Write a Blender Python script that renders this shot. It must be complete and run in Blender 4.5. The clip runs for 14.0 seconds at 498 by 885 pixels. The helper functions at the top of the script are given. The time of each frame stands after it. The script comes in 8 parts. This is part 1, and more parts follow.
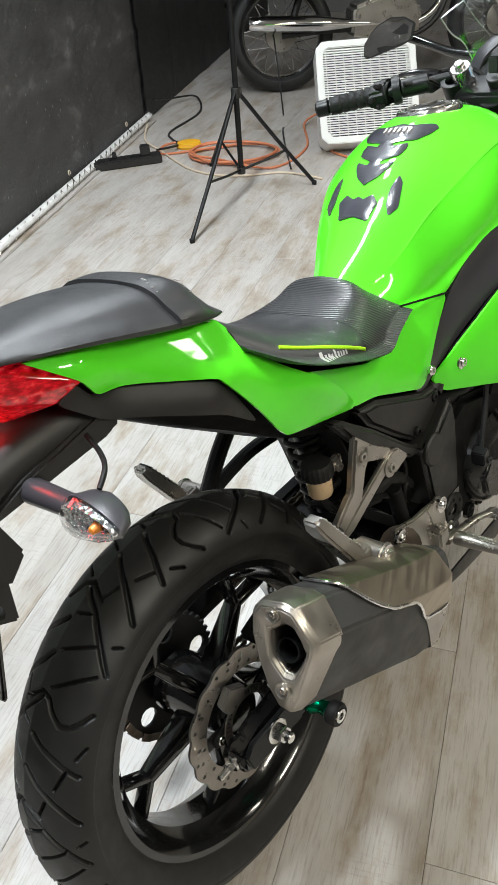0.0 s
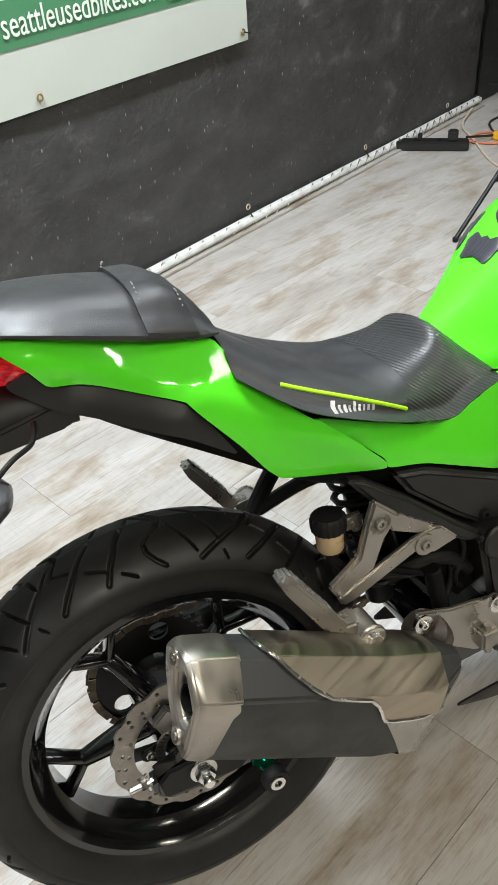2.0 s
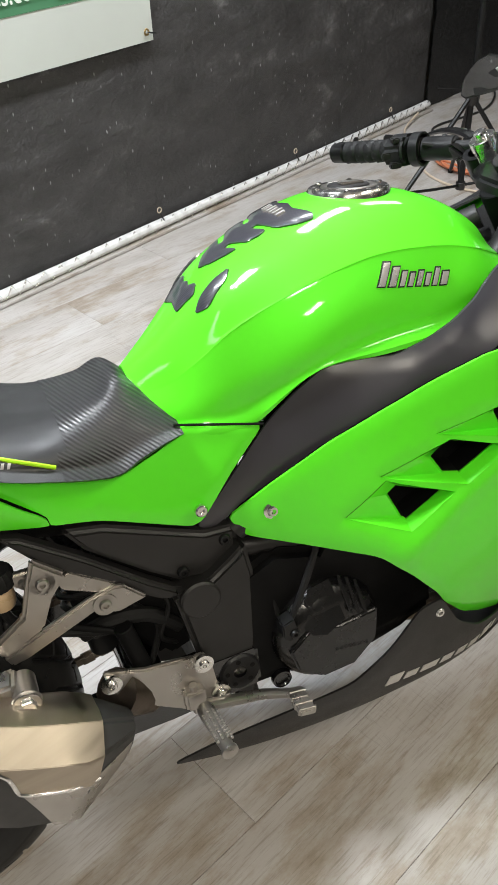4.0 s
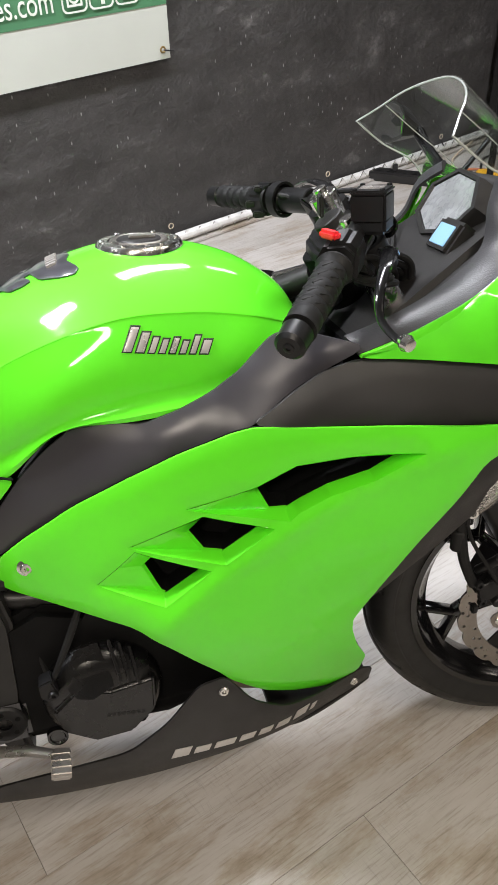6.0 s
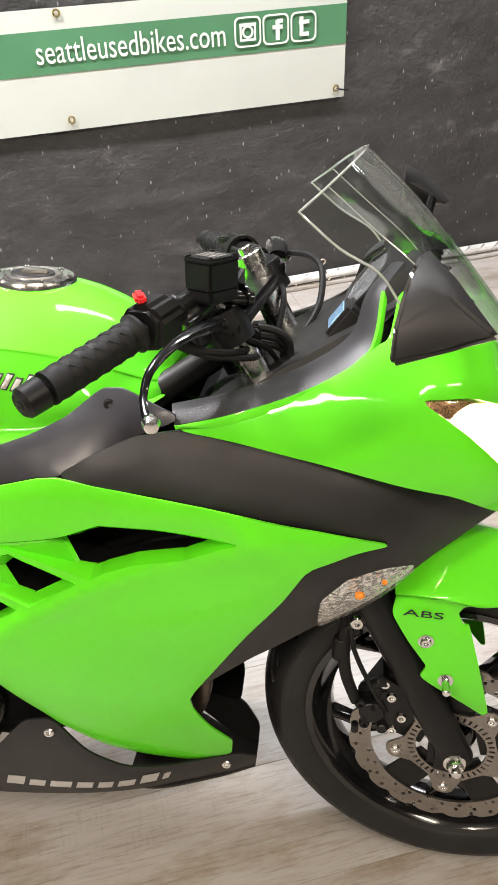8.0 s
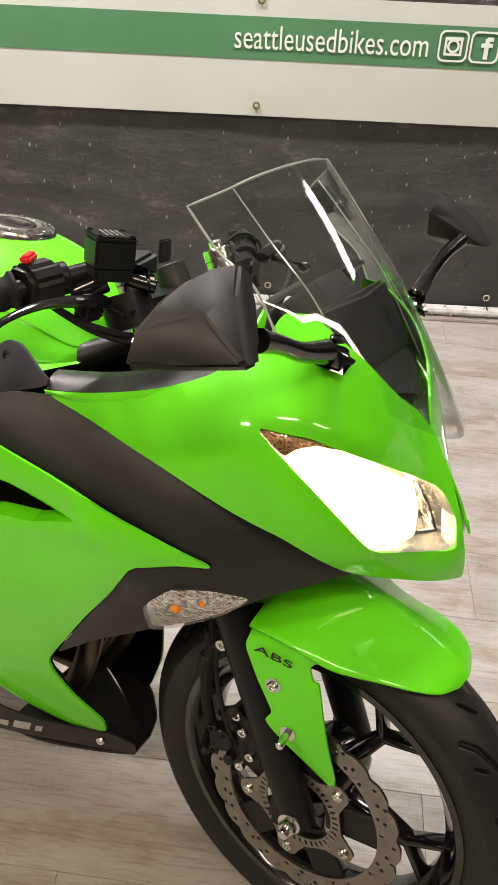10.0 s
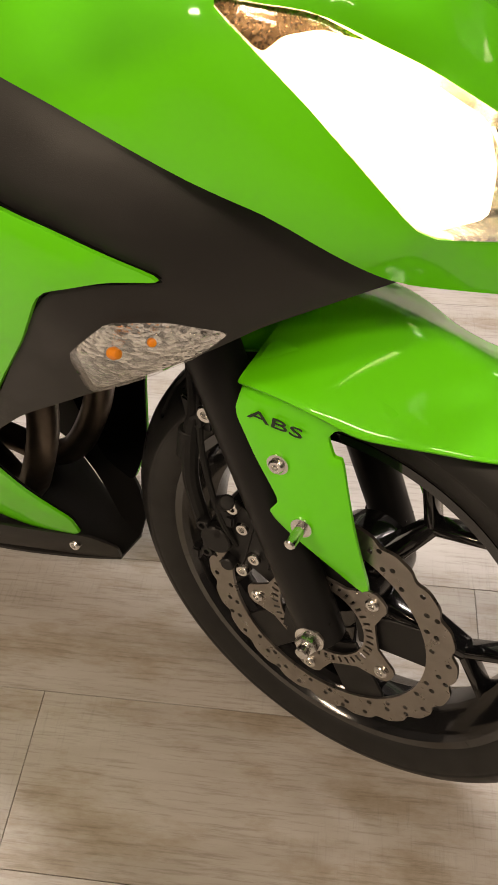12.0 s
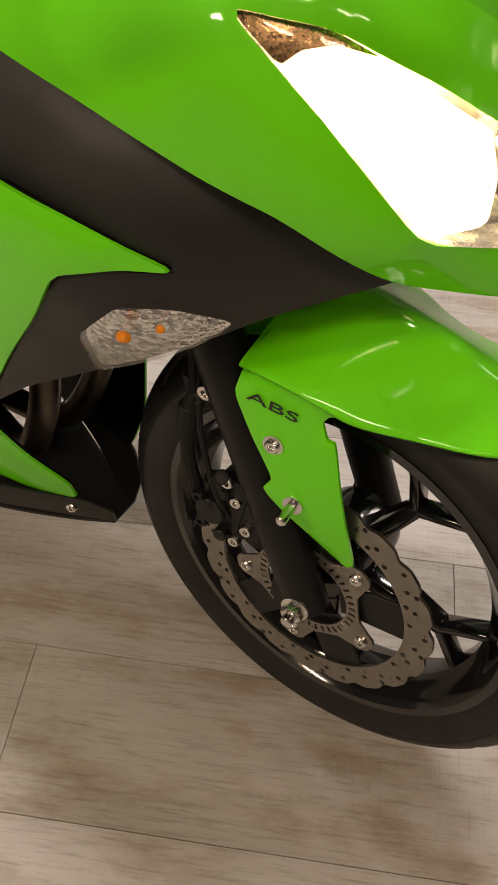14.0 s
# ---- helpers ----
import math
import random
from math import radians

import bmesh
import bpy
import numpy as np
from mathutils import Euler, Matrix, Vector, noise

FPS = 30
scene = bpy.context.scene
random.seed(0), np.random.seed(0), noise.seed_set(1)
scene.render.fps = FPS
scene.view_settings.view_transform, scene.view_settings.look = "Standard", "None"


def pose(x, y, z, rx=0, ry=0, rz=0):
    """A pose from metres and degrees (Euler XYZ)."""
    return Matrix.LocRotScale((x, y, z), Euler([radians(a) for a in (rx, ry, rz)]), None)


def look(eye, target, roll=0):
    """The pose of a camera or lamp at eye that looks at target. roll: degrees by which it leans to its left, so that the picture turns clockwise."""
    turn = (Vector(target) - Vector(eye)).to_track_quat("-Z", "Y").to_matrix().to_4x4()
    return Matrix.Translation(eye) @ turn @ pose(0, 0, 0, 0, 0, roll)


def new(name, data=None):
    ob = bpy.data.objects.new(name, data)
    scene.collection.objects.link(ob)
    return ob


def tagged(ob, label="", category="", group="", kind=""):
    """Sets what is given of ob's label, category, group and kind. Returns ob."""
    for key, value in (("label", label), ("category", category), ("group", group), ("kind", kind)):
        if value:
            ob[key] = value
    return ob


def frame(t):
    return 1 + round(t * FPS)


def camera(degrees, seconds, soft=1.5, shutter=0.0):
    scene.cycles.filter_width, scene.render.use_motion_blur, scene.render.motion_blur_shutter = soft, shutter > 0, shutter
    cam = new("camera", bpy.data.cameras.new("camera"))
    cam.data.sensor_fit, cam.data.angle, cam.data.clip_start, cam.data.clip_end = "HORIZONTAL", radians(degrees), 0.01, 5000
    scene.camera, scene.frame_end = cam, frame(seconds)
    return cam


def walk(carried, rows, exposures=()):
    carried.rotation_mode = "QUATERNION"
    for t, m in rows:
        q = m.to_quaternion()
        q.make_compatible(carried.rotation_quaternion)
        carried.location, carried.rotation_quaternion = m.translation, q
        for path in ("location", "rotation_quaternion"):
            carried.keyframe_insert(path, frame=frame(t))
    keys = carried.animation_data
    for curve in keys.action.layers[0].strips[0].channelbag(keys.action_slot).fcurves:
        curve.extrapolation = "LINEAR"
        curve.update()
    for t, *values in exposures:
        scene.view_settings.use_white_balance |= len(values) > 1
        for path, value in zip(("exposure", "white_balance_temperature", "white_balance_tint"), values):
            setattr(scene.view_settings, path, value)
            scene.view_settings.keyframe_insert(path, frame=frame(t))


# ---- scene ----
cam = camera(34.5, 14.0, 1.1)
PATH = [
    (0, (-0.615, -0.154, 1.324), (0.922, 0.287, 0.123), -4.6),
    (0.5, (-0.582, -0.235, 1.331), (0.816, 0.56, 0.142), -5.8),
    (1, (-0.554, -0.336, 1.337), (0.681, 0.697, 0.15), -4.5),
    (1.5, (-0.5, -0.402, 1.328), (0.657, 0.708, 0.132), -5.7),
    (2, (-0.365, -0.442, 1.319), (0.817, 0.624, 0.109), -4.2),
    (2.5, (-0.257, -0.493, 1.312), (0.933, 0.546, 0.086), -4.8),
    (3, (-0.177, -0.587, 1.332), (1.005, 0.454, 0.098), -4.2),
    (3.2, (-0.146, -0.623, 1.333), (1.033, 0.421, 0.1), -3.8),
    (5.3, (0.213, -0.802, 1.333), (1.327, 0.321, 0.109), -1.0),
    (5.5, (0.251, -0.832, 1.334), (1.336, 0.319, 0.11), -1.8),
    (6, (0.35, -0.946, 1.351), (1.343, 0.296, 0.138), -1.9),
    (6.5, (0.446, -1.044, 1.354), (1.365, 0.271, 0.159), -1.2),
    (7, (0.56, -1.067, 1.341), (1.414, 0.312, 0.17), -0.7),
    (7.5, (0.696, -1.07, 1.343), (1.439, 0.38, 0.184), 0.3),
    (8, (0.805, -1.127, 1.352), (1.322, 0.427, 0.204), -1.9),
    (8.5, (0.929, -1.21, 1.366), (1.255, 0.403, 0.229), -1.2),
    (9, (1.041, -1.201, 1.34), (1.223, 0.437, 0.208), -2.4),
    (9.2, (1.076, -1.185, 1.348), (1.243, 0.456, 0.217), 0.5),
    (11.3, (1.274, -1.149, 1.235), (1.145, 0.317, -0.12), 0.7),
    (11.5, (1.247, -1.075, 1.182), (1.134, 0.329, -0.238), -0.6),
    (12, (1.238, -0.969, 1.066), (1.182, 0.342, -0.443), -1.2),
    (12.5, (1.261, -0.926, 1.012), (1.243, 0.357, -0.523), -1.5),
    (13, (1.265, -0.912, 1.0), (1.263, 0.331, -0.566), -1.6),
    (13.5, (1.264, -0.91, 1.006), (1.257, 0.32, -0.571), -2.0),
    (14, (1.23, -0.974, 1.103), (1.207, 0.257, -0.473), 2.4),
]
EXPOSURES = [(0.0, -0.18, 5950, 4), (3.2, -0.33, 6000, 5), (5.3, -0.2, 6100, 11), (7.5, 0.0, 6300, 12), (8.0, 0.1, 6400, 13), (8.5, -0.22, 6500, 12), (9.2, -0.25, 6700, 13), (11.3, -0.74, 7200, 16), (11.6, -0.68, 7300, 16), (12.0, -0.48, 7500, 17), (12.5, -0.68, 7500, 17), (13.0, -0.88, 7600, 18), (14.0, -0.84, 7600, 18)]
walk(cam, [(t, look(eye, target, roll)) for t, eye, target, roll in PATH], EXPOSURES)

# ---- light: a closed showroom lit by long ceiling fixtures ----
CEILING = 2.95
# x, y, watts, length
FIXTURES = [(-2.2, 0.85, 8.0, 1.2), (0.0, 0.85, 126.0, 0.6), (1.9, 0.85, 70.0, 1.2), (3.7, 0.85, 22.0, 1.2), (-1.2, -1.9, 88.0, 1.2), (1.2, -2.0, 46.0, 1.2), (3.3, -2.2, 30.0, 1.2)]
world = bpy.data.worlds.new("world")
scene.world = world
world.use_nodes = True
world.node_tree.nodes["Background"].inputs[0].default_value = (0.05, 0.05, 0.055, 1)
world.node_tree.nodes["Background"].inputs[1].default_value = 0.3
for fx, fy, watts, length in FIXTURES:
    lamp = bpy.data.lights.new("ceiling_lamp", "AREA")
    lamp.shape, lamp.size, lamp.size_y = "RECTANGLE", length, 0.22
    lamp.energy, lamp.color = watts, (1.0, 0.985, 0.975) if fy > 0 else (1.0, 0.87, 0.69)
    lamp_ob = new("ceiling_lamp", lamp)
    lamp_ob.matrix_world = pose(fx, fy, CEILING - 0.085)


# ---- materials ----
def nodes_of(name):
    m = bpy.data.materials.new(name)
    m.use_nodes = True
    t = m.node_tree
    return m, t, t.nodes["Principled BSDF"]


def link(t, a, b):
    t.links.new(a, b)


def coords(t, scale=(1, 1, 1), kind="Object"):
    tc, mp = t.nodes.new("ShaderNodeTexCoord"), t.nodes.new("ShaderNodeMapping")
    mp.inputs["Scale"].default_value = scale
    link(t, tc.outputs[kind], mp.inputs["Vector"])
    return mp.outputs["Vector"]


def noise_tex(t, vec, scale, detail=4.0, rough=0.55):
    n = t.nodes.new("ShaderNodeTexNoise")
    n.inputs["Scale"].default_value, n.inputs["Detail"].default_value, n.inputs["Roughness"].default_value = scale, detail, rough
    link(t, vec, n.inputs["Vector"])
    return n.outputs["Fac"]


def ramp(t, fac, stops):
    r = t.nodes.new("ShaderNodeValToRGB")
    els = r.color_ramp.elements
    while len(els) < len(stops):
        els.new(0.5)
    for e, (p, c) in zip(els, stops):
        e.position, e.color = p, (*c, 1) if len(c) == 3 else c
    link(t, fac, r.inputs["Fac"])
    return r.outputs["Color"]


def mixed(t, fac, a, b, mode="MIX"):
    m = t.nodes.new("ShaderNodeMix")
    m.data_type, m.blend_type = "RGBA", mode
    for sock, v in ((m.inputs["Factor"], fac), (m.inputs[6], a), (m.inputs[7], b)):
        if isinstance(v, (int, float)):
            sock.default_value = v
        elif isinstance(v, tuple):
            sock.default_value = (*v, 1)
        else:
            link(t, v, sock)
    return m.outputs[2]


def bumped(t, bsdf, height, strength, dist=0.002, prev=None):
    b = t.nodes.new("ShaderNodeBump")
    b.inputs["Strength"].default_value, b.inputs["Distance"].default_value = strength, dist
    link(t, height, b.inputs["Height"])
    if prev:
        link(t, prev, b.inputs["Normal"])
    link(t, b.outputs["Normal"], bsdf.inputs["Normal"])
    return b.outputs["Normal"]


def grey(v):
    return (v, v, v)


def surface(name, color, rough=0.5, metal=0.0, vary=0.12, scale=8.0, fine=260.0, bump=0.1, dist=0.001, rough_vary=0.12, coat=0.0, stretch=(1, 1, 1), spec=0.5):
    """A base colour with cloudy variation, fine grain in the relief and uneven gloss."""
    m, t, b = nodes_of(name)
    v = coords(t, stretch)
    big, small = noise_tex(t, v, scale, 5), noise_tex(t, v, fine, 3)
    lo, hi = tuple(c * (1 - vary) for c in color), tuple(min(1, c * (1 + vary)) for c in color)
    link(t, ramp(t, big, [(0.3, lo), (0.7, hi)]), b.inputs["Base Color"])
    link(t, ramp(t, noise_tex(t, v, scale * 3, 6), [(0.3, grey(max(0.02, rough - rough_vary))), (0.75, grey(min(1, rough + rough_vary)))]), b.inputs["Roughness"])
    b.inputs["Metallic"].default_value = metal
    b.inputs["Specular IOR Level"].default_value = spec
    b.inputs["Coat Weight"].default_value, b.inputs["Coat Roughness"].default_value = coat, 0.03
    if bump:
        bumped(t, b, small, bump, dist)
    return m


GREEN = surface("lime_paint", (0.122, 0.78, 0.011), 0.55, vary=0.04, scale=5, fine=900, bump=0.02, dist=0.0004, rough_vary=0.04, coat=0.8, spec=0.18)
GREEN.node_tree.nodes["Principled BSDF"].inputs["Coat Roughness"].default_value = 0.07
BLACK_PLASTIC = surface("black_plastic", (0.0118, 0.0110, 0.0108), 0.50, vary=0.15, fine=1400, bump=0.25, dist=0.0006, rough_vary=0.06)
SATIN_BLACK = surface("satin_black", (0.007, 0.007, 0.0074), 0.4, vary=0.2, fine=700, bump=0.1, dist=0.0005, spec=0.28)
GLOSS_BLACK = surface("gloss_black", (0.005, 0.005, 0.0055), 0.16, vary=0.2, fine=500, bump=0.02, rough_vary=0.06, coat=0.5)
FRAME_GREY = surface("frame_grey", (0.017, 0.0163, 0.016), 0.48, metal=0.3, vary=0.1, fine=1100, bump=0.15, dist=0.0005)
ENGINE_BLACK = surface("engine_black", (0.004, 0.004, 0.0042), 0.6, vary=0.25, fine=500, bump=0.2, dist=0.0006, spec=0.12)
COVER_BLACK = surface("cover_black", (0.006, 0.006, 0.0062), 0.27, vary=0.2, fine=900, bump=0.15, dist=0.0005)
LAMP_HOUSING = surface("lamp_housing", (0.40, 0.24, 0.12), 0.3, metal=0.8, vary=0.15, scale=160, fine=200, bump=0.3, dist=0.002)
RUBBER = surface("rubber", (0.009, 0.009, 0.009), 0.6, vary=0.2, scale=18, fine=900, bump=0.25, dist=0.0006, spec=0.25)
TYRE = surface("tyre_rubber", (0.012, 0.0118, 0.0116), 0.50, vary=0.28, scale=14, fine=700, bump=0.25, dist=0.0006, rough_vary=0.1, spec=0.4)
SEAT = surface("seat_vinyl", (0.028, 0.028, 0.03), 0.42, vary=0.12, scale=10, fine=800, bump=0.5, dist=0.0006)
ALU = surface("cast_aluminium", (0.35, 0.33, 0.305), 0.34, metal=0.9, vary=0.1, fine=900, bump=0.15, dist=0.0005)
BRIGHT = surface("bright_steel", (0.7, 0.69, 0.67), 0.22, metal=1.0, vary=0.12, scale=40, fine=600, bump=0.05)
CHROME = surface("chrome", (0.8, 0.8, 0.8), 0.08, metal=1.0, vary=0.05, fine=400, bump=0.01, rough_vary=0.04)
DISC = surface("brake_disc_steel", (0.29, 0.265, 0.24), 0.36, metal=0.95, vary=0.12, scale=30, fine=900, bump=0.12, dist=0.0004)
STEEL_BRUSHED = surface("brushed_steel", (0.39, 0.34, 0.275), 0.40, metal=1.0, vary=0.12, scale=3, fine=60, bump=0.06, dist=0.0005, stretch=(1, 1, 14))
END_CAP = surface("cast_end_cap", (0.39, 0.36, 0.32), 0.38, metal=0.95, vary=0.08, scale=12, fine=800, bump=0.1, dist=0.0004)
MUFFLER = surface("muffler_black", (0.024, 0.0232, 0.0226), 0.55, vary=0.12, fine=900, bump=0.15, dist=0.0004)
HEADER = surface("header_pipe", (0.13, 0.105, 0.085), 0.4, metal=0.9, vary=0.35, scale=14, fine=300, bump=0.1)
SILVER_PRINT = surface("silver_print", (0.55, 0.53, 0.52), 0.35, metal=0.5, vary=0.06, bump=0)
DARK_PRINT = surface("dark_print", (0.012, 0.02, 0.012), 0.4, vary=0.1, bump=0)
PIPING = surface("lime_piping", (0.42, 0.8, 0.01), 0.4, vary=0.05, bump=0.05)
RESERVOIR = surface("reservoir_plastic", (0.55, 0.40, 0.24), 0.35, vary=0.1, scale=30, bump=0.03)
ANODIZED = surface("green_anodized", (0.0, 0.16, 0.07), 0.25, metal=0.9, vary=0.1, bump=0.02)
RED_SWITCH = surface("red_switch", (0.7, 0.02, 0.025), 0.4, vary=0.05, bump=0.02)
AMBER = surface("amber_bulb", (0.9, 0.28, 0.02), 0.3, vary=0.05, bump=0)
CHAIN = surface("chain_steel", (0.12, 0.1, 0.08), 0.5, metal=0.8, vary=0.4, scale=60, bump=0.2)


def carbon_pad():
    m, t, b = nodes_of("carbon_pad")
    v = coords(t, (1, 1, 1))
    w = t.nodes.new("ShaderNodeTexWave")
    w.inputs["Scale"].default_value, w.inputs["Distortion"].default_value = 260, 0.4
    link(t, v, w.inputs["Vector"])
    link(t, ramp(t, w.outputs["Fac"], [(0.2, (0.02, 0.02, 0.026)), (0.8, (0.06, 0.06, 0.075))]), b.inputs["Base Color"])
    b.inputs["Roughness"].default_value = 0.3
    b.inputs["Coat Weight"].default_value, b.inputs["Coat Roughness"].default_value = 1.0, 0.05
    bumped(t, b, noise_tex(t, v, 30, 3), 0.1, 0.002)
    return m


def ribbed_vinyl():
    """Carbon-look seat cloth: fine slanting ribs."""
    m, t, b = nodes_of("ribbed_vinyl")
    v = coords(t, (1, 0.25, 1))
    w = t.nodes.new("ShaderNodeTexWave")
    w.wave_type, w.bands_direction = "BANDS", "DIAGONAL"
    w.inputs["Scale"].default_value, w.inputs["Distortion"].default_value, w.inputs["Detail"].default_value = 95, 0.4, 1
    link(t, v, w.inputs["Vector"])
    link(t, ramp(t, w.outputs["Fac"], [(0.2, (0.018, 0.018, 0.019)), (0.8, (0.045, 0.045, 0.048))]), b.inputs["Base Color"])
    b.inputs["Roughness"].default_value = 0.36
    bumped(t, b, w.outputs["Fac"], 0.5, 0.0015)
    return m


def dimpled_plastic():
    m, t, b = nodes_of("dimpled_plastic")
    v = coords(t)
    vo = t.nodes.new("ShaderNodeTexVoronoi")
    vo.inputs["Scale"].default_value = 480
    link(t, v, vo.inputs["Vector"])
    link(t, ramp(t, noise_tex(t, v, 9, 4), [(0.3, (0.028, 0.028, 0.03)), (0.7, (0.042, 0.042, 0.046))]), b.inputs["Base Color"])
    b.inputs["Roughness"].default_value = 0.38
    bumped(t, b, vo.outputs["Distance"], 0.32, 0.0007)
    return m


def glowing(name, color, strength, stops=None, scale=40, stretch=(1, 1, 1)):
    m, t, b = nodes_of(name)
    b.inputs["Base Color"].default_value = (*color, 1)
    b.inputs["Roughness"].default_value = 0.12
    b.inputs["Coat Weight"].default_value = 1.0
    if stops:
        link(t, ramp(t, noise_tex(t, coords(t, stretch), scale, 3), stops), b.inputs["Emission Color"])
    else:
        b.inputs["Emission Color"].default_value = (*color, 1)
    b.inputs["Emission Strength"].default_value = strength
    return m


PAD = carbon_pad()
RIBBED = ribbed_vinyl()
DIMPLED = dimpled_plastic()


def thin_clear(name, tint=(0.96, 0.98, 0.97)):
    """A thin clear sheet: what lies behind shows straight through, and its gloss grows at the rim."""
    m, t, b = nodes_of(name)
    see, gloss, mix, fr = t.nodes.new("ShaderNodeBsdfTransparent"), t.nodes.new("ShaderNodeBsdfGlossy"), t.nodes.new("ShaderNodeMixShader"), t.nodes.new("ShaderNodeLayerWeight")
    see.inputs["Color"].default_value = (*tint, 1)
    gloss.inputs["Roughness"].default_value = 0.03
    fr.inputs["Blend"].default_value = 0.5
    link(t, ramp(t, fr.outputs["Facing"], [(0.0, grey(0.05)), (0.45, grey(0.12)), (0.8, grey(0.38)), (1.0, grey(0.8))]), mix.inputs[0])
    link(t, see.outputs[0], mix.inputs[1])
    link(t, gloss.outputs[0], mix.inputs[2])
    link(t, mix.outputs[0], t.nodes["Material Output"].inputs["Surface"])
    return m


SCREEN_CLEAR = thin_clear("clear_acrylic")
EDGE_CLEAR = surface("acrylic_edge", (0.42, 0.45, 0.43), 0.12, vary=0.1, scale=30, bump=0, coat=1.0)
LENS_CLEAR = thin_clear("lens_polycarbonate", (0.99, 0.99, 0.985))
TAIL_RED = glowing("tail_light_red", (0.36, 0.002, 0.005), 0.42, [(0.38, (0.05, 0.0, 0.001)), (0.5, (0.5, 0.002, 0.008)), (0.62, (1.0, 0.012, 0.03)), (0.74, (1.0, 0.16, 0.10))], 42, (2.5, 2.5, 6))
TAIL_BULB = glowing("tail_bulb_glow", (1.0, 0.20, 0.05), 3.5)
HEAD_GLOW = glowing("headlamp_glow", (1.0, 0.84, 0.55), 14.0)
HEAD_DIM = surface("reflector_chrome", (0.85, 0.83, 0.78), 0.22, metal=0.8, vary=0.1, scale=60, fine=90, bump=0.4, dist=0.003)


def faceted_chrome():
    """A moulded reflector: bright metal in small slanting facets, their light and dark reflections put into the colour.
    """
    m, t, b = nodes_of("faceted_chrome")
    vo = t.nodes.new("ShaderNodeTexVoronoi")
    vo.inputs["Scale"].default_value = 210
    link(t, coords(t, (1, 1, 1.3)), vo.inputs["Vector"])
    # bright and dark glints of the facets, painted cell by cell
    link(t, ramp(t, vo.outputs["Color"], [(0.2, grey(0.30)), (0.45, grey(0.72)), (0.7, grey(0.95))]), b.inputs["Base Color"])
    b.inputs["Metallic"].default_value, b.inputs["Roughness"].default_value = 0.9, 0.16
    bumped(t, b, vo.outputs["Distance"], 0.8, 0.0018)
    return m


FACETED = faceted_chrome()
COVER_PLASTIC = surface("cover_plastic", (0.040, 0.038, 0.044), 0.34, vary=0.08, scale=6, fine=1400, bump=0.12, dist=0.0004, rough_vary=0.05)
LCD_GLOW = glowing("lcd_panel", (0.25, 0.45, 0.68), 0.3)
MIRROR_GLASS = surface("mirror_glass", (0.9, 0.9, 0.9), 0.02, metal=1.0, vary=0.0, bump=0, rough_vary=0.0)
RED_REFLECTOR = surface("red_reflector", (0.75, 0.02, 0.02), 0.2, vary=0.1, scale=80, fine=300, bump=0.3, coat=1.0)


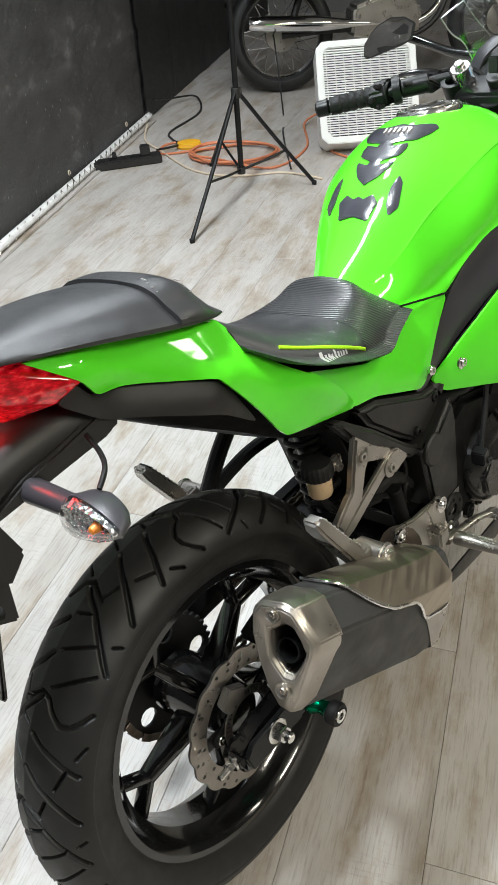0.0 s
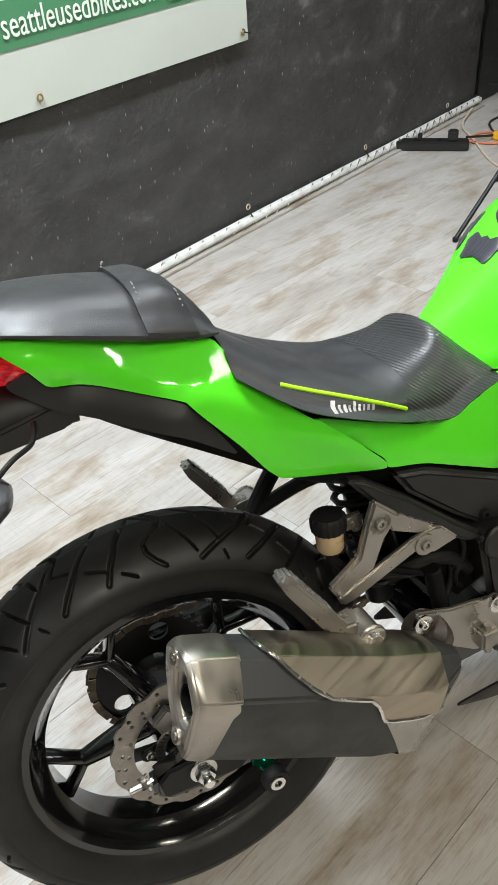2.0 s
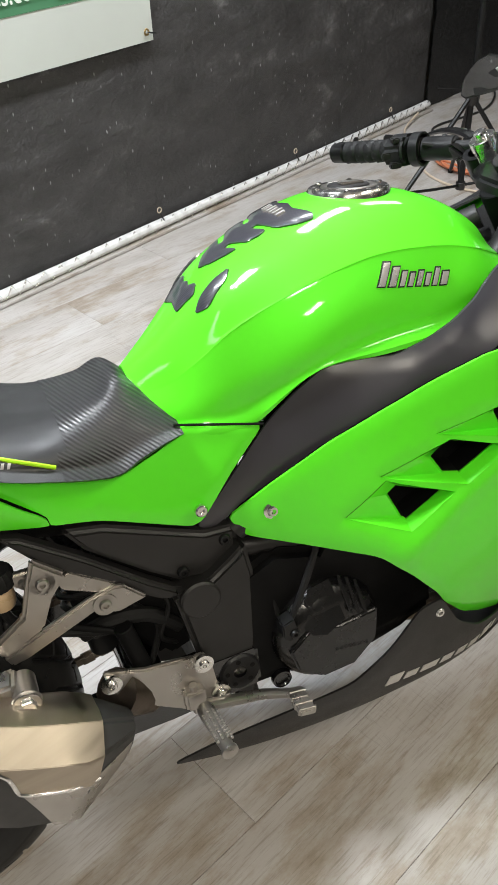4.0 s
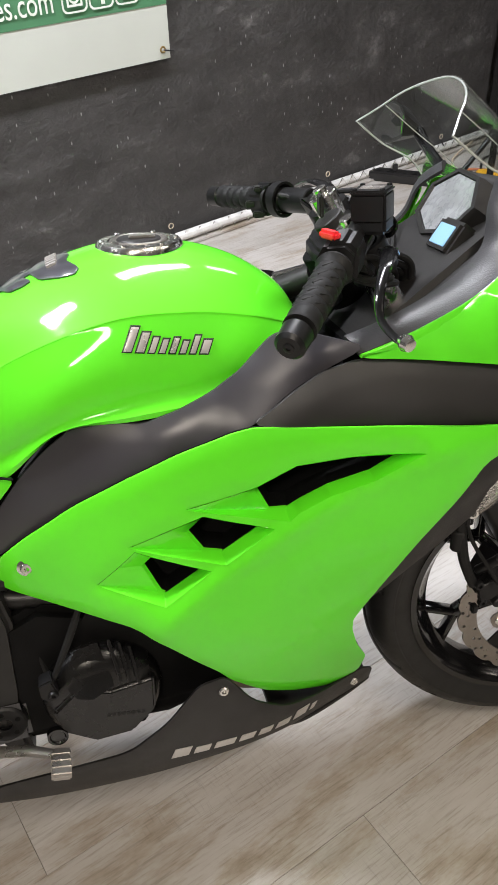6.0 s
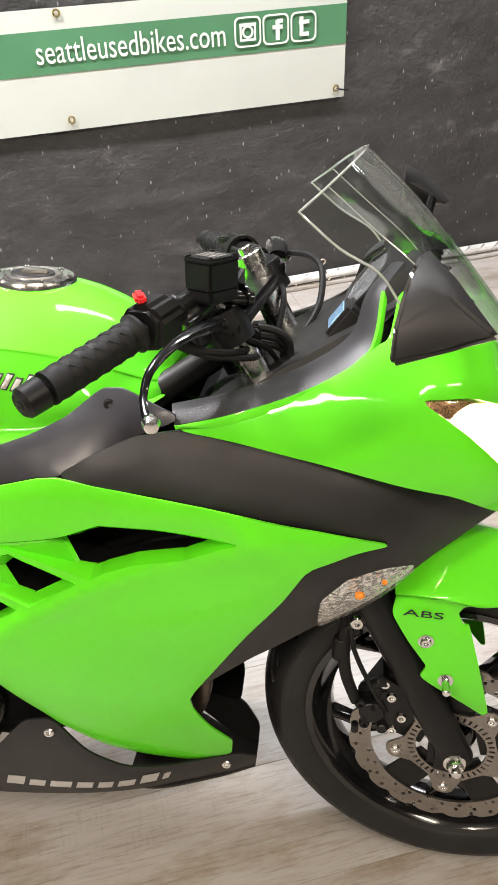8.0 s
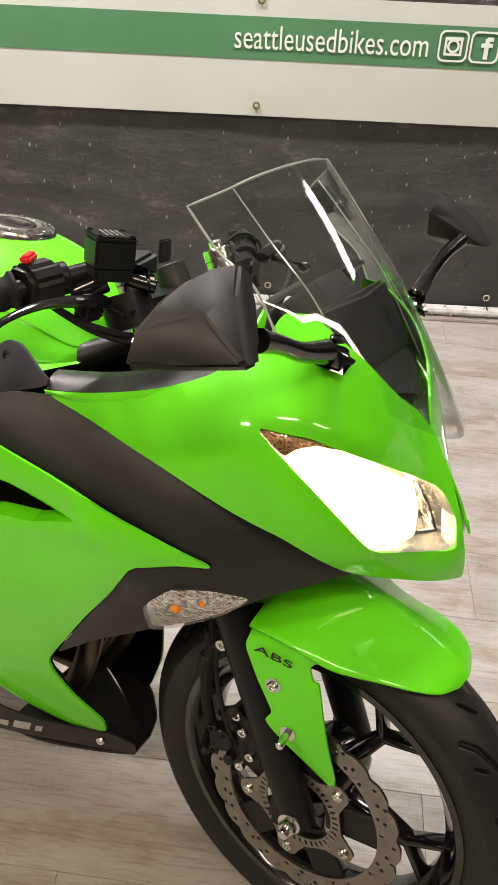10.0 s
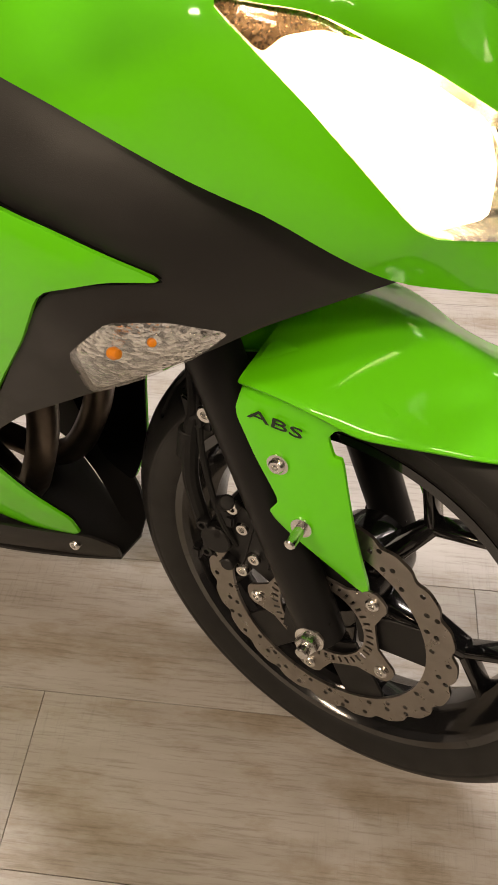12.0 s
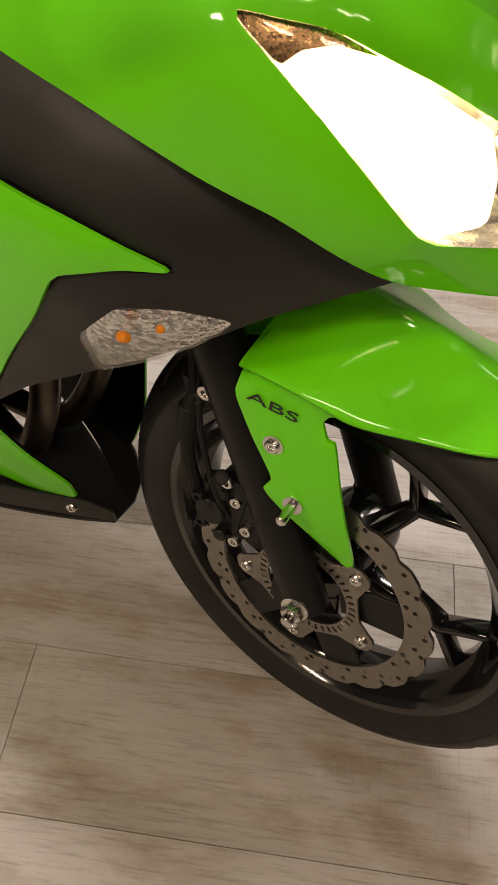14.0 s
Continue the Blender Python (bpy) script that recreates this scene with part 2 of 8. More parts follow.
def plank_vinyl():
    """Pale grey-beige wood-look vinyl: long streaks, knots and a tone of its own for each plank."""
    m, t, b = nodes_of("plank_vinyl")
    info = t.nodes.new("ShaderNodeObjectInfo")
    tc, add = t.nodes.new("ShaderNodeTexCoord"), t.nodes.new("ShaderNodeVectorMath")
    sc = t.nodes.new("ShaderNodeVectorMath")
    sc.operation, add.operation = "SCALE", "ADD"
    comb = t.nodes.new("ShaderNodeCombineXYZ")
    for k in range(3):
        link(t, info.outputs["Random"], comb.inputs[k])
    link(t, comb.outputs[0], sc.inputs[0])
    sc.inputs["Scale"].default_value = 37.0
    link(t, tc.outputs["Object"], add.inputs[0])
    link(t, sc.outputs[0], add.inputs[1])

    def stretched(s):
        mp = t.nodes.new("ShaderNodeMapping")
        mp.inputs["Scale"].default_value = s
        link(t, add.outputs[0], mp.inputs["Vector"])
        return mp.outputs["Vector"]

    streak = noise_tex(t, stretched((1.6, 9, 1)), 2.2, 8, 0.7)
    cloud = noise_tex(t, stretched((1.2, 4, 1)), 1.7, 4, 0.5)
    grain = noise_tex(t, stretched((3, 46, 1)), 5, 6, 0.65)
    base = ramp(t, streak, [(0.28, (0.38, 0.352, 0.325)), (0.42, (0.44, 0.416, 0.395)), (0.58, (0.475, 0.456, 0.44)), (0.78, (0.505, 0.49, 0.48))])
    dark = ramp(t, cloud, [(0.30, (0.70, 0.67, 0.625)), (0.46, (0.90, 0.885, 0.865)), (0.60, (1, 1, 1))])
    scratch = ramp(t, noise_tex(t, stretched((60, 5, 1)), 3.2, 5, 0.7), [(0.36, grey(0.55)), (0.46, grey(1))])
    worn = ramp(t, noise_tex(t, stretched((1, 1.6, 1)), 2.6, 3, 0.5), [(0.46, grey(0)), (0.6, grey(1))])
    speck = t.nodes.new("ShaderNodeTexVoronoi")
    speck.inputs["Scale"].default_value = 6.5
    link(t, add.outputs[0], speck.inputs["Vector"])
    dirt = ramp(t, speck.outputs["Distance"], [(0.006, grey(0.45)), (0.020, grey(1))])
    tone = ramp(t, info.outputs["Random"], [(0.0, (0.93, 0.925, 0.92)), (0.5, (1.0, 0.99, 0.98)), (1.0, (1.04, 1.04, 1.05))])
    col = mixed(t, 1.0, mixed(t, 0.75, base, dark, "MULTIPLY"), tone, "MULTIPLY")
    fine = ramp(t, grain, [(0.33, (0.68, 0.65, 0.61)), (0.5, (1, 1, 1))])
    grained = mixed(t, 0.8, col, fine, "MULTIPLY")
    col = mixed(t, mixed(t, 1.0, worn, grey(0.8), "MULTIPLY"), grained, mixed(t, 0.38, grained, scratch, "MULTIPLY"))
    smudge = ramp(t, noise_tex(t, stretched((1.3, 3.4, 1)), 2.9, 8, 0.68), [(0.49, (1, 1, 1)), (0.59, (0.83, 0.775, 0.70)), (0.72, (0.56, 0.48, 0.38))])
    col = mixed(t, 1.0, col, smudge, "MULTIPLY")
    link(t, mixed(t, 1.0, col, dirt, "MULTIPLY"), b.inputs["Base Color"])
    link(t, ramp(t, streak, [(0.3, grey(0.42)), (0.7, grey(0.33))]), b.inputs["Roughness"])
    bumped(t, b, grain, 0.12, 0.0008)
    return m


def tarp_vinyl(name, base, specks):
    """Dark vinyl sheeting with creases, scuffs and slanting rows of pale specks."""
    m, t, b = nodes_of(name)
    v = coords(t)
    scuff = noise_tex(t, coords(t, (1, 1, 1.5)), 5, 9, 0.72)
    col = ramp(t, scuff, [(0.38, tuple(c * 0.8 for c in base)), (0.58, tuple(c * 1.3 for c in base)), (0.68, tuple(c * 3.0 for c in base)), (0.8, tuple(c * 6.0 for c in base))])
    if specks:
        tilt = t.nodes.new("ShaderNodeMapping")
        tilt.inputs["Rotation"].default_value = (0, radians(32), 0)
        tilt.inputs["Scale"].default_value = (1.0, 1.0, 0.42)
        link(t, v, tilt.inputs["Vector"])
        vo = t.nodes.new("ShaderNodeTexVoronoi")
        vo.inputs["Scale"].default_value = 34
        link(t, tilt.outputs["Vector"], vo.inputs["Vector"])
        patch = ramp(t, noise_tex(t, v, 2.6, 4, 0.6), [(0.38, grey(0)), (0.52, grey(1))])
        dot = ramp(t, vo.outputs["Distance"], [(0.06, grey(1)), (0.12, grey(0))])
        col = mixed(t, mixed(t, 1.0, dot, patch, "MULTIPLY"), col, (0.3, 0.3, 0.3))
    link(t, col, b.inputs["Base Color"])
    link(t, ramp(t, scuff, [(0.3, grey(0.38)), (0.7, grey(0.55))]), b.inputs["Roughness"])
    n1 = bumped(t, b, noise_tex(t, coords(t, (1, 1, 2.2)), 4, 6, 0.6), 0.45, 0.03)
    bumped(t, b, noise_tex(t, v, 26, 8, 0.7), 0.9, 0.012, n1)
    return m


PLANK = plank_vinyl()
TARP = tarp_vinyl("tarp_vinyl", (0.044, 0.042, 0.0415), True)
CURTAIN = tarp_vinyl("dark_curtain", (0.009, 0.009, 0.009), False)
SUBFLOOR = surface("seam_dark", (0.15, 0.135, 0.115), 0.8, vary=0.2)
# room shell, mostly out of view: greyed down to cut the bounced light
WALL_PAINT = surface("wall_paint", (0.16, 0.155, 0.15), 0.7, vary=0.05, scale=2, fine=120, bump=0.15, dist=0.002)
CEIL_PAINT = surface("ceiling_paint", (0.30, 0.295, 0.29), 0.8, vary=0.04, scale=2, fine=90, bump=0.2, dist=0.003)
BANNER_WHITE = surface("banner_white", (0.53, 0.55, 0.505), 0.42, vary=0.04, scale=3, fine=500, bump=0.1, dist=0.0006)
BANNER_GREEN = surface("banner_green", (0.075, 0.21, 0.105), 0.42, vary=0.08, scale=3, fine=500, bump=0.1, dist=0.0006)
BANNER_PRINT = surface("banner_print", (0.72, 0.76, 0.70), 0.45, vary=0.03, bump=0)
BRASS = surface("brass", (0.5, 0.36, 0.16), 0.35, metal=1.0, vary=0.15, bump=0.03)
TRIM = surface("braided_trim", (0.62, 0.61, 0.60), 0.5, metal=0.0, vary=0.2, scale=20, fine=300, bump=0.2, dist=0.001)
CABLE_ORANGE = surface("orange_cable", (0.55, 0.19, 0.09), 0.45, vary=0.1, bump=0.02)
CABLE_BLACK = surface("black_cable", (0.015, 0.015, 0.015), 0.45, vary=0.1, bump=0.02)
CABLE_WHITE = surface("cream_cable", (0.6, 0.5, 0.38), 0.45, vary=0.1, bump=0.02)
YELLOW = surface("yellow_plastic", (0.8, 0.42, 0.02), 0.45, vary=0.1, bump=0.05)
WHITE_METAL = surface("white_enamel", (0.72, 0.72, 0.70), 0.35, vary=0.06, scale=5, bump=0.03)
LAMP_DIFFUSER = glowing("lamp_diffuser", (1.0, 0.97, 0.93), 1.0)


# ---- mesh helpers ----
from mathutils import geometry
from mathutils.bvhtree import BVHTree

def thing(name, m, label, category, group=""):
    ob = tagged(new(name), label, category, group)
    ob.empty_display_size = 0.1
    ob.matrix_world = m
    return ob


def part(name, bm, material, parent=None, label="", smooth=35):
    bm.normal_update()
    me = bpy.data.meshes.new(name)
    bm.to_mesh(me)
    bm.free()
    me.materials.append(material)
    me.shade_smooth()
    me.set_sharp_from_angle(angle=radians(smooth))
    ob = new(name, me)
    if parent:
        ob.parent = parent
    if label:
        ob["label"] = label
    return ob


def raw(verts, faces):
    bm = bmesh.new()
    vs = [bm.verts.new(v) for v in verts]
    for f in faces:
        if len({*f}) >= 3:
            try:
                bm.faces.new([vs[i] for i in dict.fromkeys(f)])
            except ValueError:
                pass
    return bm


def join(*bms):
    out = bmesh.new()
    for b in bms:
        me = bpy.data.meshes.new("tmp")
        b.to_mesh(me)
        b.free()
        out.from_mesh(me)
        bpy.data.meshes.remove(me)
    return out


def moved(bm, m):
    bm.transform(m)
    return bm


def mirrored(bm):
    """A copy on the other side of the machine."""
    c = bm.copy()
    for v in c.verts:
        v.co.y = -v.co.y
    bmesh.ops.reverse_faces(c, faces=c.faces[:])
    return c


def bevelled(bm, w, segs=2, angle=30):
    if w > 0:
        bm.normal_update()
        es = [e for e in bm.edges if len(e.link_faces) == 2 and e.calc_face_angle(0) > radians(angle)]
        bmesh.ops.bevel(bm, geom=es, offset=w, segments=segs, affect="EDGES", clamp_overlap=True)
    return bm


def box(sx, sy, sz, m=Matrix(), bevel=0.003, segs=2):
    bm = bmesh.new()
    bmesh.ops.create_cube(bm, size=1, matrix=Matrix.Diagonal((sx, sy, sz, 1)))
    return moved(bevelled(bm, bevel, segs), m)


def smooth_line(pts, n=6, closed=False):
    """Catmull-Rom through points of any dimension."""
    p = np.array(pts, float)
    k = len(p)
    if k < 3 or n < 2:
        return p
    get = (lambda i: p[i % k]) if closed else (lambda i: p[min(max(i, 0), k - 1)])
    out = []
    for i in range(k if closed else k - 1):
        a, b, c, d = get(i - 1), get(i), get(i + 1), get(i + 2)
        for s in np.arange(n) / n:
            out.append(0.5 * (2 * b + (c - a) * s + (2 * a - 5 * b + 4 * c - d) * s**2 + (3 * b - a - 3 * c + d) * s**3))
    if not closed:
        out.append(p[-1])
    return np.array(out)


def sweep(pts, r, segs=10, n=6, closed=False, flat=1.0):
    """A tube along a smooth line; r a radius or one for each point. flat squeezes it across."""
    rad = np.full(len(pts), r, float) if isinstance(r, (int, float)) else np.array(r, float)
    line = smooth_line(np.c_[np.array(pts, float), rad], n, closed)
    p, rr = line[:, :3], np.maximum(line[:, 3], 1e-4)
    k = len(p)
    tan = np.gradient(p, axis=0) if not closed else np.roll(p, -1, 0) - np.roll(p, 1, 0)
    tan /= np.linalg.norm(tan, axis=1)[:, None] + 1e-12
    u = np.cross(tan[0], (0, 0, 1.0))
    if np.linalg.norm(u) < 0.1:
        u = np.cross(tan[0], (0, 1.0, 0))
    verts, faces = [], []
    for i in range(k):
        u = u - tan[i] * (u @ tan[i])
        u /= np.linalg.norm(u)
        w = np.cross(tan[i], u)
        for j in range(segs):
            a = 2 * math.pi * j / segs
            verts.append(p[i] + rr[i] * (math.cos(a) * u + flat * math.sin(a) * w))
    for i in range(k if closed else k - 1):
        for j in range(segs):
            i2, j2 = (i + 1) % k, (j + 1) % segs
            faces.append((i * segs + j, i * segs + j2, i2 * segs + j2, i2 * segs + j))
    if not closed:
        faces += [tuple(range(segs))[::-1], tuple(range((k - 1) * segs, k * segs))]
    bm = raw(verts, faces)
    bmesh.ops.recalc_face_normals(bm, faces=bm.faces[:])
    return bm


def lathe(profile, segs=32, m=Matrix(), closed=False):
    """Turns (radius, height) points round the local z axis."""
    verts, faces, k = [], [], len(profile)
    for r, h in profile:
        for j in range(segs):
            a = 2 * math.pi * j / segs
            verts.append((r * math.cos(a), r * math.sin(a), h))
    for i in range(k if closed else k - 1):
        for j in range(segs):
            i2, j2 = (i + 1) % k, (j + 1) % segs
            faces.append((i * segs + j, i * segs + j2, i2 * segs + j2, i2 * segs + j))
    bm = raw(verts, faces)
    bmesh.ops.remove_doubles(bm, verts=bm.verts[:], dist=1e-5)
    bmesh.ops.recalc_face_normals(bm, faces=bm.faces[:])
    return moved(bm, m)


def along(p0, p1):
    """A pose at p0 whose z axis points to p1."""
    d = Vector(p1) - Vector(p0)
    return Matrix.Translation(p0) @ d.to_track_quat("Z", "Y").to_matrix().to_4x4()


def rod(p0, p1, r, r1=None, segs=20, bevel=0.0015):
    h, r1 = (Vector(p1) - Vector(p0)).length, r if r1 is None else r1
    b = min(bevel, r * 0.4, r1 * 0.4, h * 0.4)
    return lathe([(0, 0), (r - b, 0), (r, b), (r1, h - b), (r1 - b, h), (0, h)], segs, along(p0, p1))


def bolt(p, d, r=0.008, h=0.006, hexed=False):
    """A cap screw with a socket, or a hex nut on its washer."""
    m = along(p, Vector(p) + Vector(d))
    if hexed:
        return join(lathe([(0, 0), (r * 1.5, 0), (r * 1.5, h * 0.3), (r * 1.4, h * 0.35), (0, h * 0.35)], 20, m),
                    lathe([(0, 0), (r, h * 0.3), (r, h), (r * 0.85, h * 1.15), (0, h * 1.15)], 6, m))
    return lathe([(0, -0.002), (r, -0.002), (r, h * 0.6), (r * 0.8, h), (r * 0.45, h), (r * 0.4, h * 0.35), (0, h * 0.35)], 16, m)


def prism(outline, y0, y1, bevel=0.003, segs=2):
    """An (x, z) outline pulled out across the machine from y0 to y1."""
    k = len(outline)
    bm = raw([(x, y0, z) for x, z in outline] + [(x, y1, z) for x, z in outline],
             [tuple(range(k)), tuple(range(k, 2 * k))[::-1]] + [(i, k + i, k + (i + 1) % k, (i + 1) % k) for i in range(k)])
    bmesh.ops.recalc_face_normals(bm, faces=bm.faces[:])
    return bevelled(bm, bevel, segs)


def hull(pts, bevel=0.0, segs=2):
    bm = bmesh.new()
    for p in pts:
        bm.verts.new(p)
    got = bmesh.ops.convex_hull(bm, input=bm.verts[:])
    bmesh.ops.delete(bm, geom=[g for g in got["geom_interior"] if isinstance(g, bmesh.types.BMVert)], context="VERTS")
    bmesh.ops.dissolve_limit(bm, angle_limit=radians(4), verts=bm.verts[:], edges=bm.edges[:])
    bmesh.ops.recalc_face_normals(bm, faces=bm.faces[:])
    return bevelled(bm, bevel, segs, 12)


def loft(sections, nu=6, nv=4, close=False, caps=True):
    """A skin through sections (equal lists of 3D points); close joins each section's ends."""
    s = np.array(sections, float)
    s = np.array([smooth_line(row, nv, close) for row in s])
    s = np.array([smooth_line(s[:, j], nu) for j in range(s.shape[1])]).transpose(1, 0, 2)
    a, b = s.shape[:2]
    faces = [(i * b + j, i * b + (j + 1) % b, (i + 1) * b + (j + 1) % b, (i + 1) * b + j) for i in range(a - 1) for j in range(b if close else b - 1)]
    if caps and close:
        faces += [tuple(range(b)), tuple(range((a - 1) * b, a * b))]
    bm = raw(s.reshape(-1, 3), faces)
    bmesh.ops.recalc_face_normals(bm, faces=bm.faces[:])
    return bm


def half_loft(stations, nu=6, nv=4):
    """A symmetric body: (x, [(y, z) from the ridge down to the edge]) along the machine, with a closed underside."""
    secs = []
    for x, prof in stations:
        right = [(x, -y, z) for y, z in prof]
        secs.append([(x, y, z) for y, z in prof][::-1] + right[1:])
    return loft(secs, nu, nv, close=True)


def spline_surface(ctrl, n, a, b, lam=2e-4):
    """A thin-plate surface over the plane (a, b): heights along n through control points."""
    c = np.array(ctrl, float)
    q, h = np.stack([c @ a, c @ b], 1), c @ n

    def kern(d2):
        return np.where(d2 > 0, d2 * np.log(d2 + 1e-12) * 0.5, 0)

    k = len(c)
    mat = np.zeros((k + 3, k + 3))
    mat[:k, :k] = kern(((q[:, None] - q[None]) ** 2).sum(-1)) + lam * np.eye(k)
    mat[:k, k], mat[:k, k + 1:], mat[k, :k], mat[k + 1:, :k] = 1, q, 1, q.T
    w = np.linalg.solve(mat, np.r_[h, 0, 0, 0])
    return lambda p: kern(((p[:, None] - q[None]) ** 2).sum(-1)) @ w[:k] + w[k] + p @ w[k + 1:]


def inside(poly, pts):
    res = np.zeros(len(pts), bool)
    for (x0, y0), (x1, y1) in zip(poly, np.roll(poly, -1, 0)):
        cross = (y0 > pts[:, 1]) != (y1 > pts[:, 1])
        res ^= cross & (pts[:, 0] < (x1 - x0) * (pts[:, 1] - y0) / (y1 - y0 + 1e-12) + x0)
    return res


def edge_dist(poly, pts):
    d = np.full(len(pts), 9.0)
    for p0, p1 in zip(poly, np.roll(poly, -1, 0)):
        e = p1 - p0
        s = np.clip(((pts - p0) @ e) / (e @ e + 1e-12), 0, 1)
        d = np.minimum(d, np.linalg.norm(pts - p0 - s[:, None] * e, axis=1))
    return d


def dense(poly, step):
    out = []
    for p0, p1 in zip(poly, np.roll(poly, -1, 0)):
        k = max(1, int(round(np.linalg.norm(p1 - p0) / step)))
        out += [p0 + (p1 - p0) * i / k for i in range(k)]
    return np.array(out)


def rounded(poly, r=0.25, times=2):
    """Cuts the corners of an outline."""
    p = np.array(poly, float)
    for _ in range(times):
        nxt = np.roll(p, -1, 0)
        p = np.stack([p + (nxt - p) * r * 0.5, nxt - (nxt - p) * r * 0.5], 1).reshape(-1, 2)
    return p


SIDE = (np.array((0, -1.0, 0)), np.array((1.0, 0, 0)), np.array((0, 0, 1.0)))


def panel(outline, ctrl, axes=SIDE, holes=(), thick=0.004, step=0.014, roll=0.004, lift=None, soft=True):
    """A moulded sheet: an outline on the plane of axes, raised to the spline surface, with rolled edges and a back."""
    n, a, b = axes
    height = spline_surface(ctrl, n, a, b) if callable(ctrl) is False else ctrl
    loops = [dense(rounded(o) if soft else np.array(o, float), step) for o in (outline, *holes)]
    lo, hi = loops[0].min(0), loops[0].max(0)
    gx, gy = np.meshgrid(np.arange(lo[0], hi[0], step), np.arange(lo[1], hi[1], step))
    gx[::2] += step / 2
    g = np.stack([gx.ravel(), gy.ravel()], 1)
    keep = inside(loops[0], g)
    for h in loops[1:]:
        keep &= ~inside(h, g)
    g = g[keep]
    d = np.min([edge_dist(l, g) for l in loops], 0)
    g = g[d > step * 0.55]
    pts, edges = list(loops[0]), []
    start = 0
    for l in loops:
        if start:
            pts += list(l)
        k = len(l)
        edges += [(start + i, start + (i + 1) % k) for i in range(k)]
        start += k
    rim = start
    pts += list(g)
    vs, _, fs, *_ = geometry.delaunay_2d_cdt([Vector(p) for p in pts], edges, [], 0, 1e-6)
    q = np.array([tuple(v) for v in vs])
    mid = np.array([q[list(f)].mean(0) for f in fs])
    keep = inside(loops[0], mid)
    for hole in loops[1:]:
        keep &= ~inside(hole, mid)
    fs = [f for f, k in zip(fs, keep) if k]
    h = height(q)
    if lift:
        h = h + lift(q)
    near = np.min([edge_dist(l, q) for l in loops], 0)
    front = q[:, :1] * a + q[:, 1:] * b + (h - roll * np.exp(-near / max(roll, 1e-4)))[:, None] * n
    back = q[:, :1] * a + q[:, 1:] * b + (h - roll - thick)[:, None] * n
    k = len(q)
    tri = []
    want = np.sign(np.dot(np.cross(a, b), n))
    for f in fs:
        area = sum(q[f[i]][0] * q[f[(i + 1) % len(f)]][1] - q[f[(i + 1) % len(f)]][0] * q[f[i]][1] for i in range(len(f)))
        tri.append(tuple(f) if area * want > 0 else tuple(f)[::-1])
    count = {}
    for f in tri:
        for i in range(len(f)):
            e = (f[i], f[(i + 1) % len(f)])
            count[e] = count.get(e, 0) + 1
    faces = tri + [tuple(k + i for i in f[::-1]) for f in tri]
    faces += [(e[1], e[0], k + e[0], k + e[1]) for e in count if (e[1], e[0]) not in count]
    return raw(np.concatenate([front, back]), faces)


def strip(a_line, b_line, thick=0.004, n=6, across=4, bulge=0.0):
    """A ruled sheet between two lines, with a back."""
    A, B = smooth_line(a_line, n), smooth_line(b_line, n)
    rows = [A + (B - A) * s / across for s in range(across + 1)]
    k = len(A)
    g = np.array(rows)
    nor = np.cross(np.gradient(g, axis=1), np.gradient(g, axis=0))
    nor /= np.linalg.norm(nor, axis=2)[..., None] + 1e-12
    s = np.linspace(0, 1, across + 1)[:, None, None]
    top = (g + nor * bulge * 4 * s * (1 - s)).reshape(-1, 3)
    low = (g - nor * thick).reshape(-1, 3)
    m = len(top)
    q = [(i * k + j, i * k + j + 1, (i + 1) * k + j + 1, (i + 1) * k + j) for i in range(across) for j in range(k - 1)]
    faces = q + [tuple(m + i for i in f[::-1]) for f in q]
    for i in range(across):
        for j in (0, k - 1):
            faces.append((i * k + j, (i + 1) * k + j, m + (i + 1) * k + j, m + i * k + j))
    for j in range(k - 1):
        for i in (0, across):
            faces.append((i * k + j, i * k + j + 1, m + i * k + j + 1, m + i * k + j))
    bm = raw(top.tolist() + low.tolist(), faces)
    bmesh.ops.recalc_face_normals(bm, faces=bm.faces[:])
    return bm


def lettering(text, size, m, depth=0.001):
    cu = bpy.data.curves.new("text", "FONT")
    cu.body, cu.size, cu.extrude, cu.resolution_u = text, size, depth, 3
    ob = bpy.data.objects.new("text", cu)
    scene.collection.objects.link(ob)
    me = bpy.data.meshes.new_from_object(ob.evaluated_get(bpy.context.evaluated_depsgraph_get()))
    bm = bmesh.new()
    bm.from_mesh(me)
    bpy.data.objects.remove(ob)
    bpy.data.curves.remove(cu)
    bpy.data.meshes.remove(me)
    return moved(bm, m)


# ---- the room ----
WALL_Y = 1.70
X0, X1, Y0 = -3.6, 7.6, -4.2
PLANK_W, PLANK_L, PLANK_TURN = 0.225, 1.52, math.atan(-0.085)


def slab(name, x0, x1, y0, y1, z0, z1, material, label):
    ob = part(name, box(x1 - x0, y1 - y0, z1 - z0, Matrix.Translation(((x0 + x1) / 2, (y0 + y1) / 2, (z0 + z1) / 2)), 0), material, None, label)
    return tagged(ob, label, name.split("_")[0], kind="structure")


floor = slab("floor", X0, X1, Y0, WALL_Y + 0.2, -0.12, -0.0025, SUBFLOOR, "pale wood-look vinyl plank floor")
# unseen ceiling and walls added to close the room, dark to hold back fill
slab("ceiling", X0, X1, Y0, WALL_Y + 0.2, CEILING, CEILING + 0.12, CEIL_PAINT, "unseen plain grey ceiling with long light fixtures")
slab("wall_south", X0, X1, Y0 - 0.12, Y0, -0.12, CEILING + 0.12, WALL_PAINT, "unseen plain dark grey wall that closes the room")
slab("wall_west", X0 - 0.12, X0, Y0 - 0.12, WALL_Y + 0.2, -0.12, CEILING + 0.12, WALL_PAINT, "unseen plain dark grey wall that closes the room")
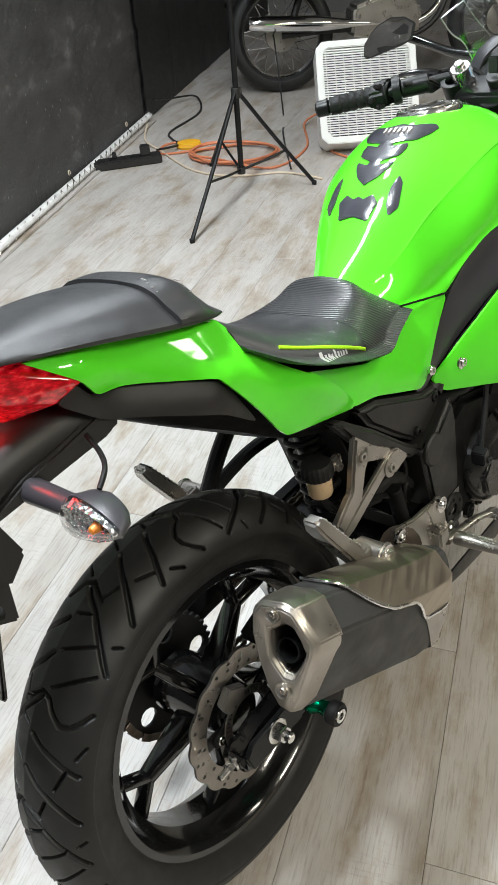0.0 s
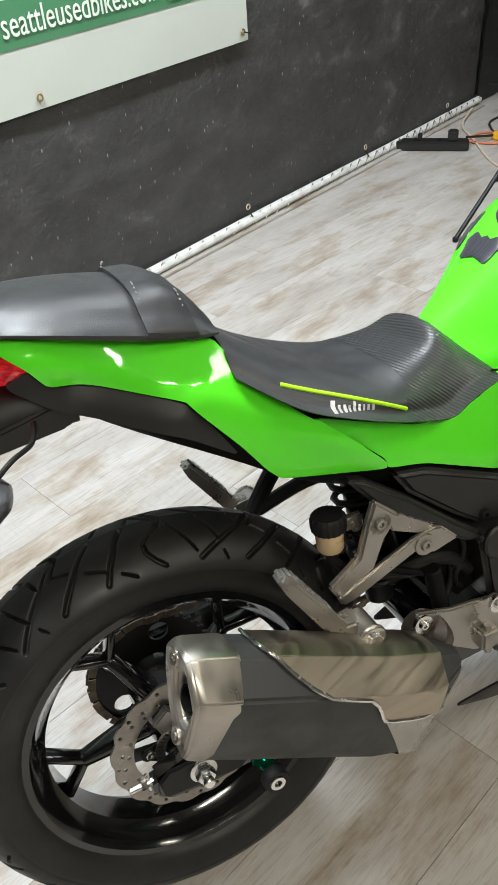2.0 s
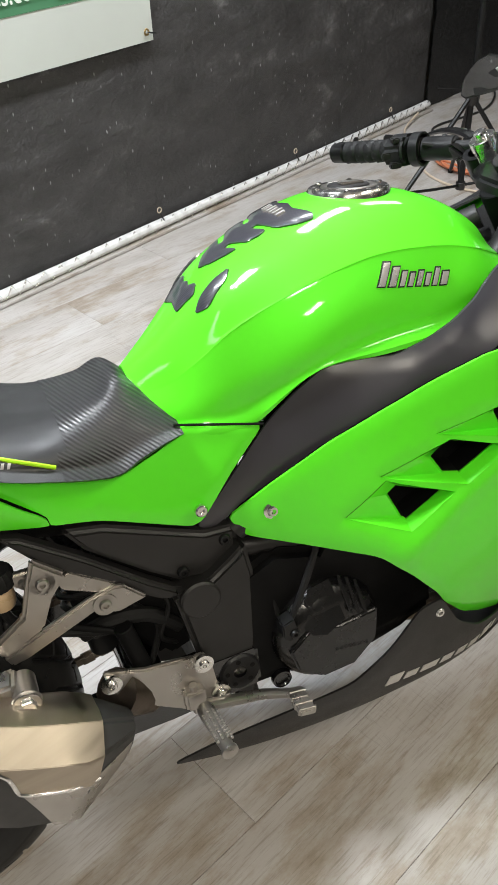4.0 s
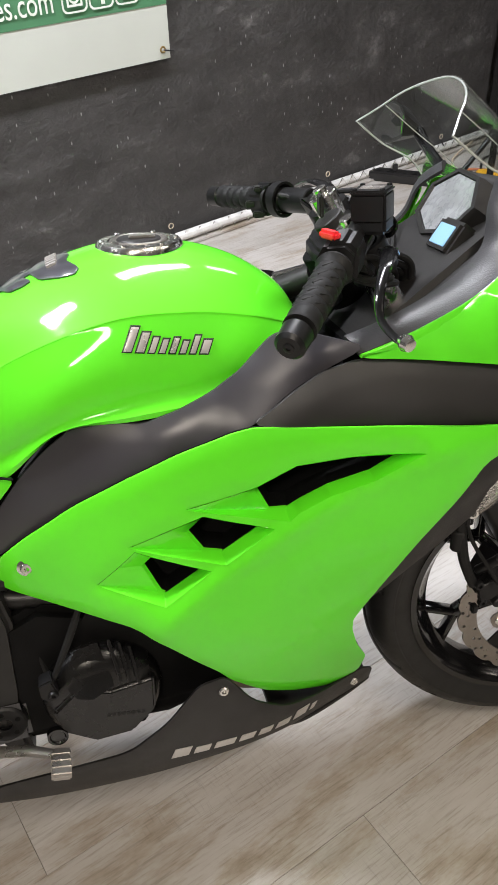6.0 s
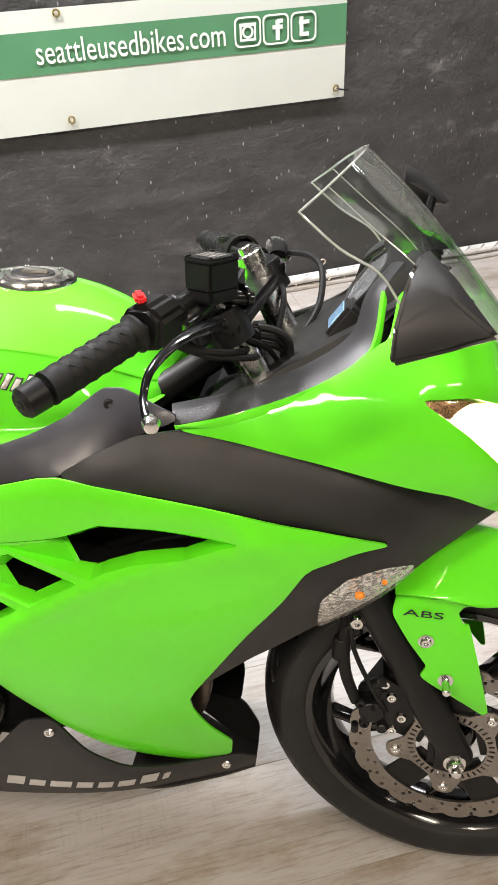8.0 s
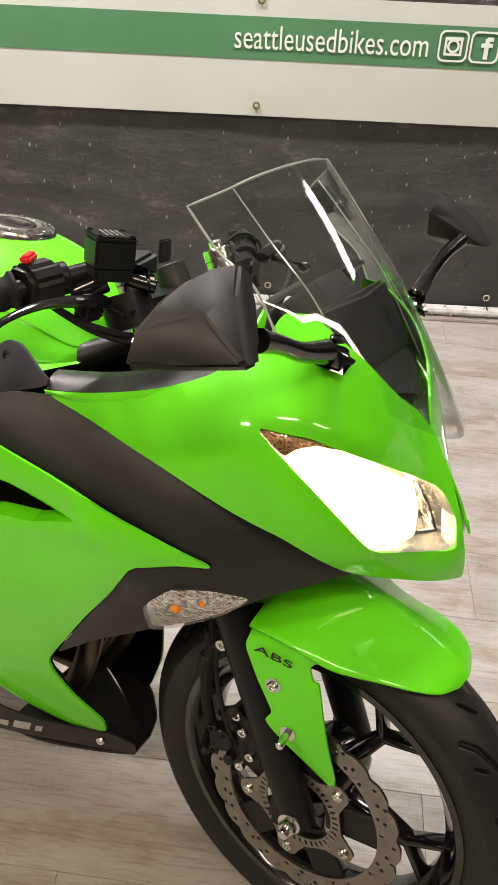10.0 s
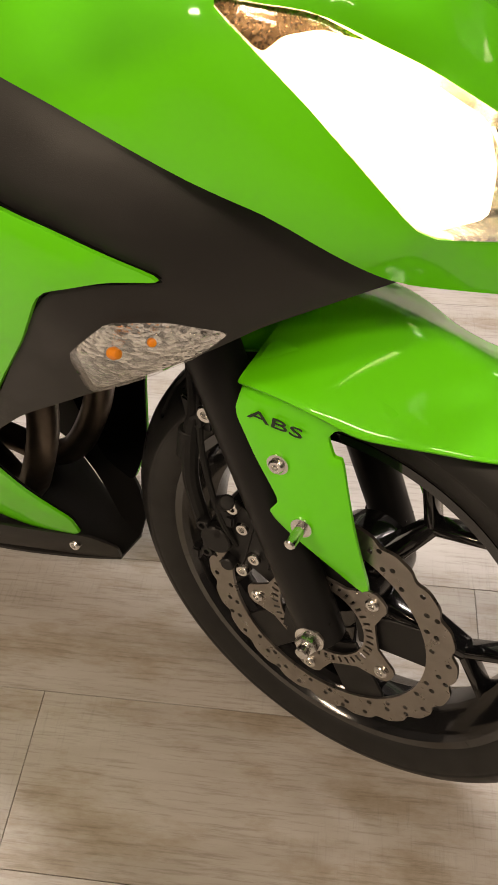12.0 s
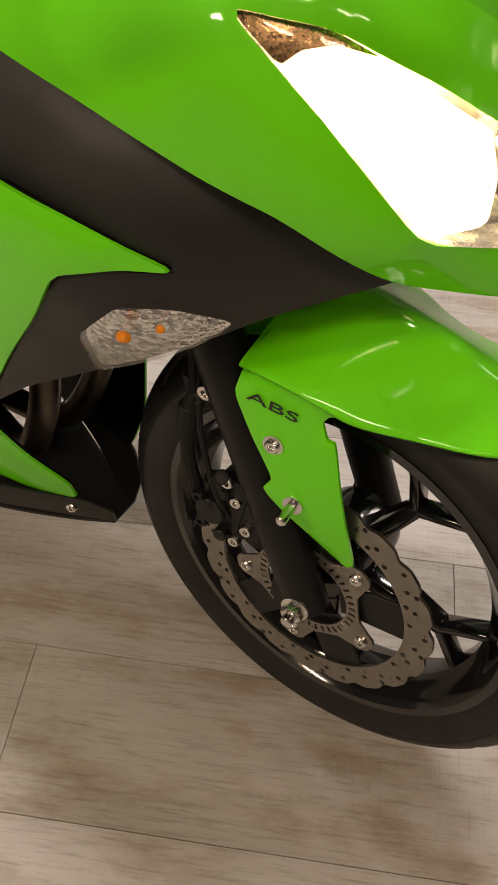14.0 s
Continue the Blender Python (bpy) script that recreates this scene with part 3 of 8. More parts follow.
slab("wall_east", X1, X1 + 0.12, Y0 - 0.12, WALL_Y + 0.2, -0.12, CEILING + 0.12, WALL_PAINT, "plain painted wall in the dim far end")
slab("wall_behind", X0, X1, WALL_Y + 0.08, WALL_Y + 0.2, -0.12, CEILING + 0.12, WALL_PAINT, "painted wall behind the dark sheeting")


def hanging_sheet(name, x0, x1, y, z0, z1, material, label, wave):
    """Sheeting that hangs before the wall in slow folds, with thickness."""
    nx, nz = int((x1 - x0) / 0.028), int((z1 - z0) / 0.022)
    verts, faces = [], []
    for s in (0, 0.004):
        for j in range(nz + 1):
            for i in range(nx + 1):
                x, z = x0 + (x1 - x0) * i / nx, z0 + (z1 - z0) * j / nz
                v = noise.noise((x * 1.3, z * 0.9, 3.1)) * wave + noise.noise((x * 5.2 + z * 2.2, z * 4.5, 8.0)) * wave * 0.3
                for cz, slope, amp in ((0.40, 0.02, 0.007), (0.27, -0.05, 0.004), (0.62, 0.03, 0.004), (0.14, 0.02, 0.005), (0.95, -0.02, 0.005)):
                    d = z - cz - slope * x - 0.05 * noise.noise((x * 0.9, cz * 7, 1.0))
                    v -= amp * math.exp(-(d / 0.022) ** 2) * max(0.0, 0.4 + 1.3 * noise.noise((x * 1.7, cz * 9, 5.0)))
                v -= 0.006 * math.exp(-((((x + 0.05 * z) % 1.37) - 0.6) / 0.014) ** 2)
                verts.append((x, y + v + s, z))
    k = (nx + 1) * (nz + 1)
    q = [(j * (nx + 1) + i, j * (nx + 1) + i + 1, (j + 1) * (nx + 1) + i + 1, (j + 1) * (nx + 1) + i) for j in range(nz) for i in range(nx)]
    bm = raw(verts, q + [tuple(k + i for i in f[::-1]) for f in q])
    return tagged(part(name, bm, material, None, label, 60), label, "wall sheeting", kind="structure")


hanging_sheet("wall_north", X0, 4.15, WALL_Y, 0.02, CEILING, TARP, "scuffed dark vinyl sheeting hung along the wall", 0.014)
hanging_sheet("wall_curtain", 4.16, X1, WALL_Y - 0.02, 0.004, CEILING, CURTAIN, "plain black curtain at the dim end of the wall", 0.02)


def base_trim():
    """A pale rounded strip along the foot of the sheeting, wound with a zigzag of thin wire, on a low ledge."""
    x0, x1 = X0, 4.13
    rng = random.Random(5)
    pts = [(x, WALL_Y - 0.034 + 0.003 * math.sin(x * 2.3), 0.030 + 0.003 * math.sin(x * 3.1 + 1)) for x in np.linspace(x0, x1, 90)]
    trim = tagged(part("trim", sweep(pts, 0.021, 10, 1, flat=0.9), TRIM, None), "pale rounded strip along the foot of the wall", "trim", kind="structure")
    zig = []
    x, up = x0, True
    while x < x1:
        zig.append((x, WALL_Y - (0.046 if up else 0.056), 0.052 if up else 0.014))
        x += (0.022 if up else 0.046) * rng.uniform(0.8, 1.25)
        up = not up
    part("wire", sweep(zig, 0.0024, 5, 1), BRIGHT, trim, "thin zigzag wire wound over the strip")
    part("ledge", box(x1 - x0, 0.075, 0.010, Matrix.Translation(((x0 + x1) / 2, WALL_Y - 0.0385, 0.0055)), 0.003), PLANK, trim)
    return trim


base_trim()
for cx in (-0.6, 0.35, 1.24, 2.07, 2.95, 3.75):
    tie = thing("wall_tie", pose(cx, WALL_Y - 0.03, 0.07), "small black wire tie with a ring at the wall foot", "tie", "wall ties")
    part("ring", sweep([(0.011 * math.cos(a), -0.008, 0.02 + 0.011 * math.sin(a)) for a in np.linspace(0, 5.5, 8)], 0.0022, 6, 2, True), CABLE_WHITE, tie)
    part("stem", sweep([(0, -0.006, 0.012), (0.004, -0.014, -0.006), (0.012, -0.02, -0.026)], 0.003, 6, 3), CABLE_BLACK, tie)


def ceiling_light(x, y, length):
    ob = thing("ceiling_light", pose(x, y, CEILING), "long white ceiling light with a bright diffuser", "ceiling light", "ceiling lights")
    part("housing", box(length + 0.06, 0.28, 0.06, Matrix.Translation((0, 0, -0.03)), 0.008), WHITE_METAL, ob)
    part("diffuser", box(length, 0.22, 0.012, Matrix.Translation((0, 0, -0.068)), 0.004), LAMP_DIFFUSER, ob)
    return ob


for fx, fy, watts, length in FIXTURES:
    ceiling_light(fx, fy, length)


def banner():
    x0, x1, z0, z1, slope = -0.55, 2.14, 0.694, 1.052, 0.012
    y = WALL_Y - 0.026
    ob = thing("banner", pose(0, 0, 0), "white vinyl banner with a green stripe and shop lettering", "banner")

    def sheet(xa, xb, za, zb, yo, th):
        nx = max(2, int((xb - xa) / 0.06))
        rows = [(za, yo), (zb, yo), (zb, yo + th), (za, yo + th)]
        secs = [[(xa + (xb - xa) * i / nx, y + yy + 0.0015 * noise.noise(((xa + (xb - xa) * i / nx) * 2.0, 0.0, zz)), zz + slope * (xa + (xb - xa) * i / nx - 1.3)) for zz, yy in rows] for i in range(nx + 1)]
        return loft(secs, 1, 1, True)

    part("vinyl_sheet", sheet(x0, x1, z0, z1, 0, 0.003), BANNER_WHITE, ob)
    part("stripe", sheet(x0 + 0.001, x1 - 0.001, 0.868, 0.992, -0.002, 0.0015), BANNER_GREEN, ob, "dark green stripe")
    face = lambda x, z: Matrix.Translation((x, y - 0.0055, z)) @ pose(0, 0, 0, 90, -math.degrees(math.atan(slope)), 0)
    text = lettering("seattleusedbikes.com", 0.100, Matrix())
    w = max(v.co.x for v in text.verts)
    part("lettering", moved(text, face(1.078, 0.897) @ Matrix.Diagonal((0.622 / w, 1, 1, 1))), BANNER_PRINT, ob, "pale lettering")
    for i, kind in enumerate(("camera", "f", "t")):
        cx, cz = 1.778 + 0.1 * i, 0.940 + 0.0012 * i
        sq = [(-0.047, -0.046), (0.047, -0.046), (0.047, 0.046), (-0.047, 0.046)]
        o, inn = rounded(sq, 0.25, 3), rounded(sq, 0.25, 3) * 0.88
        k = len(o)
        ring = raw([(p[0], p[1], z) for z in (0, 0.0015) for p in np.r_[o, inn]], [(i2, (i2 + 1) % k, k + (i2 + 1) % k, k + i2) for i2 in range(k)] + [(2 * k + i2, 3 * k + i2, 3 * k + (i2 + 1) % k, 2 * k + (i2 + 1) % k) for i2 in range(k)])
        glyph = []
        if kind == "camera":
            glyph = [lathe([(0.013, 0), (0.013, 0.0015), (0.02, 0.0015), (0.02, 0), (0.013, 0)], 24), box(0.056, 0.01, 0.0015, Matrix.Translation((0, 0.021, 0.0010)), 0), box(0.007, 0.05, 0.0015, Matrix.Translation((-0.025, 0, 0.0013)), 0), box(0.007, 0.05, 0.0015, Matrix.Translation((0.025, 0, 0.0016)), 0), box(0.056, 0.007, 0.0015, Matrix.Translation((0, -0.024, 0.0019)), 0)]
        elif kind == "f":
            glyph = [box(0.014, 0.06, 0.0015, Matrix.Translation((0.006, -0.004, 0.0010)), 0), box(0.036, 0.012, 0.0015, Matrix.Translation((0.006, 0.006, 0.0013)), 0), box(0.02, 0.012, 0.0015, Matrix.Translation((0.014, 0.024, 0.0016)), 0)]
        else:
            glyph = [box(0.014, 0.058, 0.0015, Matrix.Translation((-0.008, 0.002, 0.0019)), 0), box(0.038, 0.012, 0.0015, Matrix.Translation((0.002, 0.014, 0.0010)), 0), box(0.03, 0.013, 0.0015, Matrix.Translation((0.004, -0.023, 0.0013)), 0)]
        part("icon", join(ring, *glyph), BANNER_PRINT, ob, "pale square social icon", 20).matrix_local = face(cx, cz)
    for gx, gz in ((-0.5, 0.722), (0.2, 0.722), (1.161, 0.726), (2.106, 0.736), (0.2, 1.03), (1.161, 1.036), (2.106, 1.045)):
        part("grommet", lathe([(0.006, 0), (0.0075, 0.003), (0.011, 0.003), (0.0125, 0), (0.006, 0)], 20, face(gx, gz)), BRASS, ob, "small brass grommet")
    part("tie_cord", sweep([(2.106, y - 0.01, 0.736), (2.118, y - 0.016, 0.733), (2.15, y - 0.004, 0.726)], 0.003, 6), CABLE_BLACK, ob)
    return ob


banner()


def pennant():
    ob = thing("pennant", pose(3.16, WALL_Y - 0.05, 0.845), "white pointed pennant hung on the dark sheeting", "pennant")
    part("cloth", moved(prism([(0, 0), (0.03, 0.1), (0.06, 0.45), (-0.1, 0.45), (-0.05, 0.15)], -0.0015, 0.0015, 0), Matrix()), BANNER_WHITE, ob)
    part("nail", rod((-0.02, -0.004, 0.43), (-0.02, 0.07, 0.43), 0.003), BRIGHT, ob)
    return ob


pennant()


def plank_floor():
    """Planks laid in staggered rows, each a bevelled board that shares its mesh."""
    t = 0.0025
    w, l = PLANK_W - 0.0007, PLANK_L - 0.0007

    def plank_mesh(length):
        bm = box(length, w, t, Matrix.Translation((0, 0, -t / 2)), 0.0005, 1)
        me = bpy.data.meshes.new("plank")
        bm.to_mesh(me)
        bm.free()
        me.materials.append(PLANK)
        return me

    whole = plank_mesh(l)
    turn = Matrix.Rotation(PLANK_TURN, 4, "Z")
    starts = {-3: 0.966, -2: 0.05, -1: 0.48, 0: 1.3, 1: 0.2, 2: 0.7, -4: 0.35}
    for row in range(-24, 13):
        y = 0.025 + PLANK_W * (row + 0.5)
        off = starts.get(row, (row * 0.47) % PLANK_L)
        for k in range(-4, 7):
            a0, a1 = max(off + PLANK_L * k, X0 + 0.01), min(off + PLANK_L * (k + 1), X1 - 0.01)
            if a1 - a0 < 0.06:
                continue
            c = turn @ Vector(((a0 + a1) / 2, y, 0))
            if not Y0 + 0.02 < c.y < WALL_Y + 0.10:
                continue
            ob = new("plank", whole if a1 - a0 > PLANK_L - 1e-6 else plank_mesh(a1 - a0 - 0.0007))
            ob.parent = floor
            ob.matrix_local = Matrix.Translation(c) @ turn


# ---- the motorcycle: x forward, y to its left, z up; it leans on its side stand ----
BIKE = pose(0.0375, 0.0790, 0, 0, 0, -25.8) @ pose(0, 0, 0, -11.8, 0, 0)
bike = thing("motorcycle", BIKE, "lime green sport motorcycle with black trim leaning on its side stand", "motorcycle")
REAR, FRONT = Vector((0, 0, 0.3157)), Vector((1.407, 0, 0.2945))
RAKE = Vector((-math.sin(radians(27)), 0, math.cos(radians(27))))
AXIS_FOOT = FRONT + Vector((-0.033 * math.cos(radians(27)), 0, -0.033 * math.sin(radians(27))))
STEER = Matrix.Translation(AXIS_FOOT) @ Matrix.Rotation(radians(-8.0), 4, RAKE) @ Matrix.Translation(-AXIS_FOOT)
# the outer fittings are laid out on a plane 1.8 degrees off the wheels' own
FLANK = Matrix.Translation((0.0002, 0.0334, 0.0070)) @ Matrix.Rotation(radians(1.8), 4, "X")
OUT = Matrix.Rotation(radians(90), 4, "X")


def flank(bm):
    return moved(bm, FLANK)


def both(name, bm, material, parent, label=""):
    """A part and its mirror image on the other flank."""
    other = mirrored(bm)
    a = part(name, bm, material, parent, label)
    part(name, other, material, parent, label)
    return a


# wheels
def groove_map(s, w, strokes, pitch, half):
    """Depth of the tread grooves at s round the tyre and w across it."""
    dep = np.zeros_like(s)
    for side in (1, -1):
        ss = (s + (0 if side > 0 else pitch / 2)) % pitch
        ww = w * side
        for width, pts in strokes:
            p = np.array(pts, float)
            for (a0, b0), (a1, b1) in zip(p[:-1], p[1:]):
                for shift in (-pitch, 0, pitch):
                    ax, bx = a0 * pitch + shift, a1 * pitch + shift
                    ay, by = b0 * half, b1 * half
                    ex, ey = bx - ax, by - ay
                    u = np.clip(((ss - ax) * ex + (ww - ay) * ey) / (ex * ex + ey * ey + 1e-12), 0, 1)
                    d = np.hypot(ss - ax - u * ex, ww - ay - u * ey)
                    dep = np.maximum(dep, np.clip(1.5 - d / (width / 2), 0, 1))
    return dep


def tyre(profile, strokes, pitches, half, nu, tread_from):
    """A tyre from a half profile (radius, half width) with real grooves cut into its tread."""
    prof = smooth_line(profile, 7)
    prof = np.r_[prof * (1, -1), prof[::-1][1:]]
    arc = np.r_[0, np.cumsum(np.linalg.norm(np.diff(prof, axis=0), axis=1))]
    even = np.linspace(0, arc[-1], 220)
    prof = np.c_[np.interp(even, arc, prof[:, 0]), np.interp(even, arc, prof[:, 1])]
    mid = even - even[-1] / 2
    nv = len(prof)
    rmax = prof[:, 0].max()
    circ = 2 * math.pi * rmax
    ang = np.arange(nu) * 2 * math.pi / nu
    s, w = np.meshgrid(ang * rmax, mid, indexing="ij")
    dep = groove_map(s, w, strokes, circ / pitches, half) * (np.abs(w) < half * 1.02)
    dep = dep + 0.16 * np.clip((np.abs(w) - half * 1.10) / 0.0015, 0, 1)
    tang = np.gradient(prof, axis=0)
    nrm = np.c_[tang[:, 1], -tang[:, 0]]
    nrm /= np.linalg.norm(nrm, axis=1)[:, None]
    if nrm[nv // 2, 0] < 0:
        nrm = -nrm
    r = prof[None, :, 0] - nrm[None, :, 0] * dep * 0.0075
    h = prof[None, :, 1] - nrm[None, :, 1] * dep * 0.0075
    verts = np.stack([r * np.cos(ang)[:, None], r * np.sin(ang)[:, None], h], -1).reshape(-1, 3)
    i, j = np.meshgrid(np.arange(nu), np.arange(nv - 1), indexing="ij")
    i2 = (i + 1) % nu
    faces = np.stack([i * nv + j, i2 * nv + j, i2 * nv + j + 1, i * nv + j + 1], -1).reshape(-1, 4)
    me = bpy.data.meshes.new("tyre")
    me.from_pydata(verts.tolist(), [], faces.tolist())
    bm = bmesh.new()
    bm.from_mesh(me)
    bpy.data.meshes.remove(me)
    bmesh.ops.recalc_face_normals(bm, faces=bm.faces[:])
    return bm


REAR_STROKES = [
    (0.0050, [(0.670, -0.28), (0.608, 0.03), (0.626, 0.20), (0.677, 0.31), (0.722, 0.47), (0.719, 0.63), (0.685, 0.78), (0.642, 0.90)]),
    (0.0056, [(0.793, 0.07), (0.828, 0.23), (0.864, 0.45), (0.897, 0.62), (0.939, 0.87)]),
    (0.0056, [(0.946, 0.02), (1.000, 0.20), (1.053, 0.43), (1.118, 0.66), (1.188, 0.88)]),
    (0.0056, [(1.134, -0.06), (1.163, 0.03), (1.226, 0.30), (1.324, 0.57), (1.450, 0.88)]),
    (0.0032, [(1.011, 0.53), (0.925, 0.67)]),
    (0.0032, [(0.857, 0.80), (0.796, 0.93)]),
    (0.0032, [(1.161, 0.26), (1.083, 0.38)]),
    (0.0032, [(1.424, 0.10), (1.349, 0.60)]),
    (0.0032, [(1.324, 0.80), (1.304, 0.92)]),
    (0.0032, [(1.584, 0.18), (1.472, 0.76)]),
    (0.0032, [(1.261, 0.04), (1.240, 0.25)])]
FRONT_STROKES = [
    (0.0066, [(0.05, 0.12), (0.20, 0.22), (0.40, 0.44), (0.50, 0.74)]),
    (0.0062, [(0.48, 0.10), (0.62, 0.26), (0.80, 0.52), (0.86, 0.72)]),
    (0.0034, [(0.26, 0.42), (0.32, 0.62)]), (0.0034, [(0.70, 0.56), (0.74, 0.74)]), (0.0034, [(0.90, 0.1), (0.98, 0.3)])]


def petal_disc(r_out, r_in, waves, thick, holes):
    """A brake disc ring with a waved rim and drilled holes."""
    k = waves * 10
    outer = [((r_out - 0.037 * r_out * (0.5 + 0.5 * math.cos(waves * a)) ** (3 if r_out > 0.12 else 1.5)) * np.array((math.cos(a), math.sin(a)))) for a in np.linspace(0, 2 * math.pi, k, False)]
    inner = [r_in * np.array((math.cos(a), math.sin(a))) for a in np.linspace(0, 2 * math.pi, 60, False)]
    pierced = [inner]
    for rr, a, rad in holes:
        pierced.append([np.array((rr * math.cos(a), rr * math.sin(a))) + rad * np.array((math.cos(b), math.sin(b))) for b in np.linspace(0, 2 * math.pi, 7, False)])
    flat = lambda q: np.zeros(len(q))
    ax = (np.array((0, 0, 1.0)), np.array((1.0, 0, 0)), np.array((0, 1.0, 0)))
    return panel(outer, flat, ax, pierced, thick, 0.006, 0.0003, soft=False)


def wheel(name, centre, m, w_half, tyre_bm, hub, disc_r, disc_y, phase, label):
    place = Matrix.Translation(centre) @ OUT
    rim_prof = [(0.222, w_half), (0.2225, w_half - 0.004), (0.214, w_half - 0.007), (0.210, w_half - 0.02), (0.196, w_half - 0.03), (0.194, 0.0),
                (0.196, -w_half + 0.03), (0.210, -w_half + 0.02), (0.214, -w_half + 0.007), (0.2225, -w_half + 0.004), (0.222, -w_half), (0.212, -w_half),
                (0.203, -w_half + 0.010), (0.200, -w_half + 0.02), (0.186, -w_half + 0.032), (0.184, 0.0), (0.186, w_half - 0.032), (0.200, w_half - 0.02), (0.203, w_half - 0.010), (0.212, w_half)]
    rim = part(name, moved(lathe(rim_prof, 96, place, True), m), GLOSS_BLACK, bike, label)
    part("tyre", moved(tyre_bm, m @ place), TYRE, rim, "black road tyre with curved tread grooves", 50)
    part("hub", moved(lathe([(0, hub), (0.030, hub), (0.036, hub - 0.006), (0.040, hub - 0.02), (0.046, 0.02), (0.046, -0.02), (0.05, -hub + 0.02), (0.048, -hub + 0.004), (0, -hub)], 40, place), m), GLOSS_BLACK, rim)
    for i in range(5):
        a = 2 * math.pi * i / 5 + phase
        turn = place @ Matrix.Rotation(a, 4, "Z")

        def arm(p0, p1, w0, w1, t0, t1):
            d = np.array(p1) - np.array(p0)
            nn = np.array((-d[1], d[0])) / np.linalg.norm(d)
            pts = []
            for (q, w, t) in ((np.array(p0), w0, t0), (np.array(p1), w1, t1)):
                for sgn in (1, -1):
                    for z in (t, -t):
                        pts.append((*(q + sgn * nn * w), z))
                pts += [(*q, t * 1.25), (*q, -t * 1.25)]
            return hull(pts, 0.002, 1)

        spoke = join(arm((0.035, 0), (0.145, 0), 0.013, 0.0080, 0.022, 0.011), arm((0.140, 0), (0.193, 0.050), 0.0066, 0.0055, 0.010, 0.012), arm((0.140, 0), (0.193, -0.050), 0.0066, 0.0055, 0.010, 0.012))
        part("spoke", moved(spoke, m @ turn), GLOSS_BLACK, rim)
    holes = []
    n = 30 if disc_r > 0.12 else 24
    for i in range(n):
        a = 2 * math.pi * i / n
        for k2, rr in enumerate((disc_r - 0.009, disc_r - 0.0175, disc_r - 0.026)):
            if (i + k2) % 3 != 2:
                holes.append((rr, a + 0.05 * k2, 0.0032))
    face = place @ Matrix.Translation((0, 0, disc_y))
    part("brake_disc", moved(petal_disc(disc_r, disc_r - 0.0325, 20 if disc_r > 0.12 else 16, 0.004, holes), m @ face), DISC, rim, "drilled petal brake disc of worn steel")
    return rim, face


rear_tyre = tyre([(0.217, 0.050), (0.230, 0.062), (0.250, 0.0695), (0.266, 0.0705), (0.282, 0.063), (0.297, 0.048), (0.308, 0.028), (0.314, 0.0)], REAR_STROKES, 7, 0.084, 1900, 0.26)
rear, rear_face = wheel("rear_wheel", REAR, Matrix(), 0.054, rear_tyre, 0.070, 0.110, 0.076, 0.82, "gloss black cast rear wheel with forked spokes")
front_tyre = tyre([(0.217, 0.040), (0.228, 0.048), (0.244, 0.0535), (0.256, 0.0540), (0.270, 0.047), (0.282, 0.035), (0.291, 0.020), (0.296, 0.0)], FRONT_STROKES, 6, 0.066, 1200, 0.25)
front, front_face = wheel("front_wheel", FRONT + Vector((0.007, 0, 0.003)), STEER, 0.044, front_tyre, 0.058, 0.1500, 0.074, 1.06, "gloss black cast front wheel with forked spokes")


def disc_carrier(face, m, r_bolt, r_in, r_ring, arms, parent, material, phase=0.2):
    """The star carrier inside a disc, its bolts and the slotted sensor ring."""
    prof = []
    for i in range(arms):
        a = 2 * math.pi * i / arms + phase
        for da, rr in ((-0.628, r_in * 1.27), (-0.36, r_in * 1.33), (-0.20, r_bolt + 0.001), (-0.16, r_bolt + 0.008), (-0.09, r_bolt + 0.0125), (0, r_bolt + 0.0135), (0.09, r_bolt + 0.0125), (0.16, r_bolt + 0.008), (0.20, r_bolt + 0.001), (0.36, r_in * 1.33)):
            prof.append((rr * math.cos(a + da), rr * math.sin(a + da)))
    inner = [(r_in * math.cos(a), r_in * math.sin(a)) for a in np.linspace(0, 2 * math.pi, 40, False)]
    slots = []
    for i in range(40):
        a = 2 * math.pi * (i + 0.5) / 40
        slots.append([(rr * math.cos(a + d), rr * math.sin(a + d)) for rr, d in ((r_ring, -0.03), (r_ring + 0.008, -0.025), (r_ring + 0.008, 0.025), (r_ring, 0.03))])
    ax = (np.array((0, 0, 1.0)), np.array((1.0, 0, 0)), np.array((0, 1.0, 0)))
    ob = part("carrier", moved(panel(prof, lambda q: np.zeros(len(q)) + 0.004, ax, [inner, *slots], 0.003, 0.008, 0.0003, soft=False), m @ face), material, parent)
    for i in range(arms):
        a = 2 * math.pi * i / arms + phase
        part("carrier_bolt", moved(bolt((r_bolt * math.cos(a), r_bolt * math.sin(a), 0.004), (0, 0, 1), 0.0075, 0.004), m @ face), BRIGHT, parent)
    return ob


disc_carrier(front_face, STEER, 0.082, 0.051, 0.054, 5, front, DISC, -0.36)
for i in range(5):
    # broad black arms between the sensor ring and the disc, with a long opening behind each bolt
    a = 2 * math.pi * (i + 0.5) / 5 - 0.36
    pol = lambda r, d, z: (r * math.cos(a + d), r * math.sin(a + d), z)
    web = hull([pol(r, d, z) for r, w in ((0.045, 0.55), (0.072, 0.30), (0.1, 0.15), (0.119, 0.22)) for d in (-w, -w * 0.5, 0, w * 0.5, w) for z in (-0.007, -0.003)], 0.001, 1)
    part("carrier_arm", moved(web, STEER @ front_face), SATIN_BLACK, front)
disc_carrier(rear_face, Matrix(), 0.055, 0.036, 0.04, 5, rear, SATIN_BLACK, 0.5)
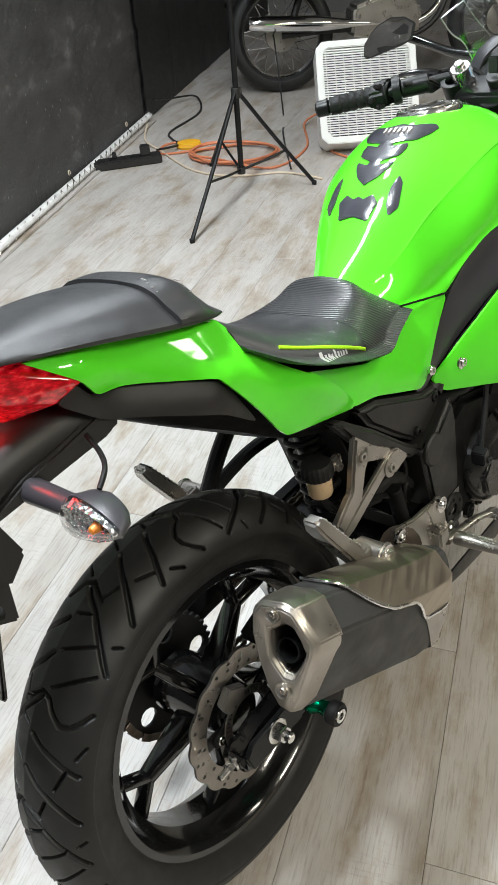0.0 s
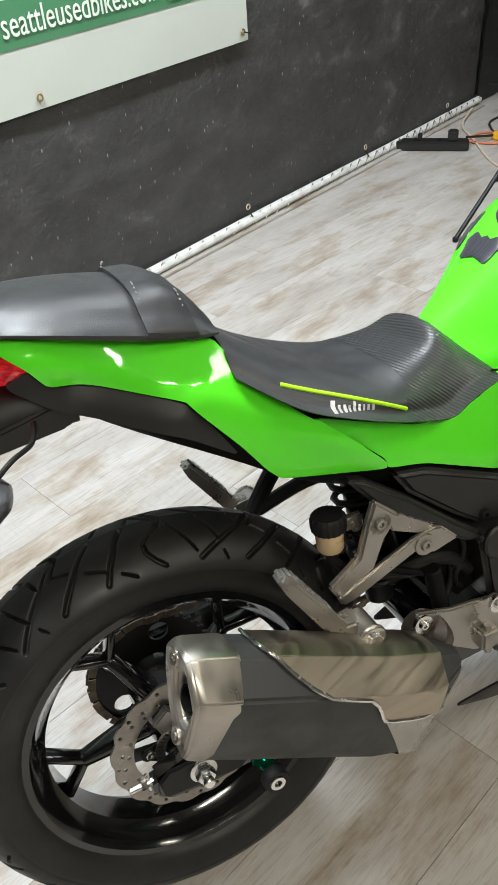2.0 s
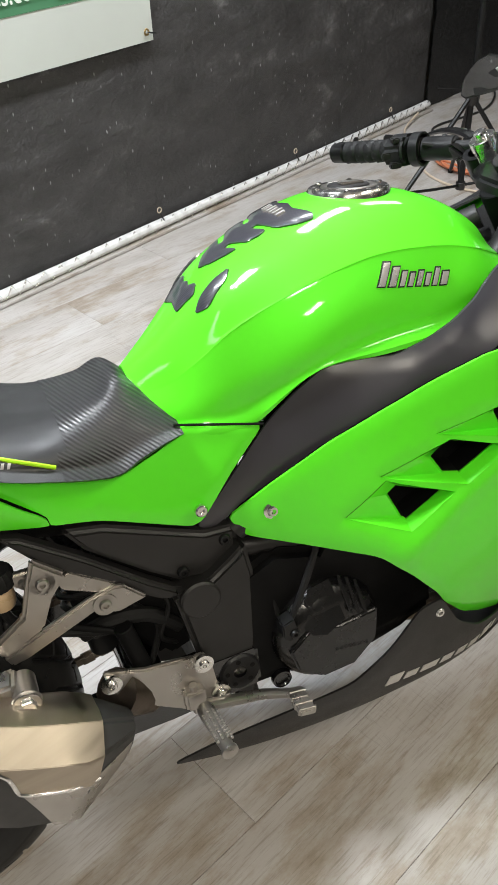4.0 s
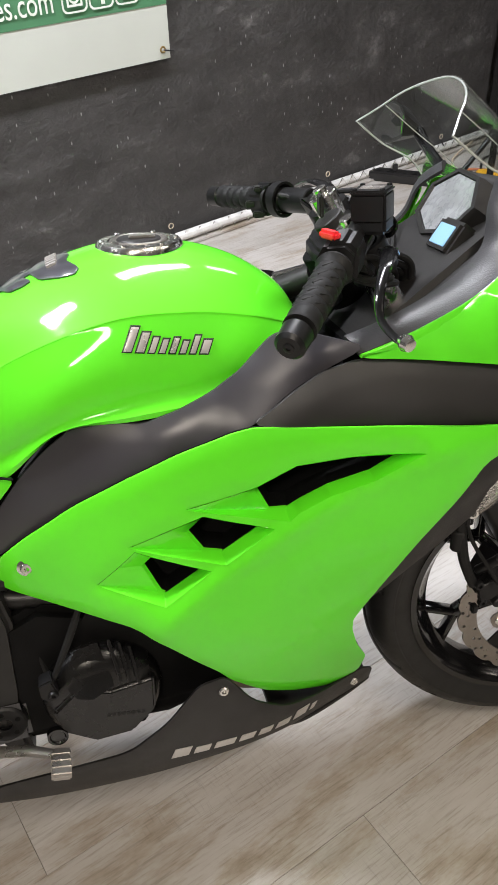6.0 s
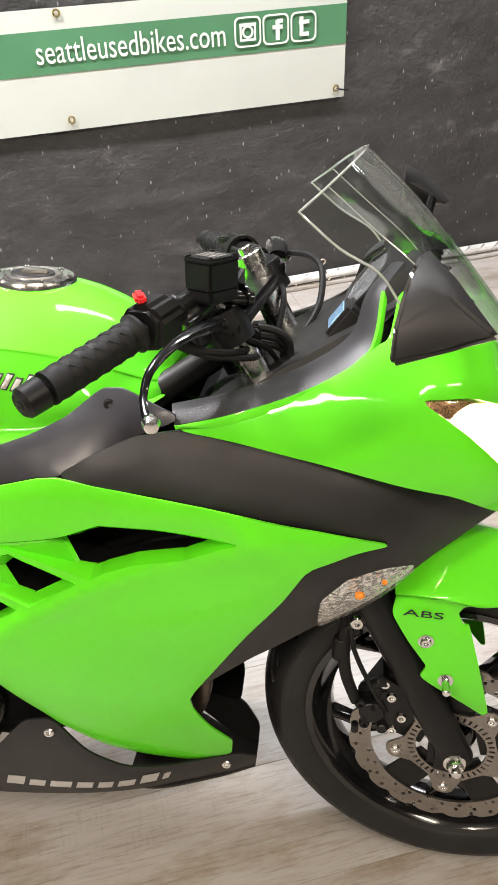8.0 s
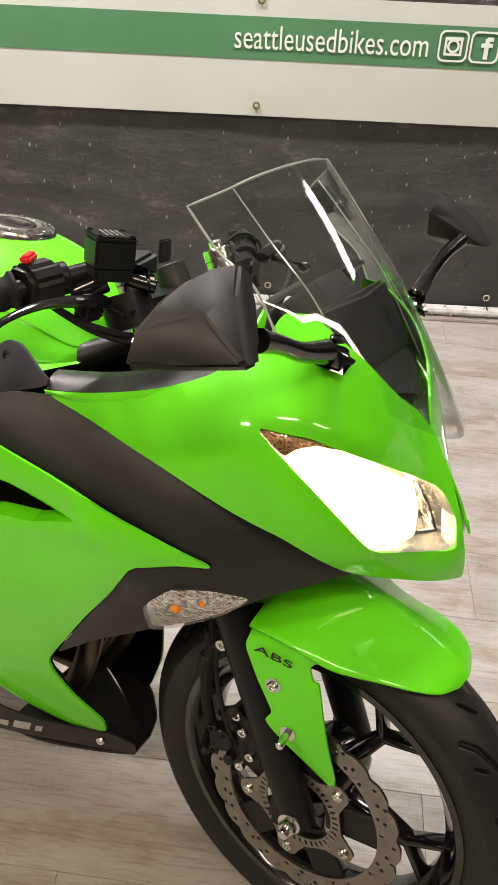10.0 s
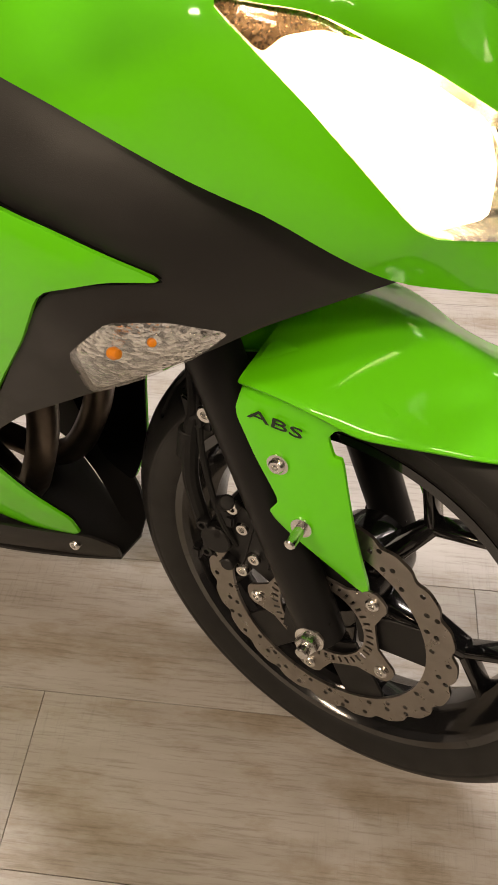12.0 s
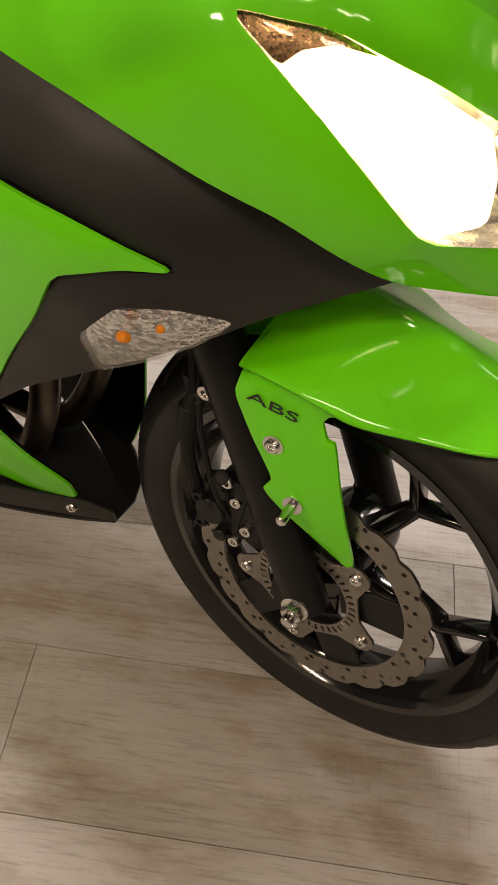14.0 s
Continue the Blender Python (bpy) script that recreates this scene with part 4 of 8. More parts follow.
for i in range(5):
    a = 2 * math.pi * i / 5 + 0.5
    web = hull([(0.04 * math.cos(a - 0.35), 0.04 * math.sin(a - 0.35), -0.004), (0.04 * math.cos(a + 0.35), 0.04 * math.sin(a + 0.35), -0.004), (0.08 * math.cos(a + 0.16), 0.08 * math.sin(a + 0.16), -0.004), (0.08 * math.cos(a - 0.16), 0.08 * math.sin(a - 0.16), -0.004), (0.06 * math.cos(a), 0.06 * math.sin(a), 0.002)], 0.001, 1)
    part("carrier_arm", moved(web, rear_face), SATIN_BLACK, rear)
gaps = [[(r * math.cos(a + d), r * math.sin(a + d)) for r, d in ((0.0395, -0.03), (0.0465, -0.03), (0.0465, 0.03), (0.0395, 0.03))] for a in np.linspace(0, 2 * math.pi, 44, False)]
rings = [[(r * math.cos(a), r * math.sin(a)) for a in np.linspace(0, 2 * math.pi, 60, False)] for r in (0.050, 0.036)]
part("sensor_ring", moved(panel(rings[0], lambda q: np.zeros(len(q)) + 0.009, (np.array((0, 0, 1.0)), np.array((1.0, 0, 0)), np.array((0, 1.0, 0))), [rings[1], *gaps], 0.002, 0.008, 0.0003, soft=False), rear_face), DISC, rear, "slotted steel sensor ring")
teeth = []
for i in range(42):
    a = 2 * math.pi * i / 42
    teeth += [(0.096 * np.array((math.cos(a - 0.05), math.sin(a - 0.05)))), (0.102 * np.array((math.cos(a - 0.02), math.sin(a - 0.02)))), (0.102 * np.array((math.cos(a + 0.02), math.sin(a + 0.02)))), (0.096 * np.array((math.cos(a + 0.05), math.sin(a + 0.05))))]
cut = [[(0.07 * math.cos(2 * math.pi * k / 5) + 0.016 * math.cos(b), 0.07 * math.sin(2 * math.pi * k / 5) + 0.016 * math.sin(b)) for b in np.linspace(0, 2 * math.pi, 12, False)] for k in range(5)]
AXZ = (np.array((0, 0, 1.0)), np.array((1.0, 0, 0)), np.array((0, 1.0, 0)))
part("sprocket", moved(panel(teeth, lambda q: np.zeros(len(q)), AXZ, cut, 0.005, 0.01, 0.0003, soft=False), Matrix.Translation(REAR) @ OUT @ Matrix.Translation((0, 0, -0.088))), SATIN_BLACK, rear, "toothed steel sprocket")


def chain():
    """Links of the drive chain, once round both sprockets."""
    p0, p1, r0, r1 = np.array((0, 0.3154)), np.array((0.60, 0.36)), 0.099, 0.036
    line = [(p0 + r0 * np.array((math.cos(a), math.sin(a)))) for a in np.linspace(radians(95), radians(265), 14)]
    line += [(p1 + r1 * np.array((math.cos(a), math.sin(a)))) for a in np.linspace(radians(-88), radians(88), 8)]
    line = dense(np.array(line), 0.0155)
    bms = []
    for i, q in enumerate(line):
        d = line[(i + 1) % len(line)] - q
        a = math.atan2(d[1], d[0])
        for y in (-0.0075, 0.0075) if i % 2 else (-0.0045, 0.0045):
            bms.append(box(0.021, 0.002, 0.0125, Matrix.Translation((q[0] + d[0] / 2, 0.088 + y, q[1] + d[1] / 2)) @ Matrix.Rotation(-a, 4, "Y"), 0.0008, 1))
    return join(*bms)


part("chain", chain(), CHAIN, bike, "oily steel drive chain")

# swingarm and axle
arm_out = [(0.56, 0.375), (0.56, 0.295), (0.42, 0.285), (0.15, 0.283), (0.02, 0.272), (-0.05, 0.276), (-0.068, 0.292), (-0.066, 0.318), (-0.02, 0.334), (0.10, 0.340), (0.40, 0.372)]
arm = prism(arm_out, -0.152, -0.116, 0.007)
swing = part("swingarm", flank(arm), GLOSS_BLACK, bike, "gloss black box-section swingarm")
part("swingarm_left", flank(prism(arm_out, 0.112, 0.148, 0.007)), GLOSS_BLACK, swing)
part("cross_tube", flank(rod((0.40, -0.13, 0.33), (0.40, 0.13, 0.33), 0.03)), GLOSS_BLACK, swing)
part("axle_plate", flank(prism([(-0.055, 0.292), (0.052, 0.286), (0.066, 0.300), (0.062, 0.334), (-0.045, 0.334), (-0.06, 0.32)], -0.158, -0.150, 0.002)), SATIN_BLACK, swing)
part("axle_nut", flank(join(lathe([(0, 0), (0.019, 0), (0.019, 0.003), (0.017, 0.004), (0, 0.004)], 28, along((0, -0.158, 0.3154), (0, -1, 0.3154))), lathe([(0, 0.003), (0.0135, 0.003), (0.0135, 0.014), (0.012, 0.017), (0, 0.017)], 6, along((0, -0.158, 0.3154), (0, -1, 0.3154))), rod((0, -0.172, 0.3154), (0, -0.186, 0.3154), 0.0075))), BRIGHT, swing, "bright axle nut with castellated end")
part("adjuster_bolt", flank(join(rod((-0.062, -0.135, 0.309), (-0.098, -0.135, 0.307), 0.005), bolt((-0.07, -0.135, 0.309), (-1, 0, 0), 0.008, 0.01, True))), BRIGHT, swing)


def bobbin(y):
    s = -1 if y < 0 else 1
    p0 = (0.085, s * 0.153, 0.283)
    m = along(p0, (0.085, s * 1, 0.283))
    ob = part("paddock_bobbin", flank(lathe([(0, 0), (0.0165, 0), (0.0165, 0.005), (0.011, 0.014), (0.011, 0.024), (0.016, 0.032), (0, 0.032)], 28, m)), ANODIZED, bike, "green anodized paddock-stand bobbin")
    part("collar", flank(lathe([(0.006, 0.032), (0.017, 0.032), (0.0185, 0.035), (0.0185, 0.046), (0.0165, 0.049), (0.0115, 0.049), (0.013, 0.047), (0.006, 0.047)], 32, m)), RUBBER, ob)
    part("bobbin_tip", flank(lathe([(0, 0.046), (0.0115, 0.046), (0.0105, 0.051), (0.0055, 0.051), (0.005, 0.046), (0, 0.046)], 28, m)), BRIGHT, ob)


bobbin(-1)
bobbin(1)

# rear brake caliper and torque bracket
cal = part("rear_caliper", flank(hull([(0.045, -0.125, 0.415), (0.11, -0.125, 0.435), (0.125, -0.125, 0.395), (0.085, -0.125, 0.365), (0.045, -0.07, 0.415), (0.11, -0.07, 0.435), (0.125, -0.07, 0.395), (0.085, -0.07, 0.365)], 0.006)), SATIN_BLACK, bike, "black rear brake caliper")
for p in ((0.06, -0.125, 0.405), (0.11, -0.125, 0.415)):
    part("caliper_pin", flank(bolt(p, (0, -1, 0), 0.008, 0.007)), BRIGHT, cal)
part("sensor_bracket", flank(prism([(-0.035, 0.352), (-0.005, 0.352), (0.006, 0.374), (-0.022, 0.392), (-0.042, 0.374)], -0.112, -0.098, 0.002)), ALU, cal, "cast sensor bracket")

# shock, hugger and inner mass under the seat
shock = part("rear_shock", rod((0.36, 0.0, 0.36), (0.33, 0, 0.62), 0.022), SATIN_BLACK, bike)
part("spring", sweep([(0.36 - 0.03 * u + 0.034 * math.cos(u * 50), 0.034 * math.sin(u * 50), 0.39 + 0.20 * u) for u in np.linspace(0, 1, 90)], 0.005, 8, 1), SATIN_BLACK, shock)
part("inner_fender", join(strip([(0.27, -0.07, 0.70), (0.335, -0.07, 0.58), (0.37, -0.07, 0.44)], [(0.27, 0.07, 0.70), (0.335, 0.07, 0.58), (0.37, 0.07, 0.44)], 0.004)), BLACK_PLASTIC, bike, "black inner rear mudguard")
part("battery_box", hull([(0.30, -0.10, 0.66), (0.56, -0.09, 0.60), (0.60, -0.09, 0.68), (0.42, -0.09, 0.68), (0.30, 0.10, 0.66), (0.56, 0.09, 0.60), (0.60, 0.09, 0.68), (0.42, 0.09, 0.68)], 0.01), ENGINE_BLACK, bike)

part("airbox", hull([(0.37, -0.085, 0.60), (0.52, -0.09, 0.58), (0.54, -0.09, 0.40), (0.44, -0.085, 0.36), (0.385, -0.08, 0.42), (0.37, 0.085, 0.60), (0.52, 0.09, 0.58), (0.54, 0.09, 0.40), (0.44, 0.085, 0.36), (0.385, 0.08, 0.42)], 0.015), ENGINE_BLACK, bike)

# muffler
M0, M1 = Vector((-0.040, -0.226, 0.512)), Vector((0.345, -0.205, 0.345))
mu_dir = (M1 - M0).normalized()
mu_side = mu_dir.cross(Vector((0, 0, 1))).normalized()
mu_up = mu_side.cross(mu_dir).normalized()
MU = Matrix((( mu_side.x, mu_up.x, mu_dir.x, M0.x), (mu_side.y, mu_up.y, mu_dir.y, M0.y), (mu_side.z, mu_up.z, mu_dir.z, M0.z), (0, 0, 0, 1)))
MU_REAR = [(0.014, 0.088), (-0.022, 0.082), (-0.036, 0.066), (-0.040, 0.03), (-0.034, -0.01), (-0.022, -0.05), (-0.008, -0.072), (0.010, -0.074), (0.026, -0.050), (0.056, 0.030), (0.058, 0.045), (0.030, 0.084)]
MU_FRONT = [(0.014, 0.066), (-0.022, 0.062), (-0.040, 0.050), (-0.045, 0.02), (-0.040, -0.03), (-0.030, -0.07), (-0.010, -0.090), (0.030, -0.088), (0.058, -0.066), (0.068, -0.01), (0.066, 0.034), (0.034, 0.064)]


def mu_at(i, z):
    """Corner i of the can's section at z along it: it flares from the rear cap, then closes to the pipe."""
    a = min(max((z - 0.04) / 0.24, 0.0), 1.0)
    k = 1.0 - 0.62 * min(max((z - 0.352) / 0.06, 0.0), 1.0)
    x = MU_REAR[i][0] * (1 - a) + MU_FRONT[i][0] * a
    y = MU_REAR[i][1] * (1 - a) + MU_FRONT[i][1] * a
    return 0.012 + (x - 0.012) * k, 0.045 + (y - 0.045) * k


def mu_ring(s, k, tip=0.0):
    """One ring of the can; tip slants it so that its foot lies further forward."""
    out = []
    for i in range(12):
        x, y = mu_at(i, s)
        out.append((0.01 + (x - 0.01) * k, 0.02 + (y - 0.02) * k, s + tip * (0.088 - y)))
    return out


def ringed(rings):
    """Straight skin through rings of equal length."""
    k = len(rings[0])
    v = [p for r in rings for p in r]
    f = [(i * k + j, i * k + (j + 1) % k, (i + 1) * k + (j + 1) % k, (i + 1) * k + j) for i in range(len(rings) - 1) for j in range(k)]
    bm = raw(v, f)
    bmesh.ops.recalc_face_normals(bm, faces=bm.faces[:])
    return bm


muffler = part("muffler", flank(moved(bevelled(ringed([mu_ring(0.03, 0.92, 0.1), mu_ring(0.05, 0.985), mu_ring(0.12, 1.0), mu_ring(0.20, 1.0), mu_ring(0.28, 1.0), mu_ring(0.350, 1.0), mu_ring(0.38, 1.0), mu_ring(0.412, 1.0)]), 0.004, 2, 22), MU)), MUFFLER, bike, "matt black angular muffler with steel shield")
hole = [(0.012, 0.061), (-0.001, 0.053), (-0.013, 0.045), (-0.0135, 0.025), (-0.013, 0.006), (-0.005, -0.005), (0.006, -0.018), (0.020, -0.017), (0.032, 0.003), (0.043, 0.026), (0.036, 0.042), (0.026, 0.058)]
tilt = lambda q, z: [(x, y, z + 0.22 * (0.088 - y)) for x, y in q]
grow = lambda q, k: [(0.012 + (x - 0.012) * k, 0.02 + (y - 0.02) * k) for x, y in q]
cap_rings = [mu_ring(0.062, 0.985), mu_ring(0.055, 1.0), mu_ring(0.010, 0.985, 0.2), mu_ring(0.0, 0.955, 0.22), mu_ring(-0.005, 0.86, 0.22), tilt(grow(hole, 1.05), -0.004), tilt(grow(hole, 0.86), 0.003), tilt(grow(hole, 0.8), 0.035)]
part("end_cap", flank(moved(bevelled(ringed(cap_rings), 0.0025, 3, 25), MU)), END_CAP, muffler, "cast silver muffler end cap")
part("outlet", flank(moved(join(lathe([(0.0135, 0.10), (0.0135, 0.018), (0.016, 0.018), (0.016, 0.10)], 32, Matrix.Translation((0.012, 0.020, 0))), ringed([tilt(grow(hole, 0.8), 0.034), tilt(grow(hole, 0.45), 0.05), tilt(grow(hole, 0.02), 0.05)])), MU)), ENGINE_BLACK, muffler)
for bx, by in ((0.000, 0.068), (0.006, -0.036)):
    bz = -0.004 + 0.22 * (0.088 - by)
    part("cap_bolt", flank(moved(join(lathe([(0, -0.001), (0.0105, -0.001), (0.0105, -0.003), (0.0095, -0.005), (0.007, -0.0035), (0, -0.0035)], 24, Matrix.Translation((bx, by, bz))), bolt((bx, by, bz - 0.003), (0, 0, -1), 0.0050, 0.003)), MU)), END_CAP, muffler)


def can_point(row, z):
    """A point on the can: row 0..11 by corner, fractions lie between corners."""
    i = int(math.floor(row))
    (ax, ay), (bx, by) = mu_at(i % 12, z), mu_at((i + 1) % 12, z)
    u = row - i
    return ax + (bx - ax) * u, ay + (by - ay) * u


def can_skin(rows, z1, k0):
    """A sheet over part of the can: for each row of its section, where it starts along the can."""
    out = []
    for row, z0 in rows:
        line = []
        for u in np.linspace(0, 1, 9):
            z = z0 + (z1 - z0) * u
            x, y = can_point(row, z)
            line.append((0.01 + (x - 0.01) * k0, 0.02 + (y - 0.02) * k0, z))
        out.append(line)
    return out


def sheet(outer_rows, inner_rows):
    ns = len(outer_rows[0])
    v = [p for r in outer_rows for p in r] + [p for r in inner_rows for p in r]
    n = len(outer_rows) * ns
    f = [(i * ns + j, i * ns + j + 1, (i + 1) * ns + j + 1, (i + 1) * ns + j) for i in range(len(outer_rows) - 1) for j in range(ns - 1)]
    f += [tuple(n + i for i in q[::-1]) for q in f]
    for i in range(len(outer_rows) - 1):
        for j in (0, ns - 1):
            f.append((i * ns + j, (i + 1) * ns + j, n + (i + 1) * ns + j, n + i * ns + j))
    for j in range(ns - 1):
        for i in (0, len(outer_rows) - 1):
            f.append((i * ns + j, i * ns + j + 1, n + i * ns + j + 1, n + i * ns + j))
    bm = raw(v, f)
    bmesh.ops.recalc_face_normals(bm, faces=bm.faces[:])
    return bm


SHIELD_ROWS = [(14.0, 0.12), (13.0, 0.088), (12.0, 0.090), (11.0, 0.105), (10.5, 0.135), (10.0, 0.178), (9.86, 0.236), (9.5, 0.256), (9.2, 0.266)]
outer_rows, inner_rows = can_skin(SHIELD_ROWS, 0.364, 1.055), can_skin(SHIELD_ROWS, 0.364, 1.02)
shield_bm = sheet(outer_rows, inner_rows)
part("heat_shield", flank(moved(bevelled(shield_bm, 0.0025, 2, 18), MU)), STEEL_BRUSHED, muffler, "brushed steel heat shield")
CONE_ROWS = [(9.3, 0.262), (9.0, 0.275), (8.5, 0.300), (8.0, 0.322), (7.0, 0.330), (6.0, 0.330), (5.0, 0.330), (4.0, 0.31), (3.0, 0.30)]
part("front_cone", flank(moved(sheet(can_skin(CONE_ROWS, 0.410, 1.025), can_skin(CONE_ROWS, 0.410, 1.005)), MU)), ALU, muffler, "bare grey steel muffler cone", 40)
part("shield_edge", flank(moved(sweep([r[0] for r in outer_rows[1:]] + [outer_rows[-1][2], outer_rows[-1][5], outer_rows[-1][8]], 0.0026, 8, 2), MU)), BRIGHT, muffler)
part("header_pipe", join(sweep([(0.35, -0.135, 0.385), (0.42, -0.085, 0.31), (0.50, -0.02, 0.24), (0.62, 0.03, 0.215), (0.80, 0.03, 0.215), (0.95, -0.02, 0.22), (1.02, -0.06, 0.32), (1.03, -0.06, 0.42), (0.98, -0.06, 0.50)], [0.034, 0.026, 0.023, 0.023, 0.023, 0.021, 0.019, 0.019, 0.02], 16, 6),
                         sweep([(0.80, 0.06, 0.215), (0.95, 0.06, 0.22), (1.02, 0.05, 0.32), (1.03, 0.05, 0.42), (0.98, 0.05, 0.50)], 0.019, 14, 6)), HEADER, bike, "heat-tinted exhaust header pipe")

# frame, side covers and rear sets
frame_plate = part("frame", flank(prism([(0.453, 0.497), (0.507, 0.508), (0.546, 0.535), (0.561, 0.549), (0.569, 0.497), (0.562, 0.385), (0.55, 0.313), (0.558, 0.256), (0.526, 0.267), (0.493, 0.342), (0.472, 0.38), (0.464, 0.432), (0.457, 0.475)], -0.150, -0.09, 0.008, 3)), FRAME_GREY, bike, "dark grey steel frame")
part("frame_rail", flank(prism([(0.258, 0.657), (0.285, 0.648), (0.353, 0.595), (0.427, 0.529), (0.463, 0.501), (0.512, 0.497), (0.474, 0.481), (0.439, 0.492), (0.377, 0.538), (0.306, 0.596)], -0.138, -0.112, 0.006, 3)), FRAME_GREY, frame_plate)
part("frame_left", flank(mirrored(prism([(0.453, 0.497), (0.507, 0.508), (0.546, 0.535), (0.561, 0.549), (0.569, 0.497), (0.562, 0.385), (0.55, 0.313), (0.558, 0.256), (0.526, 0.267), (0.493, 0.342), (0.472, 0.38), (0.464, 0.432), (0.457, 0.475)], -0.150, -0.09, 0.008))), FRAME_GREY, frame_plate)
part("main_tube", flank(join(sweep([(0.56, -0.11, 0.55), (0.72, -0.12, 0.66), (0.95, -0.10, 0.80), (1.06, -0.04, 0.86)], 0.019, 12), sweep([(0.56, 0.11, 0.55), (0.72, 0.12, 0.66), (0.95, 0.10, 0.80), (1.06, 0.04, 0.86)], 0.019, 12), sweep([(0.55, -0.11, 0.52), (0.70, -0.12, 0.52), (0.92, -0.10, 0.62)], 0.016, 12))), FRAME_GREY, frame_plate)
part("pivot_cap", flank(lathe([(0, 0), (0.029, 0), (0.029, 0.004), (0.026, 0.007), (0.022, 0.0075), (0, 0.0075)], 36, along((0.488, -0.146, 0.482), (0.488, -1, 0.482)))), BLACK_PLASTIC, frame_plate)
pv = along((0.527, -0.142, 0.335), (0.527, -1, 0.335))
part("pivot_ring", flank(lathe([(0.010, 0.012), (0.014, 0.014), (0.028, 0.014), (0.031, 0.011), (0.031, 0), (0.010, 0)], 40, pv)), SATIN_BLACK, frame_plate)
# flat black discs on the ring stand for the shade in its holes
for i in range(5):
    a = 2 * math.pi * i / 5 + 0.4
    part("pivot_hole_disc", flank(lathe([(0, 0.0145), (0.0038, 0.0145), (0.0038, 0.013), (0, 0.013)], 12, pv @ Matrix.Translation((0.0205 * math.cos(a), 0.0205 * math.sin(a), 0)))), ENGINE_BLACK, frame_plate)
cover = part("side_cover", flank(prism([(0.332, 0.635), (0.386, 0.625), (0.441, 0.601), (0.515, 0.569), (0.56, 0.566), (0.558, 0.534), (0.528, 0.507), (0.5, 0.499), (0.469, 0.505), (0.432, 0.532), (0.357, 0.596)], -0.128, -0.10, 0.008, 3)), BLACK_PLASTIC, bike, "satin black plastic side cover")
for p in ((0.539, -0.126, 0.551), (0.475, -0.128, 0.521)):
    part("cover_bolt", flank(bolt(p, (0, -1, 0), 0.0085, 0.006)), SATIN_BLACK, cover)

rear_set = part("rear_set", flank(join(prism([(0.338, 0.425), (0.396, 0.406), (0.436, 0.402), (0.463, 0.397), (0.477, 0.398), (0.486, 0.378), (0.49, 0.337), (0.503, 0.317), (0.493, 0.308), (0.469, 0.314), (0.44, 0.307), (0.388, 0.341), (0.368, 0.341), (0.36, 0.362), (0.342, 0.39)], -0.160, -0.150, 0.003), prism([(0.43, 0.40), (0.462, 0.398), (0.478, 0.36), (0.452, 0.34)], -0.1615, -0.159, 0.001))), ALU, bike, "grey cast footrest bracket")
for p in ((0.474, -0.158, 0.383), (0.346, -0.158, 0.404), (0.369, -0.158, 0.352), (0.492, -0.158, 0.320)):
    part("bracket_bolt", flank(join(lathe([(0.004, 0), (0.0145, 0), (0.0145, 0.006), (0.004, 0.006)], 24, along(p, (p[0], -1, p[2]))), bolt((p[0], p[1] - 0.005, p[2]), (0, -1, 0), 0.0075, 0.005))), BRIGHT, rear_set)


def ribbed_peg(p0, p1, r0, r1, name, parent, label):
    """A footrest with rows of knobs on top and a rounded tip."""
    m = along(p0, p1)
    ln = (Vector(p1) - Vector(p0)).length
    body = lathe([(0, 0), (r0 * 0.9, 0), (r0, 0.004), (r0, ln * 0.2), (r1, ln * 0.85), (r1 * 1.25, ln * 0.9), (r1 * 1.25, ln * 0.96), (r1 * 0.7, ln), (0, ln)], 18, m)
    knobs = []
    for i in range(10):
        for j in range(4):
            s = ln * (0.2 + 0.062 * i)
            a = radians(20 + 42 * j)
            knobs.append(box(0.0045, 0.0045, 0.0045, m @ Matrix.Translation((r0 * 0.92 * math.cos(a), r0 * 0.92 * math.sin(a), s)), 0.001, 1))
    return part(name, join(body, *knobs), ALU, parent, label)


ribbed_peg((0.458, -0.170, 0.336), (0.464, -0.258, 0.330), 0.0125, 0.0095, "rider_peg", bike, "silver ribbed rider footrest")
part("peg_clevis", flank(join(box(0.03, 0.022, 0.034, Matrix.Translation((0.452, -0.166, 0.334)), 0.004), lathe([(0, 0), (0.006, 0), (0.006, 0.05), (0, 0.05)], 14, along((0.452, -0.168, 0.358), (0.452, -0.168, 0.3))))), ALU, bike)
part("brake_pedal", flank(join(sweep([(0.46, -0.172, 0.318), (0.50, -0.176, 0.312), (0.55, -0.18, 0.304), (0.585, -0.19, 0.297)], [0.010, 0.0095, 0.009, 0.008], 10, 5, flat=0.7), box(0.026, 0.052, 0.010, Matrix.Translation((0.596, -0.205, 0.291)) @ Matrix.Rotation(radians(10), 4, "Y"), 0.002), *[box(0.028, 0.004, 0.012, Matrix.Translation((0.596, -0.190 - 0.012 * i, 0.2915)) @ Matrix.Rotation(radians(10), 4, "Y"), 0.001, 1) for i in range(4)])), ALU, bike, "grey cast brake pedal")
part("master_cylinder", flank(join(rod((0.40, -0.135, 0.37), (0.38, -0.135, 0.47), 0.013), rod((0.39, -0.13, 0.45), (0.30, -0.125, 0.50), 0.005))), ENGINE_BLACK, bike)

